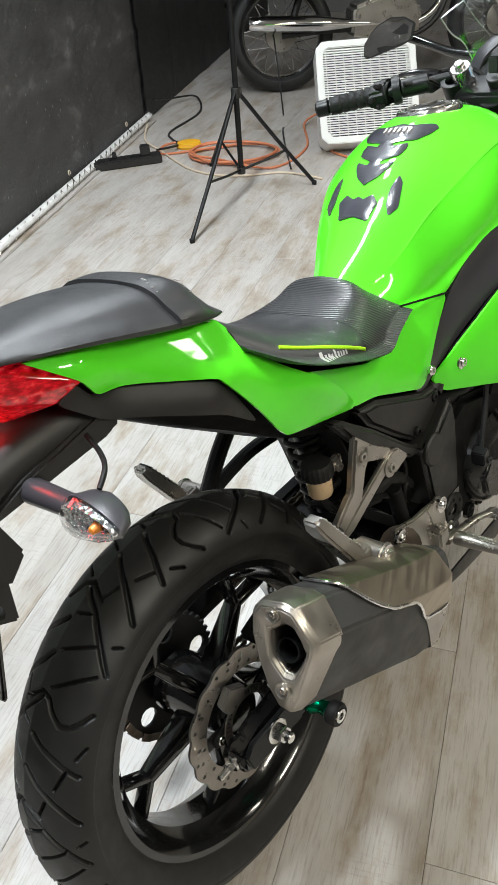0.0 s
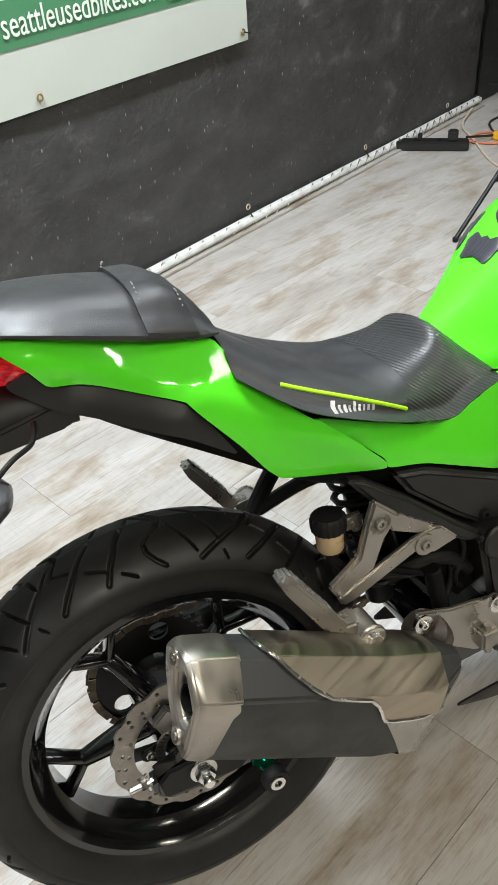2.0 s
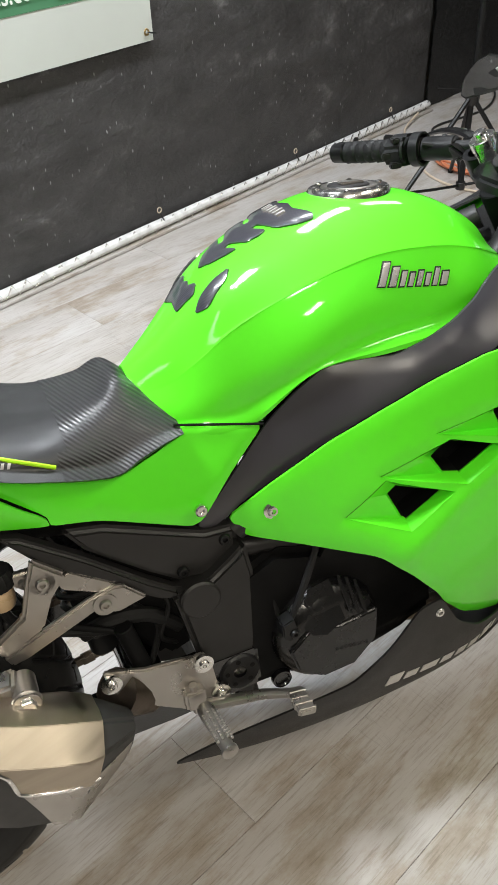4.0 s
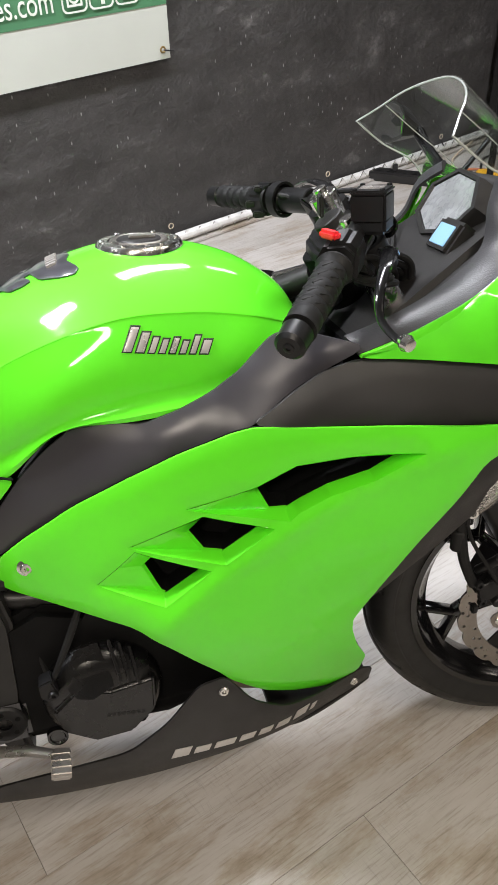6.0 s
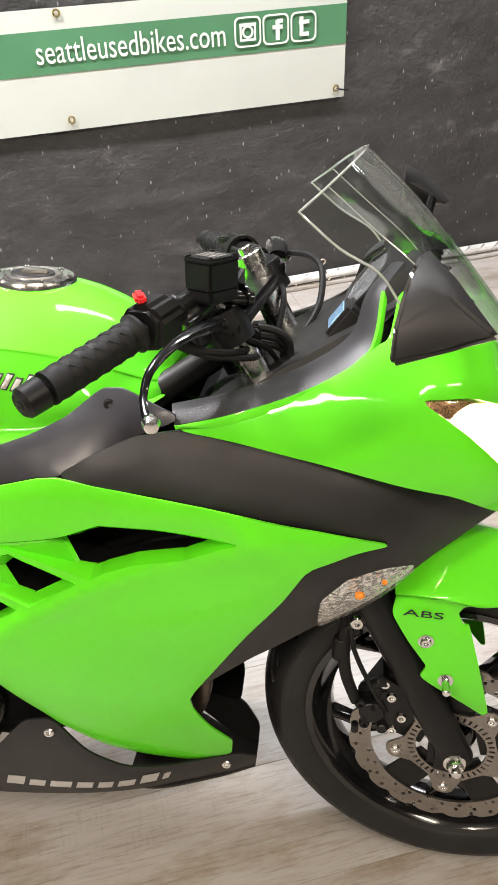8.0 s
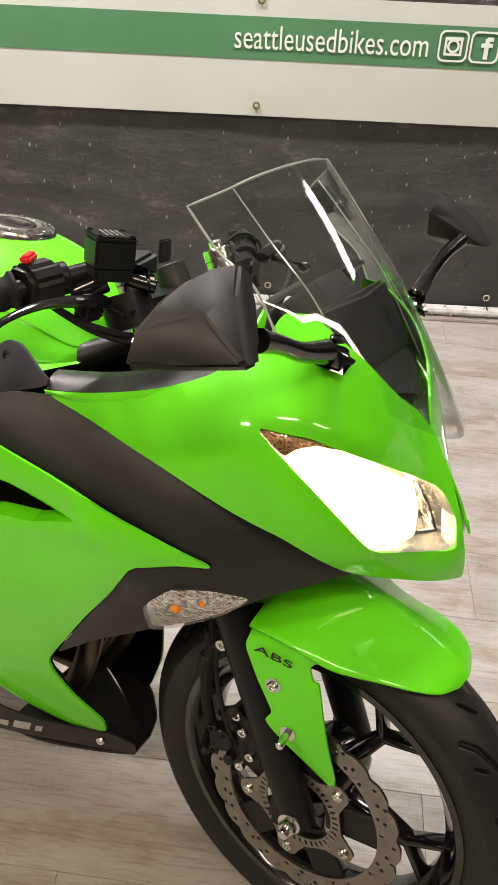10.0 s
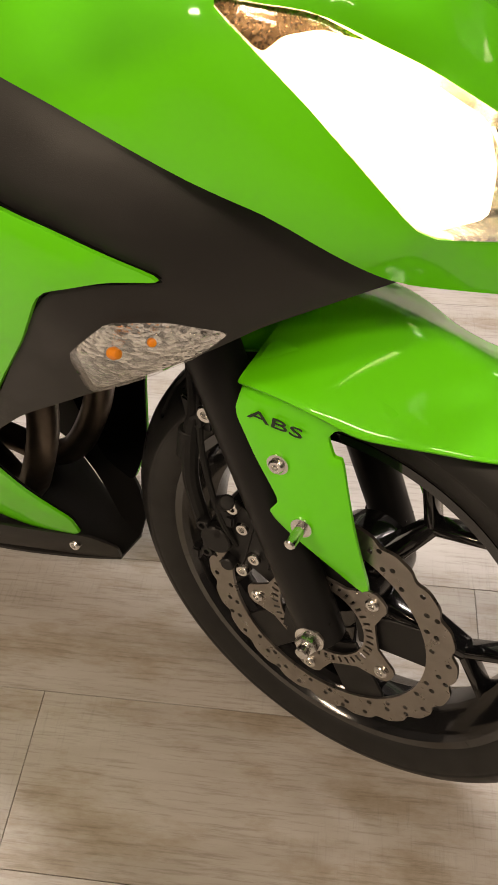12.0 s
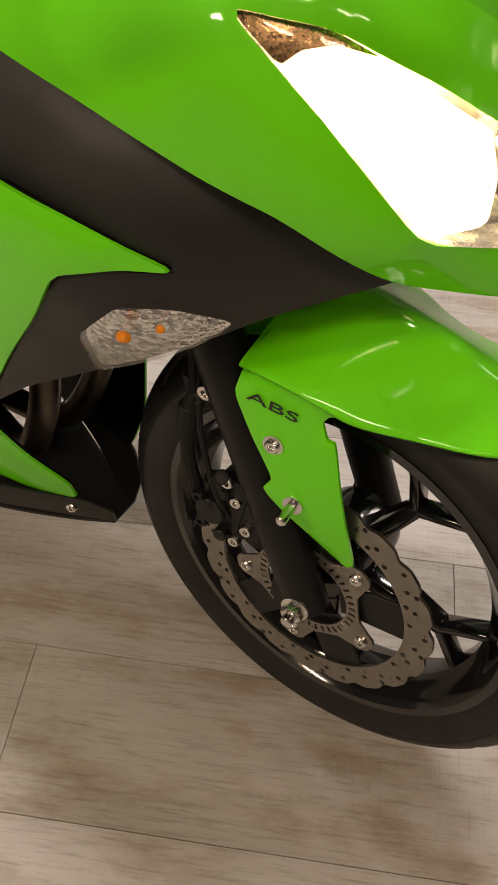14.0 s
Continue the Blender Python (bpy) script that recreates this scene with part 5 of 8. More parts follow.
# pillion footrests
pb = part("pillion_bracket", flank(prism([(0.29, 0.622), (0.327, 0.587), (0.302, 0.557), (0.284, 0.517), (0.228, 0.490), (0.216, 0.512), (0.262, 0.543), (0.277, 0.588)], -0.148, -0.134, 0.004)), ALU, bike, "grey cast pillion footrest bracket")
part("bracket_arm", flank(prism([(0.227, 0.49), (0.250, 0.500), (0.345, 0.538), (0.378, 0.545), (0.392, 0.543), (0.420, 0.513), (0.378, 0.503), (0.352, 0.517), (0.255, 0.478), (0.235, 0.474)], -0.146, -0.136, 0.003)), ALU, pb)
part("bracket_link", flank(prism([(0.312, 0.577), (0.331, 0.584), (0.385, 0.546), (0.372, 0.534), (0.318, 0.560)], -0.140, -0.130, 0.002)), ALU, pb)
for p in ((0.296, -0.146, 0.585), (0.364, -0.146, 0.524)):
    part("bracket_bolt", flank(join(lathe([(0.006, 0), (0.016, 0), (0.016, 0.002), (0.006, 0.002)], 24, along(p, (p[0], -1, p[2]))), bolt(p, (0, -1, 0), 0.0085, 0.006))), ALU, pb)


def pillion_peg(s):
    """A folded footrest: a rounded casting with a grooved rubber plate, hinged on a bolted lug."""
    m = lambda p: (p[0], s * p[1], p[2])
    a, b = Vector(m((0.212, -0.178, 0.476))), Vector(m((0.140, -0.170, 0.588) if s > 0 else (0.136, -0.164, 0.586)))
    d = (b - a).normalized()
    up = Vector((-d.z, 0, d.x)) * (1 if d.z < 0 else -1)
    side = Vector((0, s * -1, 0))
    ln = (b - a).length
    body = hull([a + d * (ln * u) + up * v + side * w for u, wid, thick in ((0.0, 0.014, 0.017), (0.3, 0.018, 0.016), (0.85, 0.018, 0.013), (1.0, 0.012, 0.008)) for w in (-wid, wid) for v in (-thick, thick * 0.5)], 0.004, 2)
    ob = part("pillion_peg", flank(body), ALU, bike, "silver folding pillion footrest")
    part("peg_plate", flank(hull([a + d * (ln * u) + up * v + side * w for u in (0.24, 0.95) for w in (-0.011, 0.011) for v in (0.004, 0.0085)], 0.0015)), SATIN_BLACK if s < 0 else ALU, ob)
    for i in range(7):
        part("peg_rib", flank(hull([a + d * (ln * (0.30 + 0.09 * i + e)) + up * v + side * w for e in (0, 0.035) for w in (-0.010, 0.010) for v in (0.006, 0.0105)], 0.0008)), ALU, ob)
    part("peg_joint", flank(join(rod(m((0.241, -0.160, 0.464)), m((0.241, -0.202, 0.464)), 0.0165), rod(m((0.241, -0.202, 0.464)), m((0.241, -0.207, 0.464)), 0.0195), hull([Vector(m(p)) for p in ((0.205, -0.160, 0.485), (0.235, -0.160, 0.490), (0.245, -0.160, 0.462), (0.212, -0.160, 0.455), (0.205, -0.192, 0.485), (0.230, -0.192, 0.485), (0.236, -0.192, 0.462), (0.212, -0.192, 0.455))], 0.004))), ALU, ob)
    part("hinge_bolt", flank(bolt(m((0.241, -0.207, 0.464)), (0, -s, 0), 0.0115, 0.008, True)), BRIGHT, ob)


pillion_peg(1)
pillion_peg(-1)
part("left_bracket", join(sweep([(0.225, 0.15, 0.49), (0.26, 0.13, 0.56), (0.31, 0.10, 0.64), (0.33, 0.09, 0.66)], 0.014, 10), sweep([(0.235, 0.15, 0.49), (0.31, 0.12, 0.53), (0.38, 0.10, 0.54)], 0.012, 10)), SATIN_BLACK, bike)
res = part("brake_reservoir", flank(lathe([(0, -0.030), (0.0165, -0.030), (0.0185, -0.026), (0.0195, 0.004), (0, 0.004)], 30, Matrix.Translation((0.243, -0.105, 0.572)))), RESERVOIR, bike, "amber translucent brake fluid reservoir")
fl = [((0.0235 + 0.0012 * (k % 2)) * math.cos(k * math.pi / 20), (0.0235 + 0.0012 * (k % 2)) * math.sin(k * math.pi / 20)) for k in range(40)]
part("reservoir_cap", flank(moved(ringed([[(0, 0, 0.002)] * 40, [(x * 0.95, y2 * 0.95, 0.002) for x, y2 in fl], [(x, y2, 0.005) for x, y2 in fl], [(x, y2, 0.020) for x, y2 in fl], [(x * 0.86, y2 * 0.86, 0.025) for x, y2 in fl], [(0, 0, 0.026)] * 40]), Matrix.Translation((0.243, -0.105, 0.572)))), RUBBER, res, "black ribbed cap")
part("reservoir_clip", flank(join(box(0.028, 0.012, 0.022, Matrix.Translation((0.275, -0.112, 0.578)), 0.003), bolt((0.275, -0.118, 0.574), (0, -1, 0), 0.0075, 0.006))), ALU, res)
part("reservoir_hose", flank(sweep([(0.243, -0.105, 0.545), (0.247, -0.108, 0.52), (0.28, -0.115, 0.49), (0.36, -0.12, 0.46)], 0.007, 10)), RUBBER, res)
part("wiring", flank(join(sweep([(0.33, -0.10, 0.45), (0.37, -0.115, 0.47), (0.42, -0.115, 0.46), (0.46, -0.11, 0.42)], 0.011, 10), sweep([(0.38, -0.1, 0.50), (0.43, -0.11, 0.44), (0.41, -0.12, 0.38)], 0.005, 8), sweep([(0.42, -0.1, 0.52), (0.45, -0.115, 0.47), (0.43, -0.12, 0.42), (0.46, -0.1, 0.38)], 0.004, 8))), RUBBER, bike)

# engine
eng = part("engine", join(hull([(0.48, -0.12, 0.29), (0.48, -0.12, 0.46), (0.60, -0.13, 0.52), (0.86, -0.12, 0.44), (0.86, -0.12, 0.31), (0.76, -0.10, 0.262), (0.48, 0.14, 0.25), (0.48, 0.14, 0.46), (0.60, 0.14, 0.52), (0.86, 0.14, 0.44), (0.88, 0.14, 0.28), (0.76, 0.14, 0.20)], 0.012),
                          hull([(0.68, -0.11, 0.44), (0.86, -0.11, 0.42), (0.98, -0.11, 0.64), (0.80, -0.11, 0.72), (0.68, 0.12, 0.44), (0.86, 0.12, 0.42), (0.98, 0.12, 0.64), (0.80, 0.12, 0.72)], 0.012)), ENGINE_BLACK, bike, "black engine with round clutch cover")
CL = along((0.668, -0.128, 0.358), (0.668, -1, 0.358))
cover_r = part("clutch_cover", flank(lathe([(0, 0.048), (0.060, 0.046), (0.066, 0.043), (0.078, 0.036), (0.084, 0.026), (0.087, 0.004), (0.098, 0.003), (0.098, -0.01)], 56, CL)), COVER_BLACK, eng, "satin black round clutch cover")
part("cover_facet", flank(hull([(0.612, -0.166, 0.400), (0.640, -0.160, 0.448), (0.676, -0.160, 0.456), (0.690, -0.182, 0.388), (0.655, -0.186, 0.372), (0.632, -0.184, 0.378)], 0.003)), COVER_BLACK, cover_r)
for i in range(3):
    part("cover_rib", flank(hull([(0.686 + 0.013 * i, -0.160, 0.455 - 0.009 * i), (0.692 + 0.013 * i, -0.160, 0.453 - 0.009 * i), (0.694 + 0.012 * i, -0.184, 0.396 - 0.006 * i), (0.700 + 0.012 * i, -0.184, 0.395 - 0.006 * i), (0.690 + 0.012 * i, -0.168, 0.40)], 0.001, 1)), COVER_BLACK, cover_r)
for a in np.linspace(0.2, 6.48, 10, False):
    part("cover_bolt", flank(lathe([(0, 0.010), (0.0055, 0.010), (0.0065, 0.008), (0.0065, 0.004), (0.010, 0.003), (0.010, -0.008)], 14, CL @ Matrix.Translation((0.098 * math.cos(a), 0.098 * math.sin(a), 0)))), COVER_BLACK, cover_r)
part("cover_emblem", flank(join(*[box(0.0045, 0.001, 0.005, Matrix.Translation((0.672 + 0.0068 * i, -0.1804, 0.336 - 0.001 * i)), 0, 1) for i in range(8)])), SATIN_BLACK, eng)
part("cover_plate", flank(prism([(0.598, 0.360), (0.632, 0.390), (0.680, 0.378), (0.742, 0.386), (0.738, 0.328), (0.700, 0.293), (0.648, 0.290), (0.608, 0.318)], -0.1800, -0.160, 0.004, 3)), COVER_BLACK, cover_r)
part("sight_glass", flank(lathe([(0, 0.006), (0.010, 0.006), (0.012, 0.008), (0.015, 0.008), (0.016, 0)], 28, along((0.592, -0.142, 0.285), (0.592, -1, 0.285)))), GLOSS_BLACK, eng)
part("clutch_arm", flank(join(prism([(0.588, 0.418), (0.606, 0.424), (0.612, 0.398), (0.600, 0.385), (0.588, 0.395)], -0.185, -0.16, 0.002), bolt((0.605, -0.183, 0.399), (0, -1, 0), 0.007, 0.006))), SATIN_BLACK, eng)
part("clutch_cable", flank(sweep([(0.606, -0.17, 0.41), (0.640, -0.165, 0.475), (0.672, -0.155, 0.545), (0.70, -0.13, 0.62)], [0.004, 0.0055, 0.004, 0.004], 8, 6)), RUBBER, eng)
part("coolant_hose", flank(join(sweep([(0.58, -0.115, 0.42), (0.61, -0.12, 0.48), (0.68, -0.12, 0.505), (0.78, -0.12, 0.50)], 0.011, 12), sweep([(0.56, -0.10, 0.48), (0.60, -0.10, 0.52), (0.66, -0.10, 0.54), (0.80, -0.10, 0.55)], 0.006, 10), sweep([(0.575, -0.13, 0.47), (0.592, -0.14, 0.44), (0.60, -0.14, 0.36), (0.585, -0.13, 0.30)], 0.006, 10))), RUBBER, eng)
part("radiator", join(box(0.03, 0.30, 0.24, Matrix.Translation((1.035, 0, 0.56)) @ Matrix.Rotation(radians(18), 4, "Y"), 0.004), *[box(0.032, 0.29, 0.002, Matrix.Translation((1.035, 0, 0.56)) @ Matrix.Rotation(radians(18), 4, "Y") @ Matrix.Translation((0, 0, -0.11 + 0.0095 * i)), 0, 1) for i in range(24)]), ENGINE_BLACK, bike)
part("fairing_liner", join(prism([(0.66, 0.50), (0.78, 0.68), (0.93, 0.75), (1.08, 0.72), (1.05, 0.50), (0.98, 0.46), (0.78, 0.46)], -0.150, -0.145, 0), mirrored(prism([(0.66, 0.50), (0.78, 0.68), (0.93, 0.75), (1.08, 0.72), (1.05, 0.50), (0.98, 0.46), (0.78, 0.46)], -0.150, -0.145, 0)), prism([(1.0, 0.64), (1.04, 0.82), (1.26, 0.86), (1.36, 0.74), (1.30, 0.68), (1.12, 0.70)], -0.12, 0.12, 0.01)), ENGINE_BLACK, bike)

# bodywork
FAIR_CTRL = [(0.5511, -0.1064, 0.5775), (0.603, -0.134, 0.5886), (0.6999, -0.1767, 0.6653), (0.9029, -0.2227, 0.7698), (1.2858, -0.219, 0.7046), (1.1938, -0.2369, 0.6781), (1.0338, -0.1682, 0.4192), (1.085, -0.0516, 0.2068), (0.9018, -0.141, 0.3001), (0.7607, -0.2088, 0.5002), (0.9258, -0.2266, 0.6366), (1.0878, -0.2282, 0.7005), (0.8627, -0.2217, 0.5807), (0.8348, -0.1707, 0.3612), (1.07, -0.0596, 0.2075), (0.6499, -0.1553, 0.5309), (0.9797, -0.2005, 0.4993)]
BAND_CTRL = [(0.88, -0.1988, 0.7745), (0.9029, -0.2198, 0.7699), (1.038, -0.1951, 0.8296), (1.2858, -0.215, 0.7047), (1.1938, -0.2349, 0.6782), (1.0338, -0.1632, 0.4194), (1.4242, -0.1206, 0.7086), (1.3189, -0.1816, 0.6578), (1.1998, -0.1936, 0.5724), (1.2078, -0.2224, 0.6295), (0.9999, -0.2259, 0.7636), (1.1499, -0.2196, 0.7687), (1.1498, -0.1864, 0.5096), (1.301, -0.1907, 0.7895)]
MID_CTRL = [(0.5092, -0.1057, 0.6226), (0.6981, -0.1452, 0.7773), (0.9091, -0.1665, 0.8256), (0.6192, -0.1188, 0.7072), (0.5511, -0.1044, 0.5776), (0.9029, -0.2088, 0.7702), (0.72, -0.1753, 0.6803), (1.0001, -0.1819, 0.86), (1.0, -0.1956, 0.8196)]
TAIL_CTRL = [(-0.1155, -0.0602, 0.9286), (-0.0736, -0.0892, 0.8936), (0.1484, -0.084, 0.8636), (0.0782, -0.1324, 0.8171), (0.1792, -0.1156, 0.6865), (0.2372, -0.1376, 0.7748), (0.3241, -0.117, 0.6504), (-0.0306, -0.0781, 0.8539), (0.2022, -0.117, 0.7925)]
SIDE_CTRL = [(0.2022, -0.1266, 0.7792), (0.3241, -0.117, 0.6504), (0.4262, -0.1071, 0.6766), (0.5173, -0.0995, 0.7239), (0.6192, -0.1165, 0.7073), (0.5091, -0.1187, 0.6222), (0.5031, -0.1177, 0.5892)]
NOSE_CTRL = [(1.038, -0.199, 0.83), (1.103, -0.195, 0.845), (1.251, -0.175, 0.914), (1.264, -0.131, 0.977), (1.301, -0.212, 0.879), (1.437, -0.15, 0.754), (1.504, -0.037, 0.718), (1.469, -0.036, 0.789), (1.513, -0.012, 0.678), (1.424, -0.129, 0.707), (1.343, -0.12, 0.955), (1.15, -0.215, 0.8), (1.28, -0.215, 0.8), (1.44, -0.0, 0.85)]
NOSE = (np.array((.62, -.785, 0)), np.array((.785, .62, 0)), np.array((0, 0, 1.0)))
NOSE = (NOSE[0] / np.linalg.norm(NOSE[0]), NOSE[1] / np.linalg.norm(NOSE[1]), NOSE[2])

FAIR_LINE = [(0.551, 0.58), (0.609, 0.631), (0.679, 0.681), (0.745, 0.716), (0.81, 0.746), (0.876, 0.767), (0.903, 0.771), (0.992, 0.758), (1.114, 0.74), (1.207, 0.727), (1.286, 0.705), (1.245, 0.697), (1.192, 0.676), (1.161, 0.62), (1.116, 0.555), (1.035, 0.422), (1.037, 0.391), (1.054, 0.336), (1.082, 0.276), (1.077, 0.227), (1.017, 0.228), (0.953, 0.263), (0.902, 0.3), (0.85, 0.36), (0.828, 0.396), (0.777, 0.458), (0.73, 0.504), (0.654, 0.525), (0.568, 0.549)]
# each vent: its mouth in the skin and the opening at the foot of its sloping sides, point by point
VENTS = [([(0.69, 0.569), (0.72, 0.597), (0.743, 0.619), (0.832, 0.586), (0.77, 0.540)], [(0.765, 0.552), (0.749, 0.59), (0.762, 0.602), (0.823, 0.582), (0.771, 0.548)]),
         ([(0.736, 0.625), (0.79, 0.648), (0.83, 0.663), (0.915, 0.634), (0.851, 0.593)], [(0.825, 0.607), (0.809, 0.634), (0.832, 0.654), (0.902, 0.633), (0.849, 0.601)]),
         ([(0.81, 0.674), (0.897, 0.694), (0.948, 0.715), (1.015, 0.714), (1.111, 0.704), (1.048, 0.678), (0.989, 0.667), (0.949, 0.652), (0.934, 0.642)], [(0.911, 0.653), (0.897, 0.685), (0.951, 0.706), (1.02, 0.706), (1.088, 0.701), (1.045, 0.681), (0.988, 0.672), (0.951, 0.659), (0.934, 0.651)])]


def crisp(poly):
    """Keeps an outline's corners tight when it is rounded: a point close on each side of every corner."""
    p = np.array(poly, float)
    nxt = np.roll(p, -1, 0)
    return np.stack([p, p + (nxt - p) * 0.06, p + (nxt - p) * 0.94], 1).reshape(-1, 2)


VENTS = [(crisp(m), crisp(o)) for m, o in VENTS]
CREASE = [(1.141, 0.705), (1.003, 0.662), (0.941, 0.633), (0.854, 0.582), (0.761, 0.502)]


def creased(line, deep, wide):
    """How far a moulded sheet falls back from a raised crease along a line."""
    def fall(q):
        d = np.full(len(q), 9.0)
        for p0, p1 in zip(line[:-1], line[1:]):
            p0, p1 = np.array(p0), np.array(p1)
            e = p1 - p0
            u = np.clip(((q - p0) @ e) / (e @ e), 0, 1)
            d = np.minimum(d, np.linalg.norm(q - p0 - u[:, None] * e, axis=1))
        return deep * (1 - np.minimum(d / wide, 1.0)) ** 1.5
    return fall


fair_fall = creased(CREASE, 0.006, 0.035)
fairing_bm = panel(FAIR_LINE, FAIR_CTRL, SIDE, [m for m, o in VENTS], 0.004, 0.011, 0.0025, lift=fair_fall)
fairing = both("side_fairing", fairing_bm, GREEN, bike, "glossy lime green side fairing with three vents")


fair_h = spline_surface(FAIR_CTRL, *SIDE)
both("fairing_inner", panel(FAIR_LINE, FAIR_CTRL, SIDE, [m for m, o in VENTS], 0.002, 0.02, 0.001, lift=lambda q: -0.007 + 0 * q[:, 0]), ENGINE_BLACK, fairing, "black inside of the fairing")
for mouth, opening in VENTS:
    top = rounded(mouth)
    low = rounded(opening)
    k = len(top)
    h_top, h_low = fair_h(top) + fair_fall(top), fair_h(low)
    slope = raw([(p[0], -y + 0.0015, p[1]) for p, y in zip(top, h_top)] + [(p[0], -y + 0.019, p[1]) for p, y in zip(low, h_low)] + [(p[0] + 0.004, -y + 0.024, p[1]) for p, y in zip(low, h_low)], [(r * k + i, r * k + (i + 1) % k, (r + 1) * k + (i + 1) % k, (r + 1) * k + i) for r in range(2) for i in range(k)])
    both("vent_slope", slope, GREEN, fairing)
    wall = raw([(p[0] + 0.002, -y + 0.022, p[1]) for p, y in zip(low, h_low)] + [(p[0] + 0.012, -y + 0.060, p[1]) for p, y in zip(low, h_low)], [(i, (i + 1) % k, k + (i + 1) % k, k + i) for i in range(k)])
    part("vent_wall", wall, ENGINE_BLACK, fairing)
y = -float(spline_surface(FAIR_CTRL, *SIDE)(np.array([(.605, .588)]))[0])
part("fairing_bolt", join(lathe([(0.004, 0), (0.0125, 0), (0.0125, 0.003), (0.009, 0.0045), (0.004, 0.0045)], 28, along((.605, y + 0.005, .588), (.605, -1, .588))), bolt((.605, y + 0.002, .588), (0, -1, 0), 0.008, 0.005)), BRIGHT, fairing)
band_line = [(0.898, 0.77), (0.95, 0.801), (0.992, 0.818), (1.041, 0.824), (1.115, 0.816), (1.208, 0.798), (1.307, 0.772), (1.227, 0.786), (1.289, 0.771), (1.348, 0.748), (1.424, 0.708), (1.382, 0.687), (1.338, 0.664), (1.304, 0.639), (1.254, 0.604), (1.196, 0.561), (1.121, 0.51), (1.042, 0.432), (1.13, 0.574), (1.195, 0.677), (1.24, 0.692), (1.287, 0.702), (1.208, 0.723), (1.115, 0.737), (0.992, 0.758)]
band_line.pop(7)
both("side_band", panel(band_line, BAND_CTRL, SIDE, (), 0.004, 0.014, 0.003, lift=lambda q: -0.004 + 0 * q[:, 0]), BLACK_PLASTIC, bike, "matt black band across the fairing")
both("inner_cover", panel([(0.508, 0.577), (0.564, 0.641), (0.619, 0.708), (0.656, 0.745), (0.698, 0.778), (0.735, 0.779), (0.778, 0.777), (0.818, 0.789), (0.862, 0.806), (0.903, 0.826), (0.945, 0.86), (0.974, 0.864), (1.049, 0.843), (0.967, 0.805), (0.904, 0.769), (0.881, 0.763), (0.814, 0.742), (0.748, 0.713), (0.682, 0.675), (0.611, 0.624), (0.548, 0.578), (0.527, 0.567)], MID_CTRL, SIDE, (), 0.004, 0.011, 0.003, lift=creased([(0.80, 0.765), (0.842, 0.790), (0.894, 0.818), (0.971, 0.827), (1.023, 0.842)], 0.0045, 0.035)), COVER_PLASTIC, bike, "smooth black cover between tank and fairing")
part("cover_bolt", bolt((0.957, -0.1715, 0.846), (0, -1, 0.25), 0.0065, 0.002), SATIN_BLACK, bike)
both("tail_panel", panel([(-0.118, 0.933), (-0.032, 0.916), (0.129, 0.875), (0.15, 0.843), (0.185, 0.791), (0.222, 0.759), (0.225, 0.76), (0.269, 0.719), (0.322, 0.663), (0.324, 0.651), (0.252, 0.671), (0.178, 0.687), (0.16, 0.707), (0.131, 0.751), (0.084, 0.812), (0.074, 0.827), (-0.016, 0.859), (-0.057, 0.867), (-0.074, 0.893), (-0.097, 0.914)], TAIL_CTRL, SIDE, (), 0.004, 0.010, 0.003, lift=creased([(-0.118, 0.928), (-0.03, 0.885), (0.10, 0.835), (0.16, 0.785), (0.23, 0.735), (0.30, 0.69)], 0.005, 0.035)), GREEN, bike, "glossy lime green tail panel")
sp = both("side_panel", panel([(0.226, 0.757), (0.299, 0.725), (0.378, 0.693), (0.426, 0.686), (0.479, 0.703), (0.51, 0.726), (0.563, 0.716), (0.615, 0.707), (0.558, 0.648), (0.506, 0.587), (0.436, 0.615), (0.383, 0.637), (0.325, 0.651), (0.323, 0.665), (0.273, 0.713)], SIDE_CTRL, SIDE, (), 0.004, 0.012, 0.003), GREEN, bike, "glossy lime green side panel under the seat")
part("panel_bolt", bolt((.509, -.131, .62), (0, -1, 0), 0.0085, 0.005), BRIGHT, sp)
both("under_tail", panel([(-0.075, 0.889), (-0.057, 0.865), (-0.016, 0.858), (0.034, 0.84), (0.089, 0.814), (0.103, 0.784), (0.132, 0.734), (0.072, 0.78), (0.008, 0.808), (-0.052, 0.832), (-0.101, 0.876)], TAIL_CTRL, SIDE, (), 0.004, 0.012, 0.003, lift=lambda q: -0.010 + 0 * q[:, 0]), BLACK_PLASTIC, bike, "black plastic under the tail")
part("tail_core", half_loft([(-0.10, [(0, .90), (.025, .898), (.034, .885), (.025, .872)]), (0.0, [(0, .90), (.06, .895), (.075, .85), (.06, .80)]), (0.12, [(0, .86), (.07, .855), (.085, .80), (.07, .72)]), (0.24, [(0, .74), (.08, .735), (.095, .70), (.07, .64)]), (0.36, [(0, .69), (.08, .685), (.095, .66), (.07, .60)])], 4, 3), ENGINE_BLACK, bike)

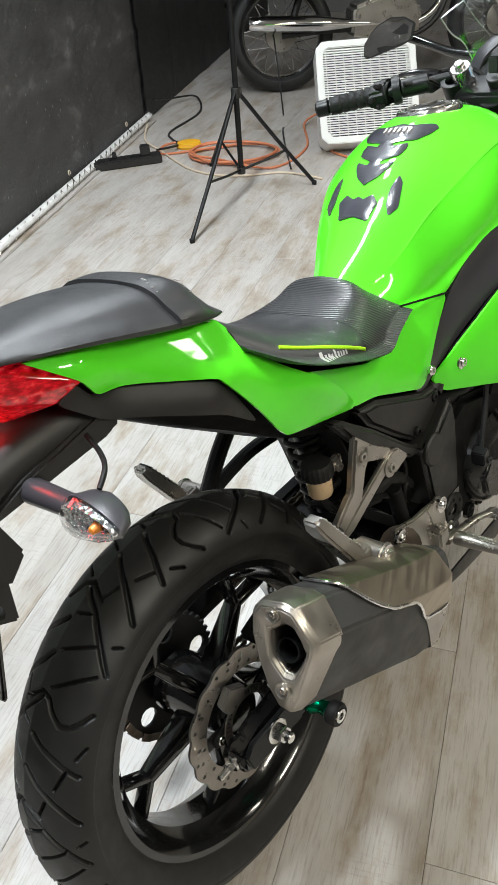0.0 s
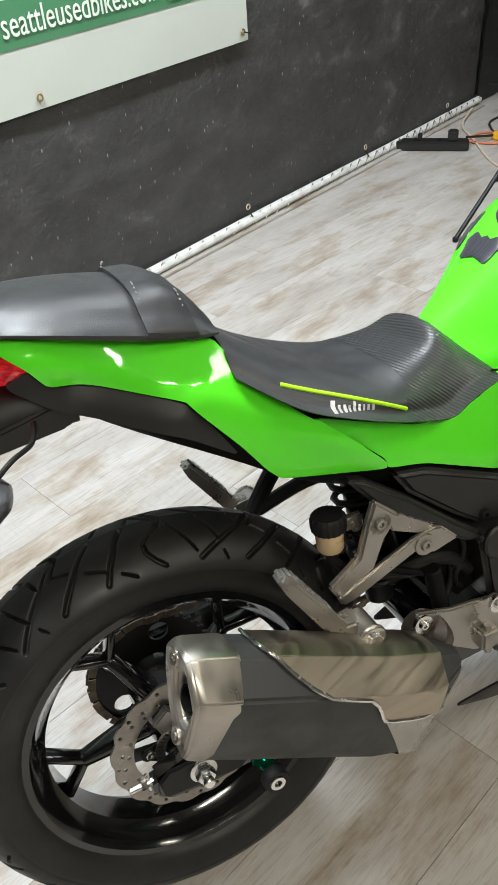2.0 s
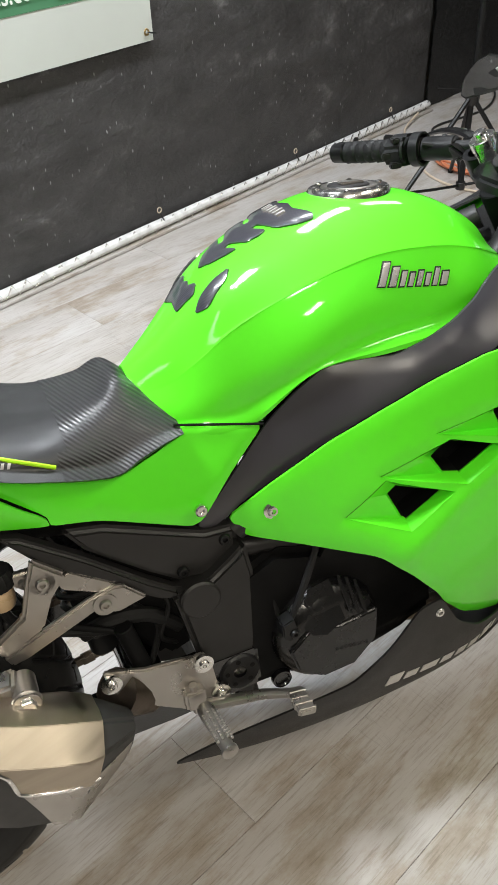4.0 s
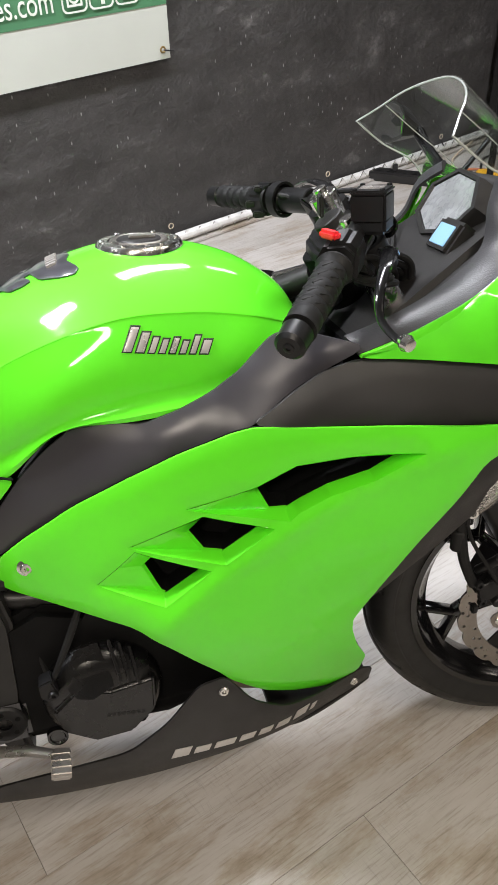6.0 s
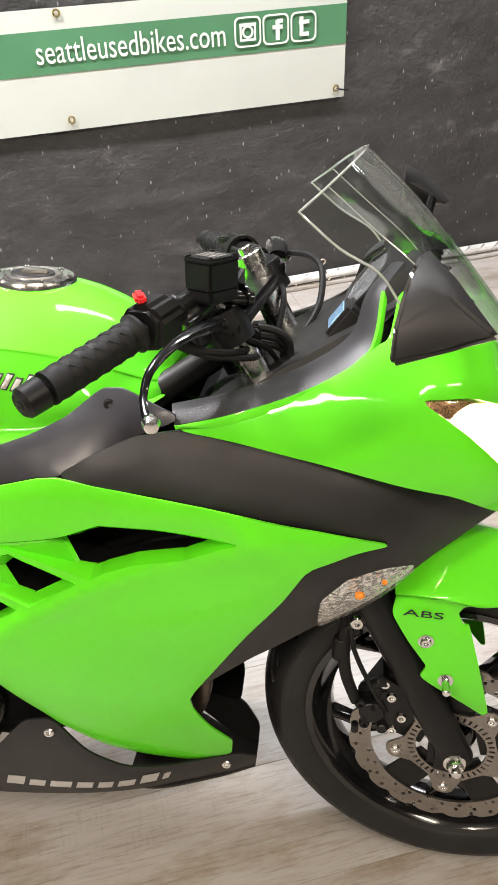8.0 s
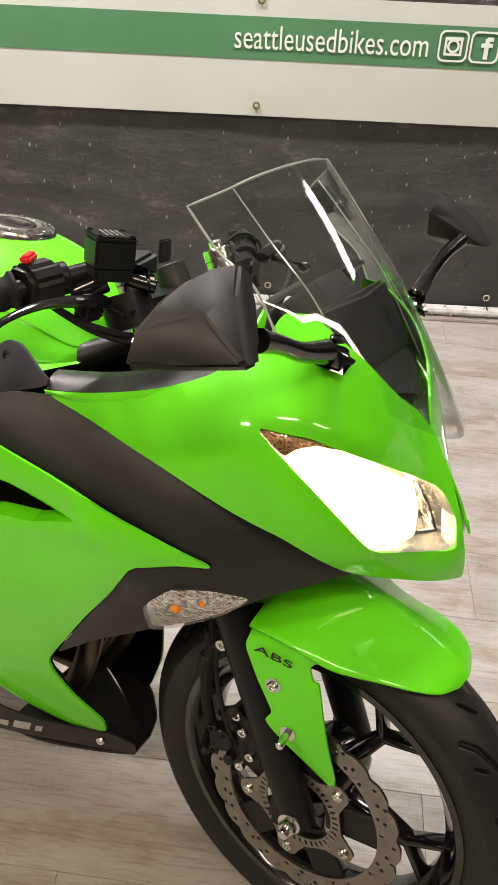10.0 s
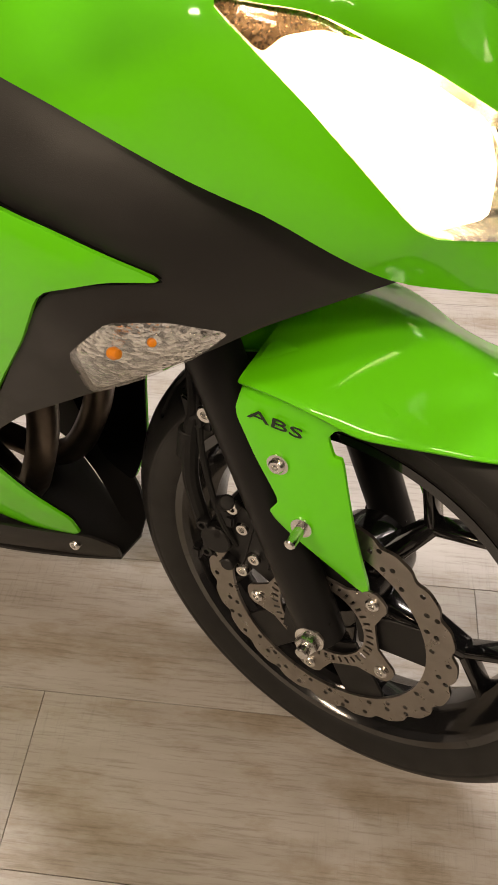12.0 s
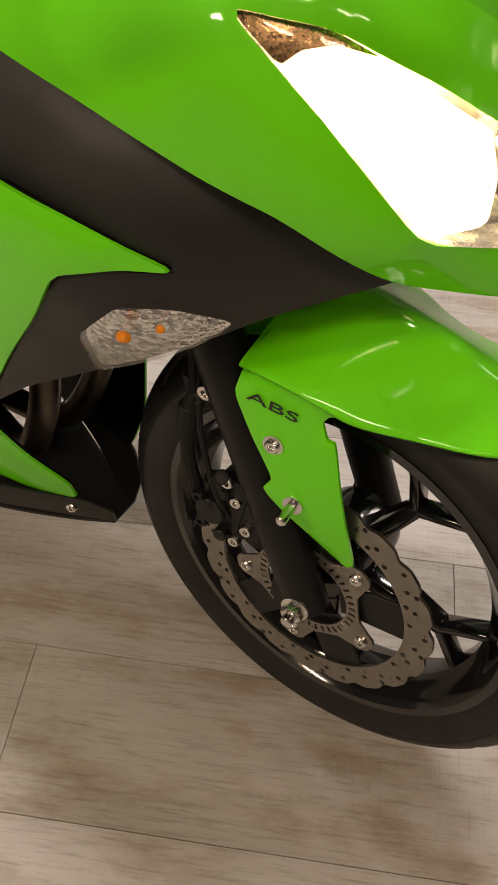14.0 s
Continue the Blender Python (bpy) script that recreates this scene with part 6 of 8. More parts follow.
# nose, lamps and screen
HEADL = [(0.89, 0.878), (0.95, 0.875), (1.027, 0.846), (1.137, 0.793), (1.162, 0.756), (1.163, 0.723), (1.035, 0.75), (0.95, 0.828)]
nose_line = [(.695, .832), (.70, .826), (.747, .817), (.813, .80), (.881, .777), (.936, .762), (1.037, .708), (1.102, .695), (1.190, .676), (1.186, .70), (1.172, .742), (1.160, .785), (1.132, .845), (1.10, .875), (1.06, .90), (1.01, .94), (.955, .975), (.926, .972), (.897, .929), (.876, .919), (.853, .901), (.805, .872), (.752, .85)]
nose_h = spline_surface(NOSE_CTRL, *NOSE)
part("upper_cowl", panel(nose_line, nose_h, NOSE, [HEADL], 0.004, 0.011, 0.003, lift=creased([(0.862, 0.922), (0.910, 0.898), (0.960, 0.884), (1.03, 0.860)], 0.004, 0.03)), GREEN, bike, "glossy lime green upper cowl")
far_line = [(a, b + 0.06 if a > 1.0 and b < 0.72 else b) for a, b in nose_line]
part("upper_cowl", mirrored(panel(far_line, nose_h, NOSE, [HEADL], 0.004, 0.013, 0.003)), GREEN, bike, "glossy lime green upper cowl")


def nose_pt(a, b, off=0.0):
    return NOSE[1] * a + NOSE[2] * b + NOSE[0] * (float(nose_h(np.array([(a, b)]))[0]) + off)


def headlamp():
    c = np.mean(HEADL, 0)
    shrink = [tuple(c + (np.array(p) - c) * 0.998) for p in HEADL]
    lens = panel(shrink, nose_h, NOSE, (), 0.002, 0.014, 0.002, lift=lambda q: -0.003 + 0 * q[:, 0])
    k = len(HEADL)
    rings = []
    for s, depth in ((1.0, -0.005), (0.9, -0.026), (0.6, -0.052), (0.2, -0.060)):
        rings.append([nose_pt(*(c + (np.array(p) - c) * s), depth) for p in HEADL])
    bowl = ringed(rings)
    return lens, bowl


lens_bm, bowl_bm = headlamp()
hc = np.mean(HEADL, 0)
for flip in (False, True):
    f = (lambda b: mirrored(b)) if flip else (lambda b: b.copy())
    lamp_part = part("headlamp", f(bowl_bm), HEAD_DIM, bike, "lit headlamp with a clear lens")
    glow = [(0.924, 0.852), (0.936, 0.862), (0.958, 0.865), (1.03, 0.838), (1.090, 0.808), (1.100, 0.780), (1.096, 0.749), (1.037, 0.7525), (0.9515, 0.8295)]
    lit = panel(glow, nose_h, NOSE, (), 0.002, 0.02, 0.001, lift=lambda q: -0.009 + 0 * q[:, 0])
    ribs_at = [[(1.104, 0.800, -0.02), (1.122, 0.772, -0.016), (1.132, 0.748, -0.014)], [(1.132, 0.748, -0.014), (1.10, 0.748, -0.02), (1.05, 0.757, -0.02)], [(1.10, 0.772, -0.03), (1.118, 0.760, -0.026), (1.132, 0.748, -0.014)]]
    for line in ribs_at:
        part("reflector_rib", f(sweep([nose_pt(*p) for p in line], 0.0032, 6, 4)), CHROME, lamp_part)
    part("lamp_tip", f(panel([(0.893, 0.8765), (0.950, 0.8735), (0.985, 0.860), (0.955, 0.866), (0.934, 0.862), (0.922, 0.853)], nose_h, NOSE, (), 0.002, 0.01, 0.001, lift=lambda q: -0.007 + 0 * q[:, 0])), LAMP_HOUSING, lamp_part, "copper-tinted dark tip of the lamp housing")
    part("lamp_glow", f(lit), HEAD_GLOW, lamp_part, "burning headlamp reflector")
    pane = part("lens", f(lens_bm), LENS_CLEAR, lamp_part)
    pane.visible_shadow = False

for s in (1, -1):
    bulb = bpy.data.lights.new("headlamp_bulb", "POINT")
    bulb.energy, bulb.color, bulb.shadow_soft_size = 0.4, (1.0, 0.80, 0.52), 0.012
    q = nose_pt(hc[0] + 0.012, hc[1] - 0.004, -0.014)
    new("headlamp_bulb", bulb).matrix_world = BIKE @ Matrix.Translation((q[0], s * q[1], q[2]))

tail_glow = bpy.data.lights.new("tail_lamp_bulb", "POINT")
tail_glow.energy, tail_glow.color, tail_glow.shadow_soft_size = 0.45, (1.0, 0.03, 0.03), 0.02
new("tail_lamp_bulb", tail_glow).matrix_world = BIKE @ Matrix.Translation((-0.165, 0, 0.862))

SIGNAL = [(1.207, 0.625), (1.24, 0.661), (1.281, 0.668), (1.319, 0.659), (1.298, 0.637), (1.261, 0.61), (1.204, 0.571)]


def turn_signal():
    body = panel(SIGNAL, BAND_CTRL, SIDE, (), 0.01, 0.01, 0.003, lift=lambda q: 0.0 * q[:, 0] - 0.001)
    lens = panel(SIGNAL, BAND_CTRL, SIDE, (), 0.003, 0.01, 0.004, lift=lambda q: 0.008 + 0.0 * q[:, 0])
    return body, lens


sig_body, sig_lens = turn_signal()
for flip in (False, True):
    f = (lambda b: mirrored(b)) if flip else (lambda b: b.copy())
    ob = part("front_signal", f(sig_body), FACETED, bike, "clear front turn signal with amber bulb")
    part("signal_lens", f(sig_lens), LENS_CLEAR, ob).visible_shadow = False
    part("bulb", f(lathe([(0, 0.007), (0.0036, 0.005), (0.005, 0), (0.004, -0.004), (0, -0.005)], 16, along((1.252, -0.228, 0.644), (1.30, -0.24, 0.66)))), AMBER, ob)
    part("bulb", f(lathe([(0, 0.004), (0.003, 0.003), (0.0035, 0), (0, -0.003)], 12, along((1.279, -0.221, 0.659), (1.30, -0.24, 0.67)))), AMBER, ob)

surround_out = [(1.038, -.199, .834), (1.103, -.193, .848), (1.185, -.188, .878), (1.249, -.172, .915), (1.264, -.133, .975), (1.285, -.10, 1.0)]
surround_in = [(1.03, -.168, .848), (1.10, -.155, .862), (1.175, -.140, .888), (1.228, -.125, .922), (1.245, -.105, .965), (1.27, -.075, .99)]
both("cockpit_trim", strip(surround_out, surround_in, 0.004, 8, 4, 0.004), DIMPLED, bike, "black textured cockpit surround")
both("cowl_lip", strip([np.array(p) + (0.002, -0.004, -0.022 * min(1.0, 0.05 + 0.55 * i)) for i, p in enumerate(surround_out[:5])], [np.array(p) + (0, -0.002, 0) for p in surround_out[:5]], 0.004, 8, 3, 0.002), GREEN, bike)
part("cockpit_floor", hull([(1.05, -.15, .82), (1.20, -.14, .84), (1.38, -.11, .90), (1.42, 0, .88), (1.30, -.12, .78), (1.05, .15, .82), (1.20, .14, .84), (1.38, .11, .90), (1.30, .12, .78), (1.30, -.10, .96), (1.30, .10, .96)], 0.01), BLACK_PLASTIC, bike)

WS = [((1.462, .842), (1.308, .150, .930)), ((1.425, .895), (1.283, .153, .961)), ((1.36, .975), (1.256, .156, .998)), ((1.29, 1.052), (1.213, .159, 1.024)), ((1.232, 1.107), (1.170, .156, 1.060))]


def screen():
    us = np.linspace(-1, 1, 25)
    rows = []
    for (cx, cz), (ex, ey, ez) in smooth_rows(WS):
        row = []
        for u in us:
            k = abs(u) ** 1.8
            bub = 0.012 * (1 / (1 + math.exp((abs(u) - 0.70) * 26)))
            row.append((cx + (ex - cx) * k + bub * 0.7, ey * u * (1 + 0.06 * (1 - u * u)), cz + (ez - cz) * k + bub * 0.7))
        rows.append(row)
    g = np.array(rows)
    a, b = g.shape[:2]
    nor = np.cross(np.gradient(g, axis=1), np.gradient(g, axis=0))
    nor /= np.linalg.norm(nor, axis=2)[..., None]
    v = np.concatenate([g.reshape(-1, 3), (g + nor * 0.003).reshape(-1, 3)])
    m = a * b
    q = [(i * b + j, i * b + j + 1, (i + 1) * b + j + 1, (i + 1) * b + j) for i in range(a - 1) for j in range(b - 1)]
    fs = q + [tuple(m + i for i in f[::-1]) for f in q]
    for i in range(a - 1):
        for j in (0, b - 1):
            fs.append((i * b + j, (i + 1) * b + j, m + (i + 1) * b + j, m + i * b + j))
    for j in range(b - 1):
        for i in (0, a - 1):
            fs.append((i * b + j, i * b + j + 1, m + i * b + j + 1, m + i * b + j))
    bm = raw(v.tolist(), fs)
    bmesh.ops.recalc_face_normals(bm, faces=bm.faces[:])
    return bm


def smooth_rows(ws):
    flat = smooth_line([(*c, *e) for c, e in ws], 5)
    return [((r[0], r[1]), (r[2], r[3], r[4])) for r in flat]


shield = part("windscreen", screen(), SCREEN_CLEAR, bike, "clear double-bubble windscreen", 60)
shield.visible_shadow = False
ws_rows = smooth_rows(WS)


def screen_pt(row, u):
    (cx, cz), (ex, ey, ez) = row
    k = abs(u) ** 1.8
    bub = 0.012 * (1 / (1 + math.exp((abs(u) - 0.70) * 26)))
    return (cx + (ex - cx) * k + bub * 0.7, ey * u * (1 + 0.06 * (1 - u * u)), cz + (ez - cz) * k + bub * 0.7)


border = [screen_pt(r, -1) for r in ws_rows] + [screen_pt(ws_rows[-1], u) for u in np.linspace(-0.95, 0.95, 21)] + [screen_pt(r, 1) for r in ws_rows[::-1]]
part("screen_edge", sweep(border, 0.0015, 8, 1), EDGE_CLEAR, shield, "pale polished edge of the screen").visible_shadow = False
for u in (-0.70, 0.70):
    part("screen_ridge", sweep([screen_pt(r, u * (1 + 0.06 * i / len(ws_rows))) for i, r in enumerate(ws_rows[1:])], 0.0009, 6, 1), EDGE_CLEAR, shield).visible_shadow = False

# instruments
dash = part("dashboard", hull([(1.225, -.11, .885), (1.305, -.115, .975), (1.325, 0, .985), (1.22, 0, .885), (1.225, .13, .885), (1.300, .165, .955), (1.315, .10, .985), (1.37, -.09, .915), (1.37, .09, .915)], 0.012), BLACK_PLASTIC, bike, "black instrument pod")
DASH = Matrix.Translation((1.256, 0, .938)) @ Matrix.Rotation(radians(-52), 4, "Y")
part("tachometer", lathe([(0, 0.016), (0.046, 0.016), (0.047, 0.020), (0.053, 0.020), (0.055, 0.014), (0.055, -0.02)], 7, DASH @ Matrix.Translation((0.008, 0.010, 0)) @ Matrix.Diagonal((1, 1.45, 1, 1)) @ Matrix.Rotation(0.3, 4, "Z")), BLACK_PLASTIC, dash)
part("dial_face", lathe([(0, 0.0175), (0.045, 0.0175), (0.045, 0.0165)], 7, DASH @ Matrix.Translation((0.008, 0.010, 0)) @ Matrix.Diagonal((1, 1.45, 1, 1)) @ Matrix.Rotation(0.3, 4, "Z")), surface("dial_grey", (0.25, 0.26, 0.27), 0.3, vary=0.3, scale=30, bump=0, coat=1.0), dash)
part("display_frame", box(0.050, 0.062, 0.03, DASH @ Matrix.Translation((-0.036, -0.050, 0.012)), 0.005), BLACK_PLASTIC, dash)
part("display", box(0.030, 0.042, 0.002, DASH @ Matrix.Translation((-0.036, -0.050, 0.0275)), 0.0008, 1), LCD_GLOW, dash, "pale blue liquid crystal display")


def mirror(s, lift=0.0, yaw=0.0, reach=0.0):
    pivot = Vector((1.334, s * -0.255, 0.98))
    swing = Matrix.Translation(pivot) @ Matrix.Rotation(radians(yaw), 4, "Z") @ Matrix.Translation(-pivot)

    def f(p):
        k = min(max((-p[1] - 0.19) / 0.10, 0.0), 1.0)
        q = Vector((p[0], s * (p[1] - reach * k), p[2] + lift * k))
        return tuple(swing @ q) if p[1] < -0.252 else tuple(q)

    ring = [(-.385, .970), (-.378, .998), (-.355, 1.020), (-.335, 1.034), (-.300, 1.045), (-.272, 1.046), (-.253, 1.034), (-.262, .998), (-.285, .982), (-.325, .974), (-.37, .964)]
    face = lambda y2: 1.257 + 0.30 * (y2 + .387)
    rim = [(face(a), a, b) for a, b in ring]
    back = [(1.350, -.352, .985), (1.348, -.325, .983), (1.322, -.285, .997), (1.315, -.283, 1.02), (1.312, -.312, 1.030), (1.305, -.355, 1.020), (1.300, -.37, .985)]
    ob = part("mirror", hull([f(p) for p in rim + back], 0.0035, 2), BLACK_PLASTIC, bike, "black angular rear-view mirror")
    cy, cz = np.mean(ring, 0)
    pane = [(face(a) - 0.0012, a, b) for a, b in [(cy + (a - cy) * 0.92, cz + (b - cz) * 0.90) for a, b in ring]]
    k = len(pane)
    bm = raw([f(p) for p in pane] + [f((p[0] + 0.003, p[1], p[2])) for p in pane], [tuple(range(k)), tuple(range(k, 2 * k))[::-1]] + [(i, (i + 1) % k, k + (i + 1) % k, k + i) for i in range(k)])
    bmesh.ops.recalc_face_normals(bm, faces=bm.faces[:])
    part("mirror_pane", bm, MIRROR_GLASS, ob, "silver mirror glass")
    stalk = part("mirror_stalk", join(sweep([f((1.328, -.29, .990)), f((1.334, -.255, .980)), f((1.340, -.215, .966)), f((1.345, -.165, .956))], [0.011, 0.009, 0.010, 0.013], 12, 5), hull([f(p) for p in ((1.315, -.175, .940), (1.375, -.165, .932), (1.375, -.120, .944), (1.318, -.125, .956), (1.33, -.155, .968), (1.36, -.145, .964))], 0.011, 3)), GLOSS_BLACK, ob, "glossy black mirror arm")
    part("stalk_bolt", bolt(f((1.350, -.150, .967)), (0, 0, 1), 0.008, 0.004), GLOSS_BLACK, stalk)


mirror(1)
mirror(-1, 0.026, -16, 0.05)

# forks, clamps and controls turn with the bars
def steered(bm):
    return moved(bm, STEER)


def straight(bm):
    """From the outer fittings' plane to the front end as it is with the bars straight."""
    return moved(bm, STEER.inverted() @ FLANK)


def leg(y, s0, s1, r0, r1=None):
    p = lambda s: FRONT + Vector((0.012, y, 0.005)) + RAKE * s
    return rod(p(s0), p(s1), r0, r1)


for y in (-0.088, 0.088):
    low = part("fork_leg", steered(join(leg(y, -0.012, 0.34, 0.0245, 0.0275), leg(y, 0.335, 0.40, 0.031, 0.029), hull([FRONT + Vector((x, y + w, z)) for x in (-0.026, 0.026) for w in (-0.020, 0.020) for z in (-0.022, 0.04)], 0.01))), SATIN_BLACK, bike, "satin black fork lower")
    part("fork_tube", steered(leg(y, 0.39, 0.74, 0.0200)), BRIGHT, low)
    part("fork_cap", steered(join(leg(y, 0.735, 0.752, 0.021), leg(y, 0.75, 0.762, 0.010))), BRIGHT, low)
clamp_at = FRONT + RAKE * 0.705
part("top_clamp", steered(hull([clamp_at + Vector(v) for v in ((0.035, -.135, 0), (0.035, .135, 0), (-0.005, .135, -0.01), (-0.045, .03, -0.02), (-0.045, -.03, -0.02), (-0.005, -.135, -0.01), (0.035, -.135, 0.024), (0.035, .135, 0.024), (-0.045, .03, 0.004), (-0.045, -.03, 0.004))], 0.006)), SATIN_BLACK, bike)
part("ignition_switch", steered(join(rod(clamp_at + Vector((0.0, 0, 0.005)), clamp_at + Vector((-0.02, 0, 0.035)), 0.021), box(0.006, 0.022, 0.03, Matrix.Translation(clamp_at + Vector((-0.028, 0, 0.052))), 0.002))), BLACK_PLASTIC, bike)
part("steering_stem", steered(rod(FRONT + RAKE * 0.45 + Vector((-0.03, 0, 0)), FRONT + RAKE * 0.70 + Vector((-0.03, 0, 0)), 0.03)), ENGINE_BLACK, bike)

for s in (1, -1):
    f = lambda p: Vector((p[0], s * p[1], p[2]))
    inn, end = f((1.108, -.118, .948)), f((.943, -.346, .924))
    if s > 0:
        inn, end = STEER.inverted() @ Vector((1.085, -.112, .982)), STEER.inverted() @ Vector((.924, -.321, .904))
    d = (end - inn).normalized()
    bar = part("handlebar", steered(join(rod(inn, end - d * 0.005, 0.011), lathe([(0.021, -0.02), (0.030, -0.02), (0.030, 0.02), (0.021, 0.02), (0.021, -0.02)], 24, along(f((1.098, -.108, .93)), f((1.098, -.108, .93)) + RAKE)), hull([inn + Vector(v) for v in ((0.02, 0.02 * s, -0.02), (0.02, 0.02 * s, 0.012), (-0.012, -0.02 * s, -0.018), (-0.012, -0.02 * s, 0.014), (-0.02, 0.01 * s, 0), (0.015, -0.02 * s, 0.0))], 0.004))), SATIN_BLACK, bike, "black clip-on handlebar")
    g0, g1 = end - d * 0.140, end - d * 0.022
    prof = [(0.0, 0), (0.021, 0), (0.022, 0.004), (0.018, 0.008)]
    for i in range(6):
        z = 0.012 + 0.0165 * i
        prof += [(0.0168, z), (0.0182, z + 0.002), (0.0186, z + 0.008), (0.0180, z + 0.0135)]
    prof += [(0.0175, 0.112), (0.0185, 0.115), (0.0185, 0.118), (0.0, 0.118)]
    part("grip", steered(lathe(prof, 28, along(g0, g1))), RUBBER, bar, "black ribbed rubber grip")
    knobs = [box(0.0014, 0.012, 0.002, along(g0, g1) @ Matrix.Rotation(a, 4, "Z") @ Matrix.Translation((0.0180, 0, 0.022 + 0.0165 * i)) @ Matrix.Rotation(0.7, 4, "X"), 0.0005, 1) for i in range(5) for a in np.linspace(0, 6.28, 8, False)]
    part("grip_ribs", steered(join(*knobs)), RUBBER, bar)
    part("bar_end", steered(join(rod(end - d * 0.02, end + d * 0.010, 0.0172, 0.0165, bevel=0.004), bolt(end + d * 0.0095, d, 0.006, 0.002))), SATIN_BLACK, bar)
    h0 = end - d * (0.178 if s > 0 else 0.150)
    house = join(hull([h0 + Vector(v) + d * e for e in (-0.002, 0.036) for v in ((0.026, 0, 0.012), (0.022, 0, -0.022), (-0.018, 0, -0.026), (-0.026, 0, 0.004), (-0.012, 0, 0.026), (0.012, 0, 0.026))], 0.005), rod(h0 - d * 0.004, h0 - d * 0.02, 0.018))
    if s < 0:
        house = join(house, rod(h0 - d * 0.022, h0 - d * 0.078, 0.019), lathe([(0.0235, -0.008), (0.0275, -0.008), (0.0275, 0.008), (0.0235, 0.008), (0.0235, -0.008)], 24, along(h0 - d * 0.012, h0 + d)))
    sw = part("switch_housing", steered(house), SATIN_BLACK, bar)
    if s > 0:
        part("kill_switch", steered(box(0.012, 0.028, 0.010, Matrix.Translation(h0 + d * 0.016 + Vector((-0.012, 0, 0.027))) @ Matrix.Rotation(0.5, 4, "Z"), 0.003)), RED_SWITCH, sw, "red kill switch")
    else:
        part("switch_buttons", steered(join(box(0.012, 0.016, 0.008, Matrix.Translation(h0 + d * 0.014 + Vector((-0.02, 0, 0.018))), 0.002), box(0.016, 0.010, 0.010, Matrix.Translation(h0 + d * 0.024 + Vector((-0.026, 0, -0.006))), 0.002), box(0.02, 0.012, 0.010, Matrix.Translation(h0 + d * 0.01 + Vector((-0.022, 0, -0.022))), 0.002))), BLACK_PLASTIC, sw)
    lev = [STEER.inverted() @ Vector(q) for q in ((1.086, -.165, .942), (1.078, -.195, .946), (1.056, -.236, .943), (1.035, -.272, .925), (1.029, -.290, .904), (1.035, -.312, .890), (1.043, -.324, .886))]
    lever = part("brake_lever" if s > 0 else "clutch_lever", steered(sweep([f(q) for q in lev], [0.012, 0.0115, 0.0078, 0.0056, 0.0046, 0.0045, 0.005], 10, 6, flat=0.6)), GLOSS_BLACK, bar, "glossy black control lever")
    part("lever_ball", steered(lathe([(0, -0.0095), (0.007, -0.007), (0.0095, 0), (0.007, 0.007), (0, 0.0095)], 18, along(f(lev[-1]), f(lev[-1]) + Vector((0.2, s * -0.5, -0.1))))), BRIGHT if s > 0 else GLOSS_BLACK, lever, "bare worn lever end")
    part("lever_perch", steered(hull([f((1.075, -.13, .935)), f((1.10, -.145, .93)), f((1.09, -.175, .925)), f((1.06, -.165, .935)), f((1.05, -.15, .955)), f((1.075, -.15, .955)), f((1.07, -.16, .918))], 0.004)), SATIN_BLACK, bar)

tank_m = Matrix.Translation((1.076, -.148, 1.010)) @ Matrix.Rotation(radians(-35), 4, "Z") @ Matrix.Diagonal((0.80, 0.74, 0.86, 1))
fluid = part("front_reservoir", moved(join(box(0.052, 0.062, 0.040, Matrix.Translation((0, 0, -0.02)), 0.004), box(0.050, 0.060, 0.02, Matrix.Translation((0, 0, -0.044)), 0.004)), tank_m), SATIN_BLACK, bike, "black square brake fluid reservoir")
part("reservoir_lid", moved(join(box(0.053, 0.063, 0.007, Matrix(), 0.0025), *[bolt((x, y2, 0.004), (0, 0, 1), 0.004, 0.002) for x in (-0.02, 0.02) for y2 in (-0.025, 0.025)]), tank_m), SATIN_BLACK, fluid)
part("warning_marks", moved(join(*[box(0.034, 0.0022, 0.0006, Matrix.Translation((0, 0.012 - 0.008 * i, 0.0043)), 0, 1) for i in range(4)]), tank_m), SILVER_PRINT, fluid)
part("brake_master", steered(join(rod((1.085, -.135, .968), (1.062, -.165, .95), 0.014), rod((1.10, -.12, .972), (1.13, -.10, .965), 0.009), bolt((1.12, -.105, .968), (0.7, 0.6, 0), 0.010, 0.008, True))), GLOSS_BLACK, bike)
hoses = [
    ([(1.06, -.16, .945), (1.09, -.15, .945), (1.12, -.12, .925), (1.14, -.08, .90), (1.15, -.05, .87)], 0.0035),
    ([(1.03, -.19, .95), (1.08, -.17, .925), (1.12, -.13, .91), (1.12, -.07, .895), (1.12, -.02, .86)], 0.0042),
    ([(1.04, -.19, .945), (1.09, -.16, .915), (1.13, -.12, .90), (1.13, -.06, .885)], 0.0040),
    ([(1.06, .17, .935), (1.12, .18, .95), (1.17, .13, .95), (1.18, .08, .91), (1.16, .03, .87)], 0.0045),
    ([(1.03, .19, .95), (1.09, .15, .94), (1.13, .08, .92), (1.13, .02, .87)], 0.0042)]
for pts, r in hoses:
    part("control_cable", steered(sweep(pts, r, 8, 6)), RUBBER, bike)
for i in range(3):
    # the bundle that runs forward from the bar and dips beside the fork
    part("control_cable", sweep([(1.055, -.105 + .004 * i, .925 - .010 * i), (1.098, -.095 + .004 * i, .922 - .011 * i), (1.140, -.082 + .006 * i, .913 - .011 * i), (1.158 - .004 * i, -.075 + .008 * i, .893 - .008 * i), (1.154 - .006 * i, -.07 + .008 * i, .855), (1.140, -.06, .815)], 0.0048, 8, 6), RUBBER, bike)
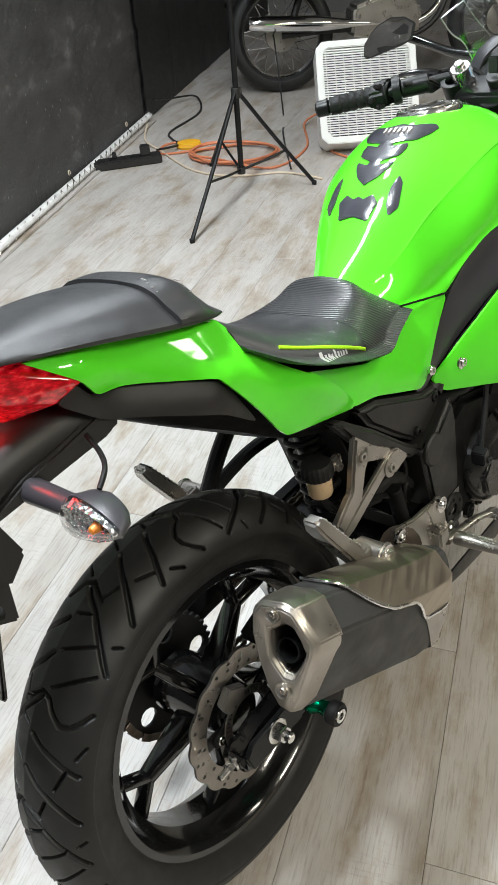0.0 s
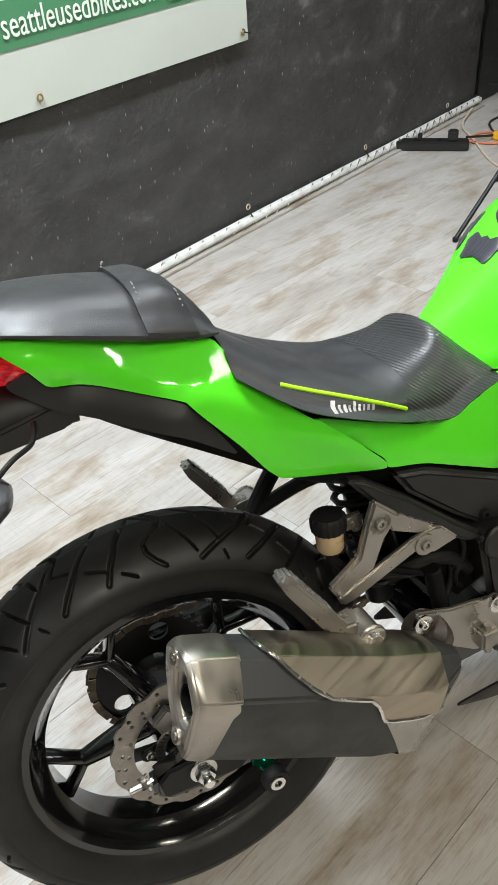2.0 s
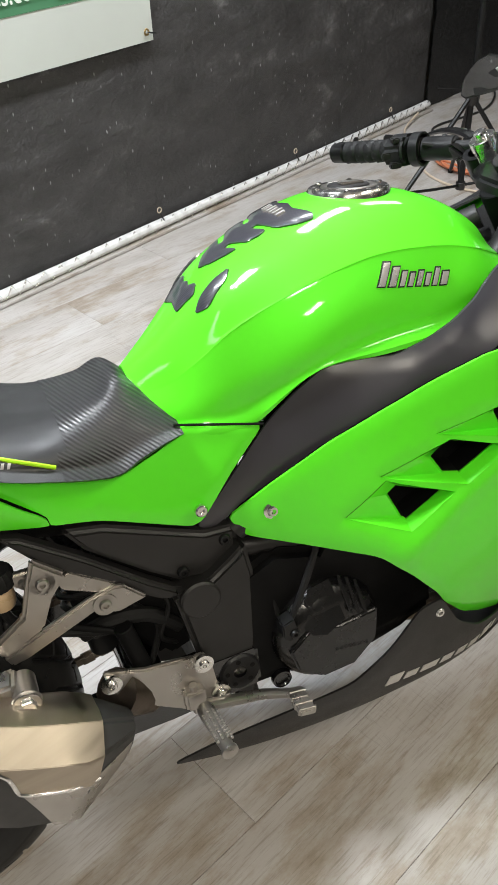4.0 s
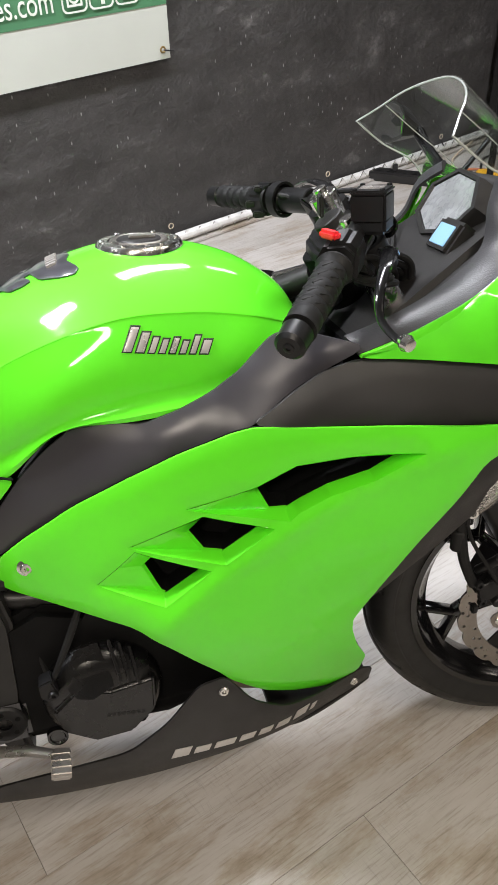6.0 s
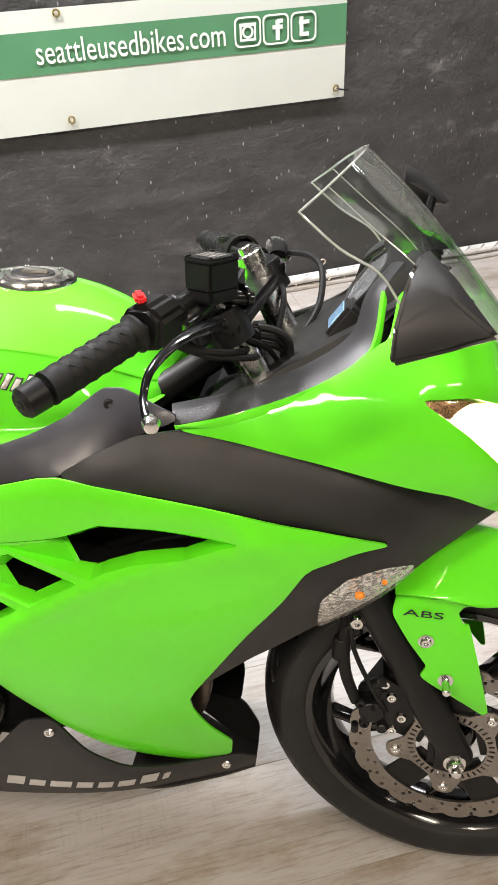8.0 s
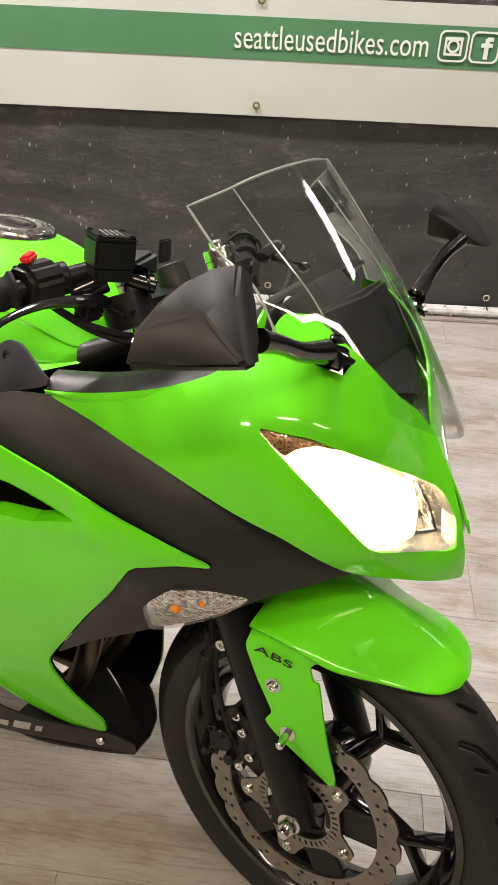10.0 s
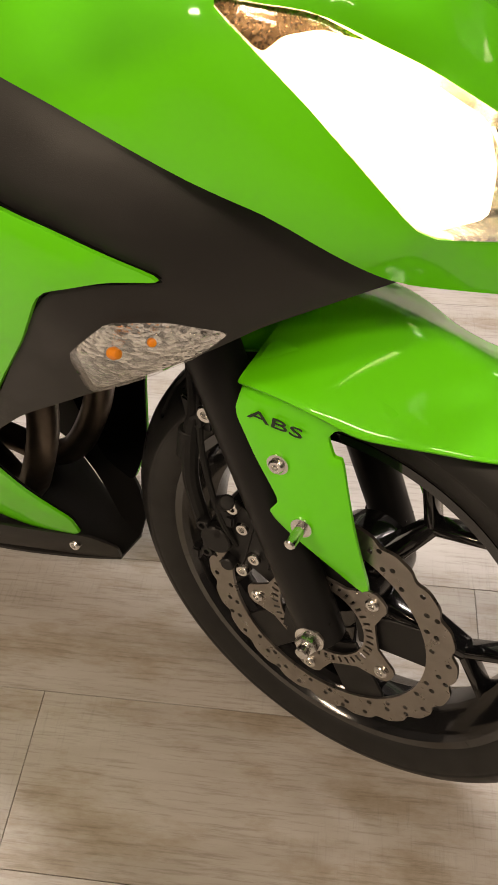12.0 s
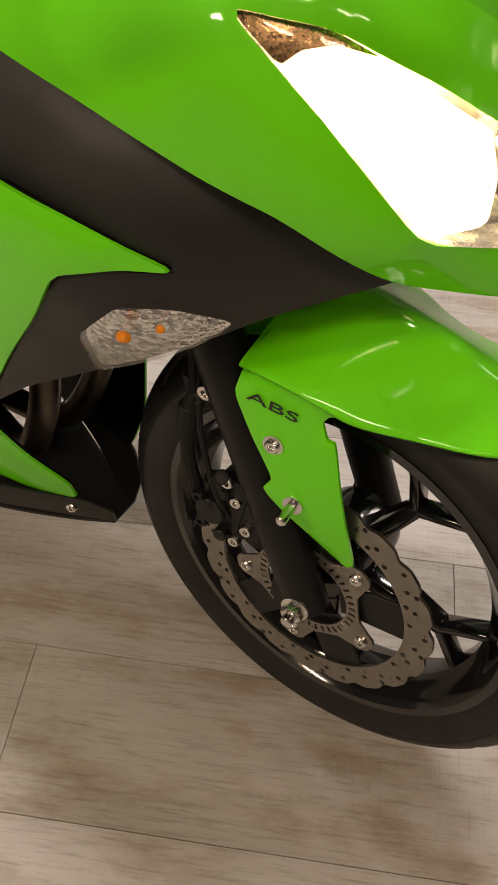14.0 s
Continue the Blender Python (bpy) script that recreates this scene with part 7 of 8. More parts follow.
part("hose_clip", join(box(0.012, 0.02, 0.034, Matrix.Translation((1.118, -.086, .907)), 0.003), bolt((1.118, -.097, .915), (0, -1, 0), 0.005, 0.004)), SATIN_BLACK, bike)

# front mudguard
# angle round the wheel, half width, radius of the crest, radius of the side edge
GUARD = [(107, .113, .333, .306), (102, .114, .335, .302), (97, .112, .336, .296), (92, .108, .336, .289), (86, .101, .335, .282), (80, .092, .334, .286), (74, .084, .333, .297), (68, .071, .331, .308), (63.5, .050, .328, .314), (61, .020, .323, .316)]
secs = []
for a, w, r, low in GUARD:
    ca, sa = math.cos(radians(a)), math.sin(radians(a))
    half = [(0, 0.0), (0.14, -0.06), (0.34, -0.24), (0.56, -0.47), (0.78, -0.70), (0.94, -0.87), (1.0, -1.0)]
    prof = [(-u, dz) for u, dz in half[:0:-1]] + half
    outer = [FRONT + Vector(((r + dz * (r - low)) * ca, w * u, (r + dz * (r - low)) * sa)) for u, dz in prof]
    inner = [FRONT + Vector(((r + dz * (r - low) - 0.004) * ca, w * u * 0.965, (r + dz * (r - low) - 0.004) * sa)) for u, dz in prof[::-1]]
    secs.append(outer + inner)
guard = part("front_mudguard", steered(loft(secs, 6, 2, True)), GREEN, bike, "glossy lime green front mudguard", 50)
rear_rows = [(140, .040, .318, .306), (128, .052, .325, .304), (114, .056, .329, .304), (104, .056, .330, .304)]
inner_secs = []
for a, w, r, low in rear_rows:
    arc = [(w * math.sin(v), low + (r - low) * math.cos(v)) for v in np.linspace(-1.5, 1.5, 9)]
    ca, sa = math.cos(radians(a)), math.sin(radians(a))
    inner_secs.append([FRONT + Vector((q * ca, yy, q * sa)) for yy, q in arc] + [FRONT + Vector(((q - 0.004) * ca, yy * 0.95, (q - 0.004) * sa)) for yy, q in arc[::-1]])
part("guard_tail", steered(loft(inner_secs, 5, 1, True)), GREEN, guard, "", 50)
ARM_CTRL = [(1.304, -.140, .542), (1.345, -.142, .442), (1.44, -.118, .367), (1.397, -.135, .571), (1.347, -.138, .505), (1.379, -.140, .44), (1.38, -.133, .590), (1.31, -.133, .596)]
arm_line = [(1.312, .600), (1.305, .575), (1.300, .545), (1.325, .500), (1.352, .462), (1.343, .445), (1.392, .406), (1.440, .361), (1.448, .364), (1.422, .46), (1.402, .530), (1.394, .530), (1.386, .548), (1.392, .558), (1.414, .563), (1.440, .569), (1.440, .582), (1.40, .592), (1.35, .598)]
arm_bm = straight(panel(arm_line, ARM_CTRL, SIDE, (), 0.004, 0.009, 0.003, lift=lambda q: -0.032 * np.clip((q[:, 1] - 0.568) / 0.030, 0, 1) ** 1.3))
far_arm_line = [(x, min(z, .556)) for x, z in arm_line[2:-5]]
arm_left = mirrored(straight(panel(far_arm_line, ARM_CTRL, SIDE, (), 0.004, 0.011, 0.003)))
arm_r = part("mudguard_arm", steered(arm_bm), GREEN, guard)
part("mudguard_arm", steered(arm_left), GREEN, guard)
arm_y = spline_surface(ARM_CTRL, *SIDE)


def on_arm(x, z, off=0.0):
    return Vector((x, -float(arm_y(np.array([(x, z)]))[0]) - off, z))


part("arm_bolt", flank(join(lathe([(0.004, 0), (0.0105, 0), (0.0105, 0.002), (0.004, 0.003)], 24, along(on_arm(1.347, .505), on_arm(1.347, .505, 0.1))), bolt(on_arm(1.347, .505, 0.002), (0, -1, 0), 0.0075, 0.005))), BRIGHT, arm_r)
part("reflector_stud", flank(join(lathe([(0.0, 0), (0.0105, 0), (0.0105, 0.002), (0.0, 0.003)], 24, along(on_arm(1.378, .443), on_arm(1.378, .443, 0.1))), rod(on_arm(1.378, .443), on_arm(1.377, .441, 0.026), 0.0055))), BRIGHT, arm_r, "bare bright threaded stud")
txt = lettering("ABS", 0.022, Matrix(), 0.0006)
tw = max(v.co.x for v in txt.verts)
TX = Matrix.Translation(on_arm(1.314, .546, 0.0015)) @ Matrix.Rotation(radians(90), 4, "X") @ Matrix.Rotation(radians(-4), 4, "Z")
part("lettering", flank(moved(txt, TX @ Matrix.Diagonal((0.052 / tw, 0.66, 0.6, 1)))), DARK_PRINT, arm_r)

# front brake
fc = part("front_caliper", flank(join(hull([FRONT + Vector(v) for v in ((-0.145, -.12, 0.06), (-0.105, -.12, 0.135), (-0.075, -.12, 0.115), (-0.085, -.12, 0.03), (-0.145, -.065, 0.06), (-0.105, -.065, 0.135), (-0.075, -.065, 0.115), (-0.085, -.065, 0.03))], 0.008), prism([(1.285, .36), (1.335, .44), (1.352, .40), (1.345, .335), (1.31, .325)], -.118, -.106, 0.004), rod((1.284, -.116, .362), (1.284, -.128, .362), 0.0175), rod((1.290, -.116, .400), (1.290, -.126, .400), 0.009), rod((1.272, -.105, .39), (1.296, -.13, .425), 0.008), rod((1.30, -.11, .335), (1.30, -.13, .335), 0.008), *[box(0.010, 0.012, 0.016, Matrix.Translation((1.262 + 0.012 * i, -.122, .330 + 0.022 * i)), 0.002) for i in range(4)])), SATIN_BLACK, bike, "black front brake caliper")
for p in ((1.311, -.118, .388), (1.315, -.118, .328), (1.327, -.118, .352), (1.268, -.122, .375), (1.275, -.122, .34), (1.30, -.122, .415)):
    part("caliper_bolt", flank(bolt(p, (0, -1, 0), 0.0078, 0.006)), BRIGHT if p[0] > 1.28 else SATIN_BLACK, fc)
part("brake_hose", flank(join(sweep([(1.262, -.115, .372), (1.245, -.112, .42), (1.240, -.105, .47), (1.240, -.10, .50), (1.23, -.095, .56), (1.22, -.08, .64)], [0.008, 0.0085, 0.009, 0.007, 0.005, 0.005], 10, 6), rod((1.235, -.104, .44), (1.237, -.104, .475), 0.011), sweep([(1.305, -.12, .36), (1.285, -.125, .40), (1.255, -.11, .46), (1.245, -.10, .52)], 0.0035, 8))), RUBBER, fc)
part("hose_bracket", flank(join(prism([(1.225, .512), (1.262, .500), (1.262, .478), (1.235, .476)], -.104, -.098, 0.002), bolt((1.246, -.104, .489), (0, -1, 0), 0.0085, 0.005))), SATIN_BLACK, fc)
part("bracket_bolt", flank(bolt((1.257, -.106, .503), (0, -1, 0), 0.010, 0.005)), BRIGHT, fc)
part("front_axle", flank(join(lathe([(0, 0), (0.016, 0), (0.016, 0.003), (0.014, 0.004), (0, 0.004)], 28, along((1.405, -.139, .2934), (1.405, -1, .2934))), lathe([(0, 0.003), (0.0125, 0.003), (0.0125, 0.012), (0.011, 0.014), (0, 0.014)], 6, along((1.405, -.139, .2934), (1.405, -1, .2934))), rod((1.405, -.147, .2934), (1.405, -.163, .2934), 0.007))), BRIGHT, bike, "bright front axle nut")

# belly pan
BELLY_CTRL = [(.748, -.168, .275), (.835, -.177, .361), (1.07, -.062, .206), (.402, -.128, .205), (.60, -.147, .22), (.92, -.143, .24), (1.105, -.030, .17), (.75, -.142, .19), (.55, -.128, .18)]
belly_line = [(.402, .205), (.50, .232), (.60, .250), (.69, .262), (.75, .310), (.80, .372), (.84, .375), (.88, .305), (.93, .264), (.98, .245), (1.03, .234), (1.085, .225), (1.112, .20), (1.11, .165), (1.07, .168), (1.0, .185), (.90, .195), (.80, .192), (.70, .184), (.55, .176), (.47, .185)]
belly = both("belly_pan", panel(belly_line, BELLY_CTRL, SIDE, (), 0.004, 0.013, 0.003), BLACK_PLASTIC, bike, "matt black belly pan")
belly_h = spline_surface(BELLY_CTRL, *SIDE)
part("belly_floor", strip([(.92, -.115, .20), (.97, -.098, .182), (1.05, -.056, .17), (1.11, -.025, .17)], [(.92, .115, .20), (.97, .098, .182), (1.05, .056, .17), (1.11, .025, .17)], 0.004), BLACK_PLASTIC, belly)
for p in ((.835, .352), (1.068, .206)):
    yb = -float(belly_h(np.array([p]))[0])
    part("belly_bolt", bolt((p[0], yb, p[1]), (0, -1, 0), 0.0075, 0.005), BRIGHT, belly)


def emblem(name, height, x0, z0, x1, z1, size, slant, marks, material, parent, label, off=0.0015, grow=0.0):
    """A brand mark kept as plain slanted strokes in its colour: (width, height) for each, joined at the foot."""
    n = sum(w for w, hh in marks) + 0.3 * (len(marks) - 1)
    pos, bms = 0.0, []
    ln = math.hypot(x1 - x0, z1 - z0)
    g = grow / ln * n
    for w, hh in marks:
        q = []
        for u, v in ((pos - g, -grow / size), (pos + w + g, -grow / size), (pos + w + g, hh + grow / size), (pos - g, hh + grow / size)):
            q.append((x0 + (x1 - x0) * u / n + slant * size * v, z0 + (z1 - z0) * u / n + size * v))
        bms.append(panel(q, height, SIDE, (), 0.0012, 0.0025, 0.0002, lift=lambda p: off + 0 * p[:, 0], soft=False))
        pos += w + 0.3
    return part(name, join(*bms), material, parent, label)


emblem("emblem", belly_h, .748, .225, .985, .213, .019, 0.35, [(1, 1.15), (0.9, .8), (1.2, .8), (0.9, .8), (0.8, .8), (0.9, .8), (0.9, 1.1), (0.35, .8)], SILVER_PRINT, belly, "silver maker's mark as plain strokes")

# fuel tank
TANK = [(.468, [(0, .786), (.015, .783), (.028, .774), (.040, .762), (.043, .759), (.050, .750), (.056, .740), (.060, .728), (.060, .705)]),
        (.510, [(0, .818), (.028, .814), (.048, .797), (.062, .776), (.065, .771), (.075, .756), (.082, .742), (.085, .726), (.084, .703)]),
        (.545, [(0, .850), (.035, .845), (.060, .825), (.080, .80), (.083, .795), (.090, .772), (.095, .750), (.096, .727), (.092, .702)]),
        (.60, [(0, .897), (.04, .893), (.077, .873), (.101, .842), (.104, .836), (.110, .800), (.112, .766), (.107, .735), (.098, .702)]),
        (.68, [(0, .936), (.045, .931), (.090, .910), (.126, .880), (.130, .874), (.145, .845), (.152, .816), (.148, .785), (.124, .770)]),
        (.77, [(0, .957), (.05, .951), (.097, .929), (.135, .902), (.140, .895), (.151, .867), (.157, .838), (.155, .803), (.144, .776)]),
        (.86, [(0, .950), (.05, .944), (.095, .922), (.130, .896), (.135, .889), (.146, .862), (.153, .836), (.154, .808), (.146, .780)]),
        (.93, [(0, .926), (.048, .920), (.085, .899), (.115, .877), (.120, .871), (.134, .852), (.144, .836), (.149, .822), (.142, .796)]),
        (.985, [(0, .888), (.04, .884), (.066, .864), (.092, .852), (.095, .849), (.106, .842), (.114, .835), (.118, .830), (.12, .825)]),
        (1.005, [(0, .860), (.03, .857), (.05, .850), (.065, .845), (.068, .844), (.075, .840), (.08, .836), (.083, .832), (.084, .830)])]
tank_bm = half_loft(TANK, 7, 4)
tank = part("fuel_tank", tank_bm, GREEN, bike, "glossy lime green fuel tank", 40)
for s in (1, -1):
    part("tank_seam", sweep([(.500, s * -.0985, .7315), (.535, s * -.1045, .7245), (.575, s * -.1115, .7165), (.612, s * -.1195, .7095)], 0.0017, 6, 5), ENGINE_BLACK, tank, "dark joint under the tank")
CAP = Matrix.Translation((.815, 0, .9505)) @ Matrix.Rotation(radians(3), 4, "Y")
capob = part("filler_cap", lathe([(0, 0.008), (0.030, 0.008), (0.034, 0.010), (0.037, 0.009), (0.038, 0.006)], 48, CAP), ALU, tank, "round aluminium filler cap")
part("cap_ring", lathe([(0.038, 0.006), (0.040, 0.0085), (0.053, 0.0075), (0.056, 0.003), (0.056, -0.004)], 48, CAP), BRIGHT, capob)
part("cap_disc", lathe([(0, 0.0105), (0.027, 0.0105), (0.0285, 0.009), (0.0285, 0.007)], 40, CAP), BLACK_PLASTIC, capob)
part("key_flap", box(0.034, 0.016, 0.004, CAP @ Matrix.Translation((0.004, 0, 0.012)), 0.0015), ALU, capob)
for i in range(6):
    part("cap_screw", bolt(CAP @ Vector((0.0475 * math.cos(i * 1.047), 0.0475 * math.sin(i * 1.047), 0.008)), (0, 0, 1), 0.0038, 0.002), BRIGHT, capob)

look_up = bmesh.new()
look_up.from_mesh(tank.data)
tank_tree = BVHTree.FromBMesh(look_up)


def tank_pad(outline, lift=0.0035):
    """A soft pad laid on the tank: an outline in (x, y) dropped onto its skin."""
    pts = dense(rounded(outline, 0.2, 1), 0.006)
    up = Vector((-0.55, 0, 0.83)).normalized()

    def drop(x, y2, off):
        hit = tank_tree.ray_cast(Vector((x, y2, 0.83 + (0.72 - x) * -0.2)) + up * 0.3 + Vector((0, 0, 0)), -up)
        return (hit[0] + hit[1] * off) if hit[0] else Vector((x, y2, 0.9))

    ax = (np.array((0, 0, 1.0)), np.array((1.0, 0, 0)), np.array((0, 1.0, 0)))
    flat = panel(outline, lambda q: np.zeros(len(q)), ax, (), 0.004, 0.006, 0.0015)
    for v in flat.verts:
        off = lift + v.co.z
        p = drop(v.co.x, v.co.y, max(off, -0.002))
        v.co = p
    return flat


def sym(pts):
    return pts + [(x, -y2) for x, y2 in pts[::-1]]


pads = [sym([(.618, .0005), (.632, .016), (.652, .026), (.664, .028), (.656, .010), (.664, .008), (.676, .030), (.692, .034), (.704, .032), (.696, .012), (.704, .010), (.712, .038), (.732, .050), (.750, .054), (.757, .046), (.748, .020), (.753, .0005)]),
        sym([(.566, .0005), (.560, .022), (.578, .026), (.590, .030), (.602, .020), (.594, .008), (.598, .0005)]),
        [(.574, -.046), (.590, -.056), (.628, -.052), (.640, -.044), (.618, -.040), (.592, -.040)],
        [(.574, .046), (.590, .056), (.628, .052), (.640, .044), (.618, .040), (.592, .040)]]
for o in pads:
    part("tank_pad", tank_pad([(.584 + (x - .566) * 1.13, y2 * 1.2) for x, y2 in o]), PAD, tank, "glossy carbon-look tank protector")
part("pad_mark", join(*[tank_pad([(.764, -0.030 + 0.009 * i), (.764, -0.026 + 0.009 * i), (.777 + 0.002 * (i % 2), -0.025 + 0.009 * i), (.777 + 0.002 * (i % 2), -0.029 + 0.009 * i)], 0.0078) for i in range(6)]), SILVER_PRINT, tank, "silver mark on the tank protector as plain strokes")


def tank_side(q):
    out = []
    for x, z in q:
        hit = tank_tree.ray_cast(Vector((float(x), -0.6, float(z))), Vector((0, 1, 0)))
        out.append(-hit[0].y if hit[0] else 0.14)
    return np.array(out)


MARK = [(0.42, 1.0), (0.42, 0.8), (0.3, 0.62), (0.3, 0.55), (0.3, 0.62), (0.3, 0.5), (0.3, 0.72), (0.45, 0.55)]
emblem("emblem", tank_side, .768, .864, .866, .846, .025, 0.55, MARK, SILVER_PRINT, tank, "silver model mark as plain slanted strokes", 0.0022)
emblem("emblem_outline", tank_side, .768, .864, .866, .846, .025, 0.55, MARK, DARK_PRINT, tank, "dark outline of the model mark", 0.0012, 0.0016)

# seats
SEAT_ST = [(.140, [(0, .872), (.05, .870), (.078, .862), (.094, .850), (.102, .837), (.104, .828)]),
           (.20, [(0, .828), (.06, .826), (.10, .817), (.122, .804), (.131, .793), (.132, .783)]),
           (.27, [(0, .790), (.07, .789), (.112, .782), (.134, .772), (.141, .762), (.139, .751)]),
           (.34, [(0, .769), (.065, .768), (.105, .760), (.127, .748), (.133, .735), (.130, .722)]),
           (.41, [(0, .776), (.06, .773), (.088, .760), (.108, .736), (.117, .716), (.116, .698)]),
           (.445, [(0, .796), (.050, .789), (.074, .771), (.094, .747), (.108, .724), (.109, .705)]),
           (.470, [(0, .778), (.040, .774), (.066, .762), (.090, .745), (.104, .729), (.105, .712)]),
           (.492, [(0, .752), (.040, .751), (.066, .748), (.088, .739), (.100, .730), (.102, .718)]),
           (.508, [(0, .735), (.040, .735), (.066, .734), (.085, .731), (.097, .727), (.099, .722)])]
seat_bm = half_loft(SEAT_ST, 6, 5)
seat = part("rider_seat", seat_bm, SEAT, bike, "black vinyl rider seat with ribbed nose and lime piping", 60)
ribs = half_loft([(x, [(y2 + 0.0005, z + (0.0006 if i < 3 else 0)) for i, (y2, z) in enumerate(p)]) for x, p in SEAT_ST], 6, 5)
bmesh.ops.delete(ribs, geom=[v for v in ribs.verts if v.co.x < 0.345 + 0.25 * max(0.0, v.co.z - 0.72) or (v.co.z < 0.70 and v.co.x < 0.43)], context="VERTS")
part("seat_nose", ribs, RIBBED, seat, "carbon-look ribbed seat nose", 60)
seat_tree_bm = bmesh.new()
seat_tree_bm.from_mesh(seat.data)
seat_tree = BVHTree.FromBMesh(seat_tree_bm)


def seat_side(q):
    out = []
    for x, z in q:
        hit = seat_tree.ray_cast(Vector((float(x), -0.6, float(z))), Vector((0, 1, 0)))
        out.append(-hit[0].y if hit[0] else 0.12)
    return np.array(out)


def seat_line(pts, off):
    return [(x, -(float(seat_side([(x, z)])[0]) + off), z) for x, z in pts]


pipe = sweep(seat_line([(.190, .810), (.226, .793), (.267, .775), (.305, .757), (.330, .744), (.346, .735)], 0.0005), 0.0027, 8, 5)
part("piping", pipe, PIPING, seat, "lime green piping")
emblem("emblem", seat_side, .238, .770, .297, .752, .0068, 0.5, [(0.45, 1.35), (0.26, .8), (0.26, .85), (0.22, .75), (0.26, 1.3), (0.26, .85), (0.18, .8), (0.26, .8), (0.26, .8)], SILVER_PRINT, seat, "silver maker's mark as plain strokes", 0.001)

PILL = [(-.170, [(0, .948), (.012, .947), (.018, .945), (.020, .942)]), (-.140, [(0, .961), (.030, .959), (.047, .951), (.051, .937)]), (-.05, [(0, .962), (.050, .958), (.083, .943), (.091, .922)]),
        (.05, [(0, .946), (.060, .941), (.092, .922), (.100, .895)]), (.112, [(0, .927), (.055, .920), (.081, .902), (.091, .879)]), (.137, [(0, .897), (.05, .893), (.073, .886), (.083, .877)])]
pil = part("pillion_seat", half_loft(PILL, 6, 5), SEAT, bike, "black vinyl pillion seat with a strap", 50)
strap = half_loft([(x, [(y2 + 0.004, z + 0.004) for y2, z in p]) for x, p in ((.052, PILL[3][1]), (.085, [(0, .942), (.061, .937), (.090, .917), (.098, .885)]), (.110, [(0, .929), (.055, .922), (.082, .904), (.092, .880)]))], 4, 5)
part("seat_strap", strap, SEAT, pil, "stitched black grab strap", 50)
for s in (1, -1):
    for dx in (0.058, 0.104):
        st = []
        for k in range(9):
            u = k / 8
            y2, z = (0.06 + 0.036 * u), 0.953 - 0.9 * (dx - 0.052) * 0.45 - 0.050 * u**1.8
            st.append(box(0.0012, 0.004, 0.0012, Matrix.Translation((dx, s * -(y2 + 0.004), z)), 0, 1))
        part("stitching", join(*st), SILVER_PRINT, pil)

# tail lamp, rear mudguard, plate frame and signals
tail_pts = [(-.190, 0, .936), (-.187, .010, .934), (-.168, .020, .946), (-.120, .046, .931), (-.090, .070, .912), (-.074, .089, .894), (-.100, .066, .876), (-.135, .016, .865), (-.166, .010, .886), (-.140, .044, .897), (-.06, .05, .90), (-.06, .05, .88)]
tail = part("tail_lamp", hull([(x, s * y2, z) for x, y2, z in tail_pts for s in (1, -1)], 0.002, 1), TAIL_RED, bike, "lit red faceted tail lamp")
for s in (1, -1):
    for i in (0.0, 0.5, 1.0, 1.5, 2.0):
        part("bulb", lathe([(0, 0.004), (0.0034, 0.003), (0.0046, 0), (0, -0.003)], 12, along((-.151 - 0.005 * i, s * (.0385 - 0.0085 * i), .917 - 0.009 * i), (-.25, s * .16, .93 - 0.02 * i))), TAIL_BULB, tail, "glowing lamp bulb")
beam = half_loft([(-.298, [(0, .818), (.012, .817), (.020, .811), (.022, .803), (.018, .795), (.0, .790)]), (-.282, [(0, .829), (.018, .827), (.028, .817), (.030, .805), (.025, .793), (0, .788)]), (-.21, [(0, .842), (.024, .839), (.036, .826), (.038, .810), (.030, .796), (0, .792)]), (-.12, [(0, .858), (.028, .855), (.042, .842), (.046, .822), (.038, .804), (0, .800)]), (-.03, [(0, .868), (.04, .864), (.056, .85), (.062, .828), (.05, .808), (0, .804)])], 4, 3)
mud = part("rear_mudguard", beam, BLACK_PLASTIC, bike, "long black rear mudguard and plate carrier")
part("mudguard_wing", join(hull([(-.02, -.066, .826), (-.045, -.062, .808), (-.20, -.036, .785), (-.24, -.03, .772), (-.16, -.05, .812), (-.05, -.06, .84), (-.02, .066, .826), (-.045, .062, .808), (-.20, .036, .785), (-.24, .03, .772), (-.16, .05, .812), (-.05, .06, .84)], 0.004), hull([(-.20, -.045, .79), (-.25, -.045, .775), (-.262, -.03, .735), (-.215, -.05, .715), (-.185, -.05, .74), (-.20, .045, .79), (-.25, .045, .775), (-.262, .03, .735), (-.215, .05, .715), (-.185, .05, .74)], 0.004), hull([(-.205, -.03, .735), (-.235, -.035, .72), (-.245, -.03, .675), (-.215, -.03, .66), (-.205, .03, .735), (-.235, .035, .72), (-.245, .03, .675), (-.215, .03, .66)], 0.003)), BLACK_PLASTIC, mud)
part("end_cap", half_loft([(-.301, [(0, .816), (.010, .815), (.016, .811), (.018, .804), (.014, .798), (0, .795)]), (-.281, [(0, .8305), (.0195, .8285), (.0295, .818), (.0315, .805), (.0265, .792), (0, .7865)]), (-.258, [(0, .836), (.0225, .834), (.0340, .822), (.0360, .808), (.029, .794), (0, .789)])], 3, 3), BLACK_PLASTIC, mud)
part("red_reflector", box(0.006, 0.066, 0.036, Matrix.Translation((-.262, 0, .777)) @ Matrix.Rotation(radians(14), 4, "Y"), 0.002), RED_REFLECTOR, mud, "red rear reflector")
PL = Matrix.Translation((-.272, 0, .690)) @ Matrix.Rotation(radians(18), 4, "Y")
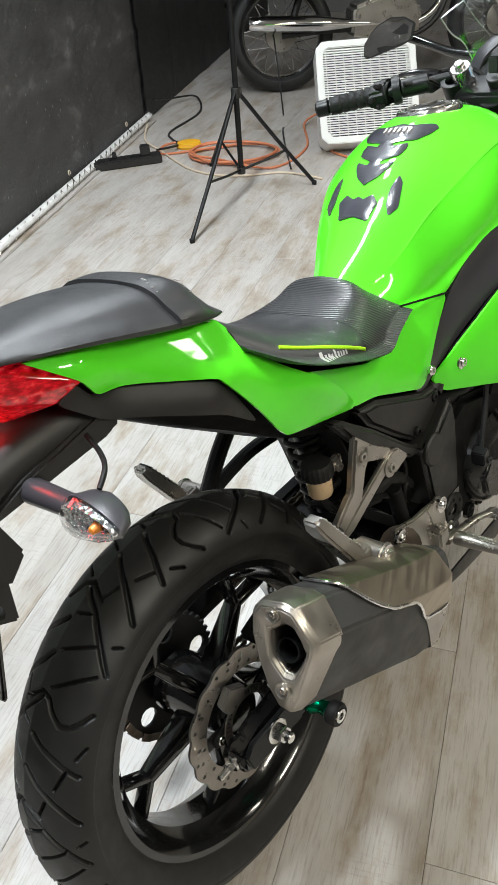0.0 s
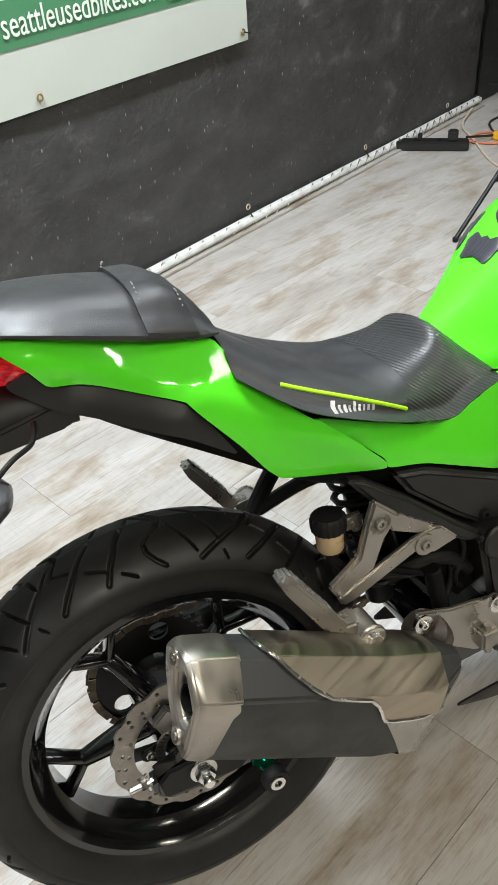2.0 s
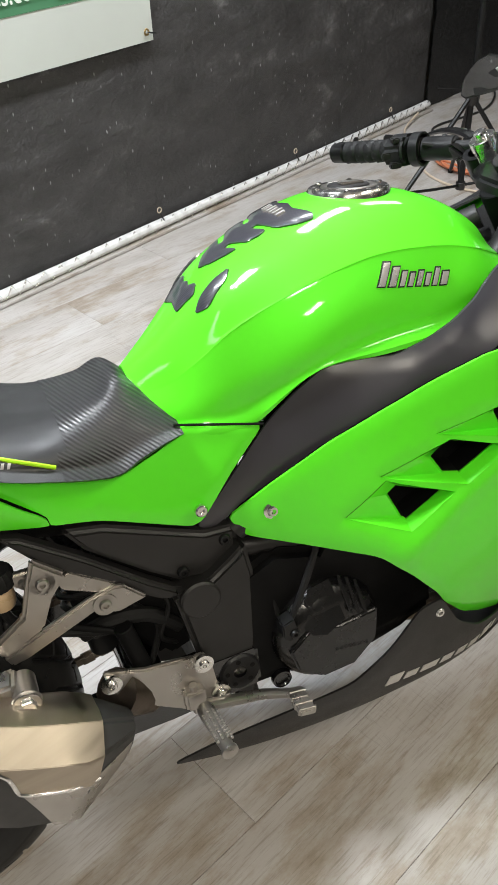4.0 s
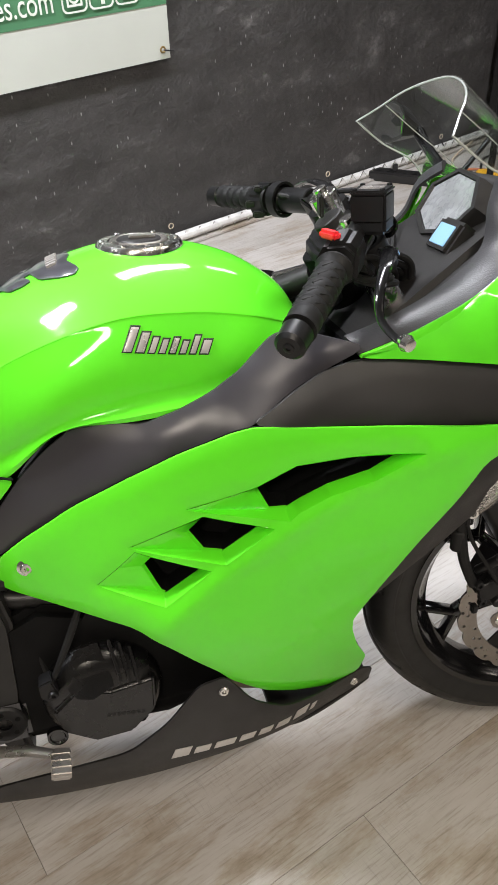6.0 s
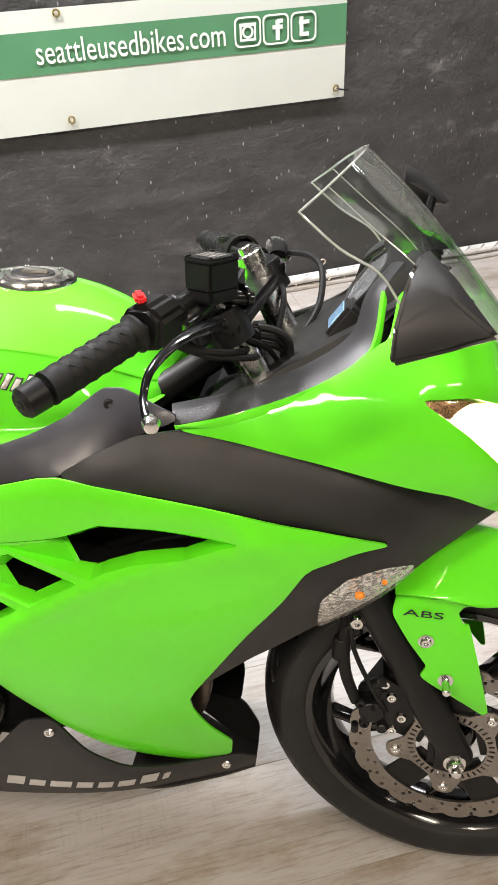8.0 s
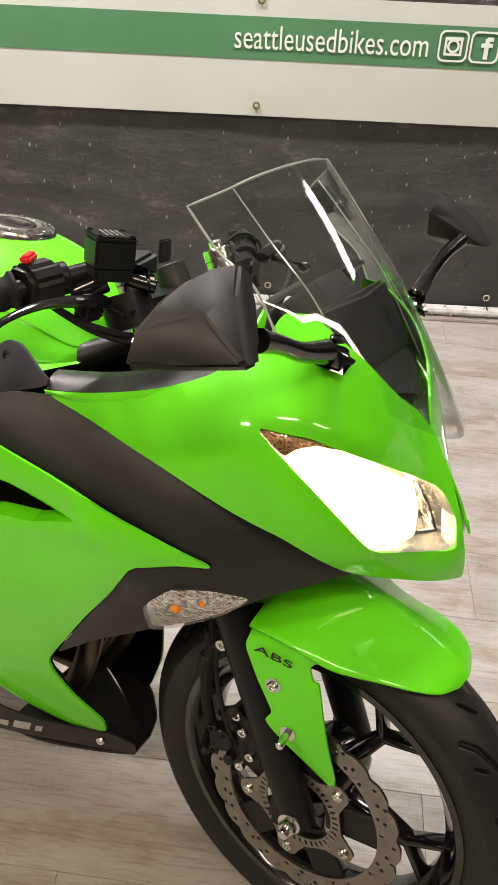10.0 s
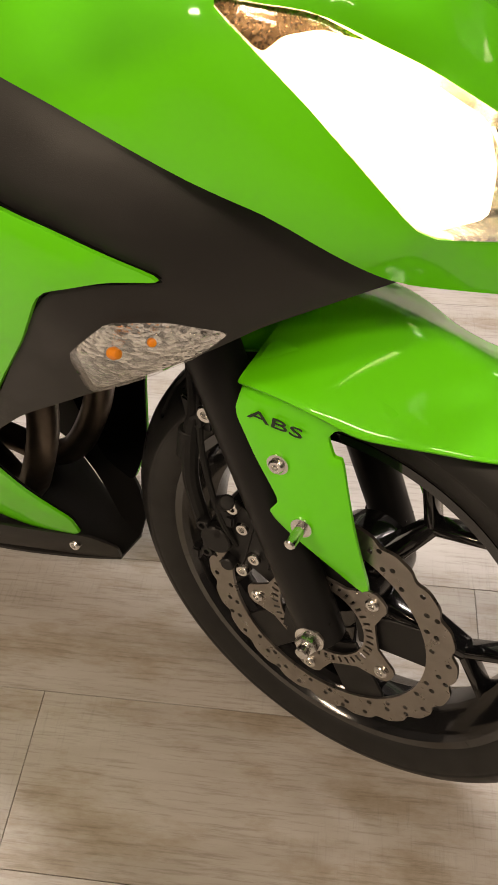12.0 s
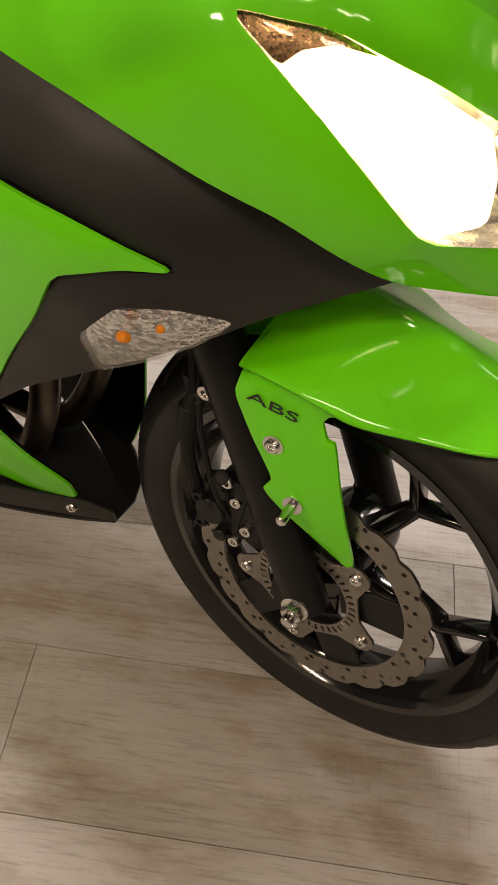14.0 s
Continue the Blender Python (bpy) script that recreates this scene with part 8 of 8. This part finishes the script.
plate = part("plate_frame", moved(join(*[box(0.006, 0.188, 0.016, Matrix.Translation((0, 0, s * 0.046)), 0.002) for s in (1, -1)], *[box(0.006, 0.008, 0.108, Matrix.Translation((0, s * 0.09, 0)), 0.002) for s in (1, -1)]), PL), GLOSS_BLACK, mud, "empty black number-plate frame")
for s in (1, -1):
    part("frame_mark", moved(box(0.0015, 0.15, 0.008, Matrix.Translation((-0.0035, 0, s * 0.046)), 0, 1), PL), SILVER_PRINT, plate, "worn silver print as a plain bar")
    part("frame_screw", moved(rod((-0.01, s * 0.07, 0.03), (0.02, s * 0.07, 0.03), 0.007), PL), RUBBER, plate)


def rear_signal(s):
    """A signal that reaches out sideways and narrows to its tip: satin shell in front, clear lens behind."""
    f = lambda p: (p[0], s * p[1], p[2])
    shape = Matrix.Translation(f((-.158, -.160, .797))) @ Matrix.Rotation(radians(-6 * s), 4, "Z") @ Matrix(((0, 0, -1, 0), (1.95, 0, 0, 0), (0, 0.86, 0, 0), (0, 0, 0, 1)))

    def tapered(profile):
        bm = lathe(profile, 28)
        for v in bm.verts:
            u = min(max((-s * v.co.x + 0.02) / 0.045, 0.0), 1.0)
            v.co.y *= 1.12 - 0.45 * u
            v.co.z *= 1.1 - 0.4 * u
        return moved(bm, shape)

    shell = tapered([(0, -0.034), (0.012, -0.032), (0.020, -0.022), (0.0248, -0.004), (0.0252, 0.0), (0, 0.0)])
    ob = part("rear_signal", join(shell, rod(f((-.150, -.045, .797)), f((-.152, -.120, .797)), 0.015, 0.013)), COVER_PLASTIC, bike, "black turn signal with a clear lens")
    part("signal_lens", tapered([(0, 0.026), (0.010, 0.024), (0.019, 0.016), (0.0250, 0.001), (0.0225, 0.001), (0.017, 0.013), (0.009, 0.021), (0, 0.0225)]), LENS_CLEAR, ob).visible_shadow = False
    part("bulb", lathe([(0, 0.012), (0.004, 0.010), (0.006, 0.002), (0, -0.002)], 14, Matrix.Translation(f((-.162, -.172, .796))) @ Matrix(((0, 0, -1, 0), (1, 0, 0, 0), (0, 1, 0, 0), (0, 0, 0, 1)))), AMBER, ob)
    part("reflector", tapered([(0, 0.001), (0.014, 0.003), (0.0218, 0.010), (0.0218, 0.002)]), FACETED, ob)


rear_signal(1)
rear_signal(-1)
part("signal_lead", sweep([(-.135, -.15, .815), (-.115, -.14, .825), (-.09, -.10, .82), (-.08, -.07, .83)], 0.003, 8), RUBBER, bike)

# side stand down on the far flank: its foot meets the floor
c10 = math.tan(radians(10))
foot_y = 0.245
foot_z = foot_y * c10 + 0.006
part("side_stand", join(sweep([(.60, .11, .27), (.585, .17, .16), (.57, foot_y, foot_z + 0.004)], [0.013, 0.012, 0.011], 12, 5), hull([(.53, foot_y - 0.02, foot_z - 0.010), (.60, foot_y - 0.02, foot_z - 0.010), (.53, foot_y + 0.03, foot_z - 0.001), (.60, foot_y + 0.03, foot_z - 0.001), (.55, foot_y, foot_z + 0.008), (.59, foot_y, foot_z + 0.008)], 0.002)), SATIN_BLACK, bike, "black side stand")
look_up.free()
seat_tree_bm.free()
tank_bm = seat_bm = None


# ---- beyond the motorcycle ----
def light_stand():
    """A folding photo light stand: three legs with braces, collars and a long pole."""
    cx, cy = 2.945, 0.800
    ob = thing("light_stand", pose(cx, cy, 0), "black folding light stand on three thin legs", "light stand")
    feet = [(2.388 - cx, 0.882 - cy), (3.10 - cx, 0.49 - cy), (3.34 - cx, 1.06 - cy)]
    part("pole", join(rod((0, 0, 0.10), (0, 0, 1.05), 0.0125), rod((0, 0, 1.0), (0, 0, 2.0), 0.010)), SATIN_BLACK, ob)
    part("collar", join(rod((0, 0, 0.43), (0, 0, 0.47), 0.022), box(0.02, 0.04, 0.03, Matrix.Translation((0.02, 0, 0.45)), 0.003)), BLACK_PLASTIC, ob)
    part("lower_collar", rod((0, 0, 0.10), (0, 0, 0.13), 0.019), BLACK_PLASTIC, ob)
    part("pole_clamp", join(rod((0, 0, 0.98), (0, 0, 1.05), 0.021), rod((0, 0, 1.02), (0.05, -0.02, 1.02), 0.010), box(0.03, 0.02, 0.05, Matrix.Translation((-0.02, 0.02, 1.0)), 0.004)), BLACK_PLASTIC, ob)
    for x, y in feet:
        leg_ob = part("leg", sweep([(x * 0.03, y * 0.03, 0.45), (x * 0.5, y * 0.5, 0.23), (x, y, 0.010)], 0.009, 8, 3), SATIN_BLACK, ob)
        part("brace", sweep([(0, 0, 0.115), (x * 0.32, y * 0.32, 0.145), (x * 0.62, y * 0.62, 0.178)], 0.006, 8, 3), SATIN_BLACK, leg_ob)
        part("rubber_foot", lathe([(0, 0), (0.011, 0), (0.012, 0.016), (0, 0.022)], 12, Matrix.Translation((x, y, 0))), RUBBER, leg_ob)
    return ob


light_stand()


def power_strip():
    ob = thing("power_strip", pose(3.33, 1.515, 0, 0, 0, -62), "black power strip with plugs lying on the floor", "power strip")
    part("body", box(0.36, 0.085, 0.042, Matrix.Translation((0, 0, 0.021)), 0.006), BLACK_PLASTIC, ob)
    for i in range(5):
        part("socket", join(box(0.036, 0.036, 0.003, Matrix.Translation((-0.13 + 0.055 * i, 0, 0.0432)), 0.001), box(0.004, 0.014, 0.002, Matrix.Translation((-0.136 + 0.055 * i, 0, 0.0455)), 0, 1), box(0.004, 0.014, 0.002, Matrix.Translation((-0.124 + 0.055 * i, 0, 0.0455)), 0, 1)), SATIN_BLACK if i % 2 else FRAME_GREY, ob)
    part("plug", box(0.05, 0.045, 0.05, Matrix.Translation((0.10, 0.0, 0.068)), 0.006), BLACK_PLASTIC, ob)
    part("plug", box(0.022, 0.03, 0.03, Matrix.Translation((-0.06, 0.01, 0.058)), 0.004), BLACK_PLASTIC, ob)
    return ob


power_strip()


def cable(name, pts, r, material, label):
    ob = part(name, sweep(pts, r, 8, 6), material, None)
    return tagged(ob, label, "cable")


def coil(cx, cy, rad, turns, seed):
    rng = random.Random(seed)
    pts = []
    for i in range(int(turns * 9)):
        a = i * 2 * math.pi / 9
        rr = rad * (0.82 + 0.3 * rng.random())
        pts.append((cx + rr * math.cos(a) * 0.8, cy + rr * math.sin(a) * 1.15, 0.008 + 0.006 * (i / 9) + 0.004 * rng.random()))
    return pts


cable("extension_cable", [(3.66, 1.25, 0.02), (3.70, 1.36, 0.008), (3.62, 1.42, 0.007), (3.50, 1.36, 0.007)] + coil(3.50, 0.98, 0.20, 3.6, 2) + [(3.30, 0.74, 0.008), (3.62, 0.62, 0.008), (4.02, 0.70, 0.02), (4.10, 0.62, 0.05), (3.92, 0.58, 0.02), (3.60, 0.50, 0.008), (3.40, 0.28, 0.008)], 0.006, CABLE_ORANGE, "orange extension cable coiled loosely on the floor")
cable("white_cable", [(3.96, 1.62, 0.03), (3.72, 1.55, 0.012), (3.55, 1.40, 0.006), (3.26, 1.14, 0.006), (3.18, 0.90, 0.006), (3.24, 0.66, 0.006), (3.16, 0.46, 0.006)], 0.0055, CABLE_WHITE, "cream cable trailing across the floor")
cable("black_cable", [(3.43, 1.38, 0.05), (3.62, 1.32, 0.02), (3.75, 1.40, 0.007), (3.90, 1.46, 0.007), (4.30, 1.40, 0.008), (4.62, 1.52, 0.02), (4.45, 1.63, 0.05), (4.22, 1.66, 0.10)], 0.006, CABLE_BLACK, "black mains cable running up to the wall")
cable("stand_cable", [(4.76, 1.02, 0.35), (4.30, 0.88, 0.012), (3.90, 0.80, 0.006), (3.55, 0.71, 0.006), (3.30, 0.64, 0.006)], 0.0045, CABLE_BLACK, "thin black cable lying across the floor")
plug = thing("cable_plug", pose(3.64, 1.27, 0, 0, 0, 20), "yellow cable connector on the floor", "connector")
part("body", lathe([(0, 0), (0.05, 0), (0.055, 0.012), (0.05, 0.03), (0.02, 0.036), (0, 0.036)], 20, Matrix.Diagonal((1, 1.25, 1, 1))), YELLOW, plug)
part("strain_relief", rod((0.04, 0, 0.018), (0.085, 0, 0.014), 0.014, 0.008), YELLOW, plug)


def box_fan():
    """A white metal box with a fine grille of bars over a dark inside."""
    ob = thing("box_fan", pose(3.46, 0.51, 0.072, -32, 0, -74), "white box fan with a wire grille leaning back on the floor", "box fan")
    w, h, d = 0.50, 0.50, 0.14
    sq = rounded([(0, 0.0), (w, 0.0), (w, h), (0, h)], 0.14, 3)
    inn = rounded([(0.035, 0.035), (w - 0.035, 0.035), (w - 0.035, h - 0.035), (0.035, h - 0.035)], 0.12, 3)
    k = len(sq)
    v = [(p[0], y, p[1]) for y, loop in ((0, sq), (0, inn), (d, inn), (d, sq)) for p in loop]
    f = [(a * k + i, a * k + (i + 1) % k, (a + 1) % 4 * k + (i + 1) % k, (a + 1) % 4 * k + i) for a in range(4) for i in range(k)]
    bm = raw(v, f)
    bmesh.ops.recalc_face_normals(bm, faces=bm.faces[:])
    part("casing", bevelled(bm, 0.004), WHITE_METAL, ob)
    part("back", box(w - 0.06, 0.01, h - 0.06, Matrix.Translation((w / 2, d * 0.6, h / 2)), 0), FRAME_GREY, ob)
    bars = []
    for i in range(36):
        z = 0.045 + (h - 0.09) * i / 35
        bars.append(box(w - 0.06, 0.004, 0.006, Matrix.Translation((w / 2, 0.006, z)), 0, 1))
    for i in range(10):
        bars.append(box(0.004, 0.005, h - 0.07, Matrix.Translation((0.05 + (w - 0.1) * i / 9, 0.010, h / 2)), 0, 1))
    tagged(part("grille", join(*bars), WHITE_METAL, ob, "white wire grille"), kind="stuff")
    part("badge", lathe([(0, 0), (0.05, 0), (0.05, 0.006), (0, 0.008)], 24, Matrix.Translation((w * 0.62, -0.001, h * 0.42)) @ OUT), ALU, ob)
    return ob


box_fan()


def classic_motorcycle():
    """An older road machine in the dim corner: wire wheel, chrome silencer, black side case, frame and engine."""
    ob = thing("classic_motorcycle", pose(4.80, 0.98, 0, 0, 0, -74) @ pose(0, 0, 0, -6, 0, 0), "older black and chrome motorcycle with wire wheels", "motorcycle")
    R0 = 0.33
    for wx, nm in ((0.0, "rear_wheel"), (1.38, "front_wheel")):
        m = Matrix.Translation((wx, 0, R0)) @ OUT
        rim = part(nm, lathe([(0.245, 0.035), (0.252, 0.030), (0.245, 0.018), (0.238, 0), (0.245, -0.018), (0.252, -0.030), (0.245, -0.035), (0.232, -0.02), (0.230, 0.02)], 64, m, True), CHROME, ob, "wire wheel with a bright rim")
        part("tyre", lathe([(0.243, 0.034), (0.262, 0.052), (0.290, 0.056), (0.312, 0.045), (0.326, 0.024), (0.330, 0), (0.326, -0.024), (0.312, -0.045), (0.290, -0.056), (0.262, -0.052), (0.243, -0.034)], 64, m), TYRE, rim)
        part("hub", lathe([(0, 0.05), (0.05, 0.05), (0.095, 0.042), (0.10, 0.03), (0.10, -0.03), (0.095, -0.042), (0, -0.05)], 32, m), ALU, rim)
        for i in range(32):
            a, b = 2 * math.pi * i / 32, 2 * math.pi * (i + (2.4 if i % 2 else -2.4)) / 32
            sgn = 1 if i % 4 < 2 else -1
            part("spoke", moved(sweep([(0.09 * math.cos(a), 0.09 * math.sin(a), 0.036 * sgn), (0.236 * math.cos(b), 0.236 * math.sin(b), 0.008 * sgn)], 0.0022, 5, 1), m), CHROME, rim)
    part("silencer", join(lathe([(0.018, 0), (0.034, 0.0), (0.040, 0.02), (0.046, 0.10), (0.046, 0.42), (0.03, 0.56), (0.022, 0.62), (0.022, 0.9)], 28, along((-0.20, -0.17, 0.41), (0.60, -0.15, 0.36))), sweep([(0.66, -0.15, 0.355), (0.85, -0.13, 0.36), (0.98, -0.08, 0.46), (0.96, -0.05, 0.56)], 0.021, 14)), CHROME, ob, "long chrome silencer")
    case = part("side_case", box(0.40, 0.17, 0.27, Matrix.Translation((-0.02, -0.22, 0.68)), 0.03, 3), BLACK_PLASTIC, ob, "ribbed black side case")
    for i in range(9):
        part("case_rib", box(0.36, 0.006, 0.012, Matrix.Translation((-0.02, -0.306, 0.585 + 0.025 * i)), 0.003), SATIN_BLACK, case)
    part("frame", join(sweep([(-0.2, -0.1, 0.78), (0.2, -0.11, 0.78), (0.6, -0.10, 0.74), (1.05, -0.03, 0.86)], 0.016, 10), sweep([(0.45, -0.13, 0.32), (0.75, -0.13, 0.27), (0.98, -0.10, 0.40), (1.08, -0.04, 0.78)], 0.016, 10), sweep([(0, -0.11, 0.33), (0.25, -0.12, 0.34), (0.45, -0.13, 0.34)], 0.018, 10), sweep([(0.05, -0.12, 0.36), (0.2, -0.11, 0.76)], 0.022, 10)), FRAME_GREY, ob)
    part("engine_case", hull([(0.42, -0.17, 0.30), (0.44, -0.17, 0.46), (0.62, -0.18, 0.52), (0.84, -0.16, 0.46), (0.86, -0.16, 0.31), (0.62, -0.17, 0.26), (0.42, 0.17, 0.30), (0.44, 0.17, 0.46), (0.62, 0.18, 0.52), (0.84, 0.16, 0.46), (0.86, 0.16, 0.31), (0.62, 0.17, 0.26)], 0.02), ALU, ob, "dull alloy engine case")
    for i in range(8):
        part("cooling_fin", box(0.22, 0.30, 0.007, Matrix.Translation((0.70 + 0.004 * i, 0, 0.535 + 0.022 * i)) @ Matrix.Rotation(radians(-12), 4, "Y"), 0.002), ALU, ob)
    part("seat", loft([[(x, w * c, z + 0.05 * sn) for c, sn in ((1, -0.6), (0.9, 0.5), (0.4, 0.9), (-0.4, 0.9), (-0.9, 0.5), (-1, -0.6))] for x, w, z in ((-0.3, 0.08, 0.84), (-0.1, 0.13, 0.83), (0.3, 0.14, 0.80), (0.6, 0.10, 0.80))], 4, 3, True), SEAT, ob)
    part("tank", loft([[(x, w * c, z + 0.11 * sn) for c, sn in ((0.5, -1), (1, -0.4), (0.85, 0.5), (0, 0.9), (-0.85, 0.5), (-1, -0.4), (-0.5, -1))] for x, w, z in ((0.58, 0.08, 0.86), (0.75, 0.14, 0.90), (0.98, 0.14, 0.92), (1.12, 0.07, 0.90))], 4, 3, True), GLOSS_BLACK, ob)
    part("fork", join(rod((1.38, -0.10, 0.33), (1.08, -0.10, 0.95), 0.022), rod((1.38, 0.10, 0.33), (1.08, 0.10, 0.95), 0.022)), CHROME, ob)
    part("handlebar", sweep([(0.90, -0.38, 1.05), (1.02, -0.28, 1.08), (1.06, -0.08, 1.0), (1.06, 0.08, 1.0), (1.02, 0.28, 1.08), (0.90, 0.38, 1.05)], 0.012, 10), CHROME, ob)
    part("headlamp", lathe([(0, 0.0), (0.05, 0.005), (0.09, 0.06), (0.095, 0.10), (0, 0.11)], 28, along((1.12, 0, 0.92), (1.3, 0, 0.90))), CHROME, ob)
    part("rear_guard", strip([(-0.33, -0.07, 0.50), (-0.20, -0.07, 0.64), (0.0, -0.07, 0.705), (0.2, -0.07, 0.66)], [(-0.33, 0.07, 0.50), (-0.20, 0.07, 0.64), (0.0, 0.07, 0.705), (0.2, 0.07, 0.66)], 0.003, 6, 4, 0.02), GLOSS_BLACK, ob)
    fl = math.tan(radians(6)) * 0.30
    part("side_stand", sweep([(0.55, 0.12, 0.28), (0.53, 0.24, 0.12), (0.50, 0.30, fl + 0.012)], 0.012, 10), SATIN_BLACK, ob)
    return ob


classic_motorcycle()


plank_floor()
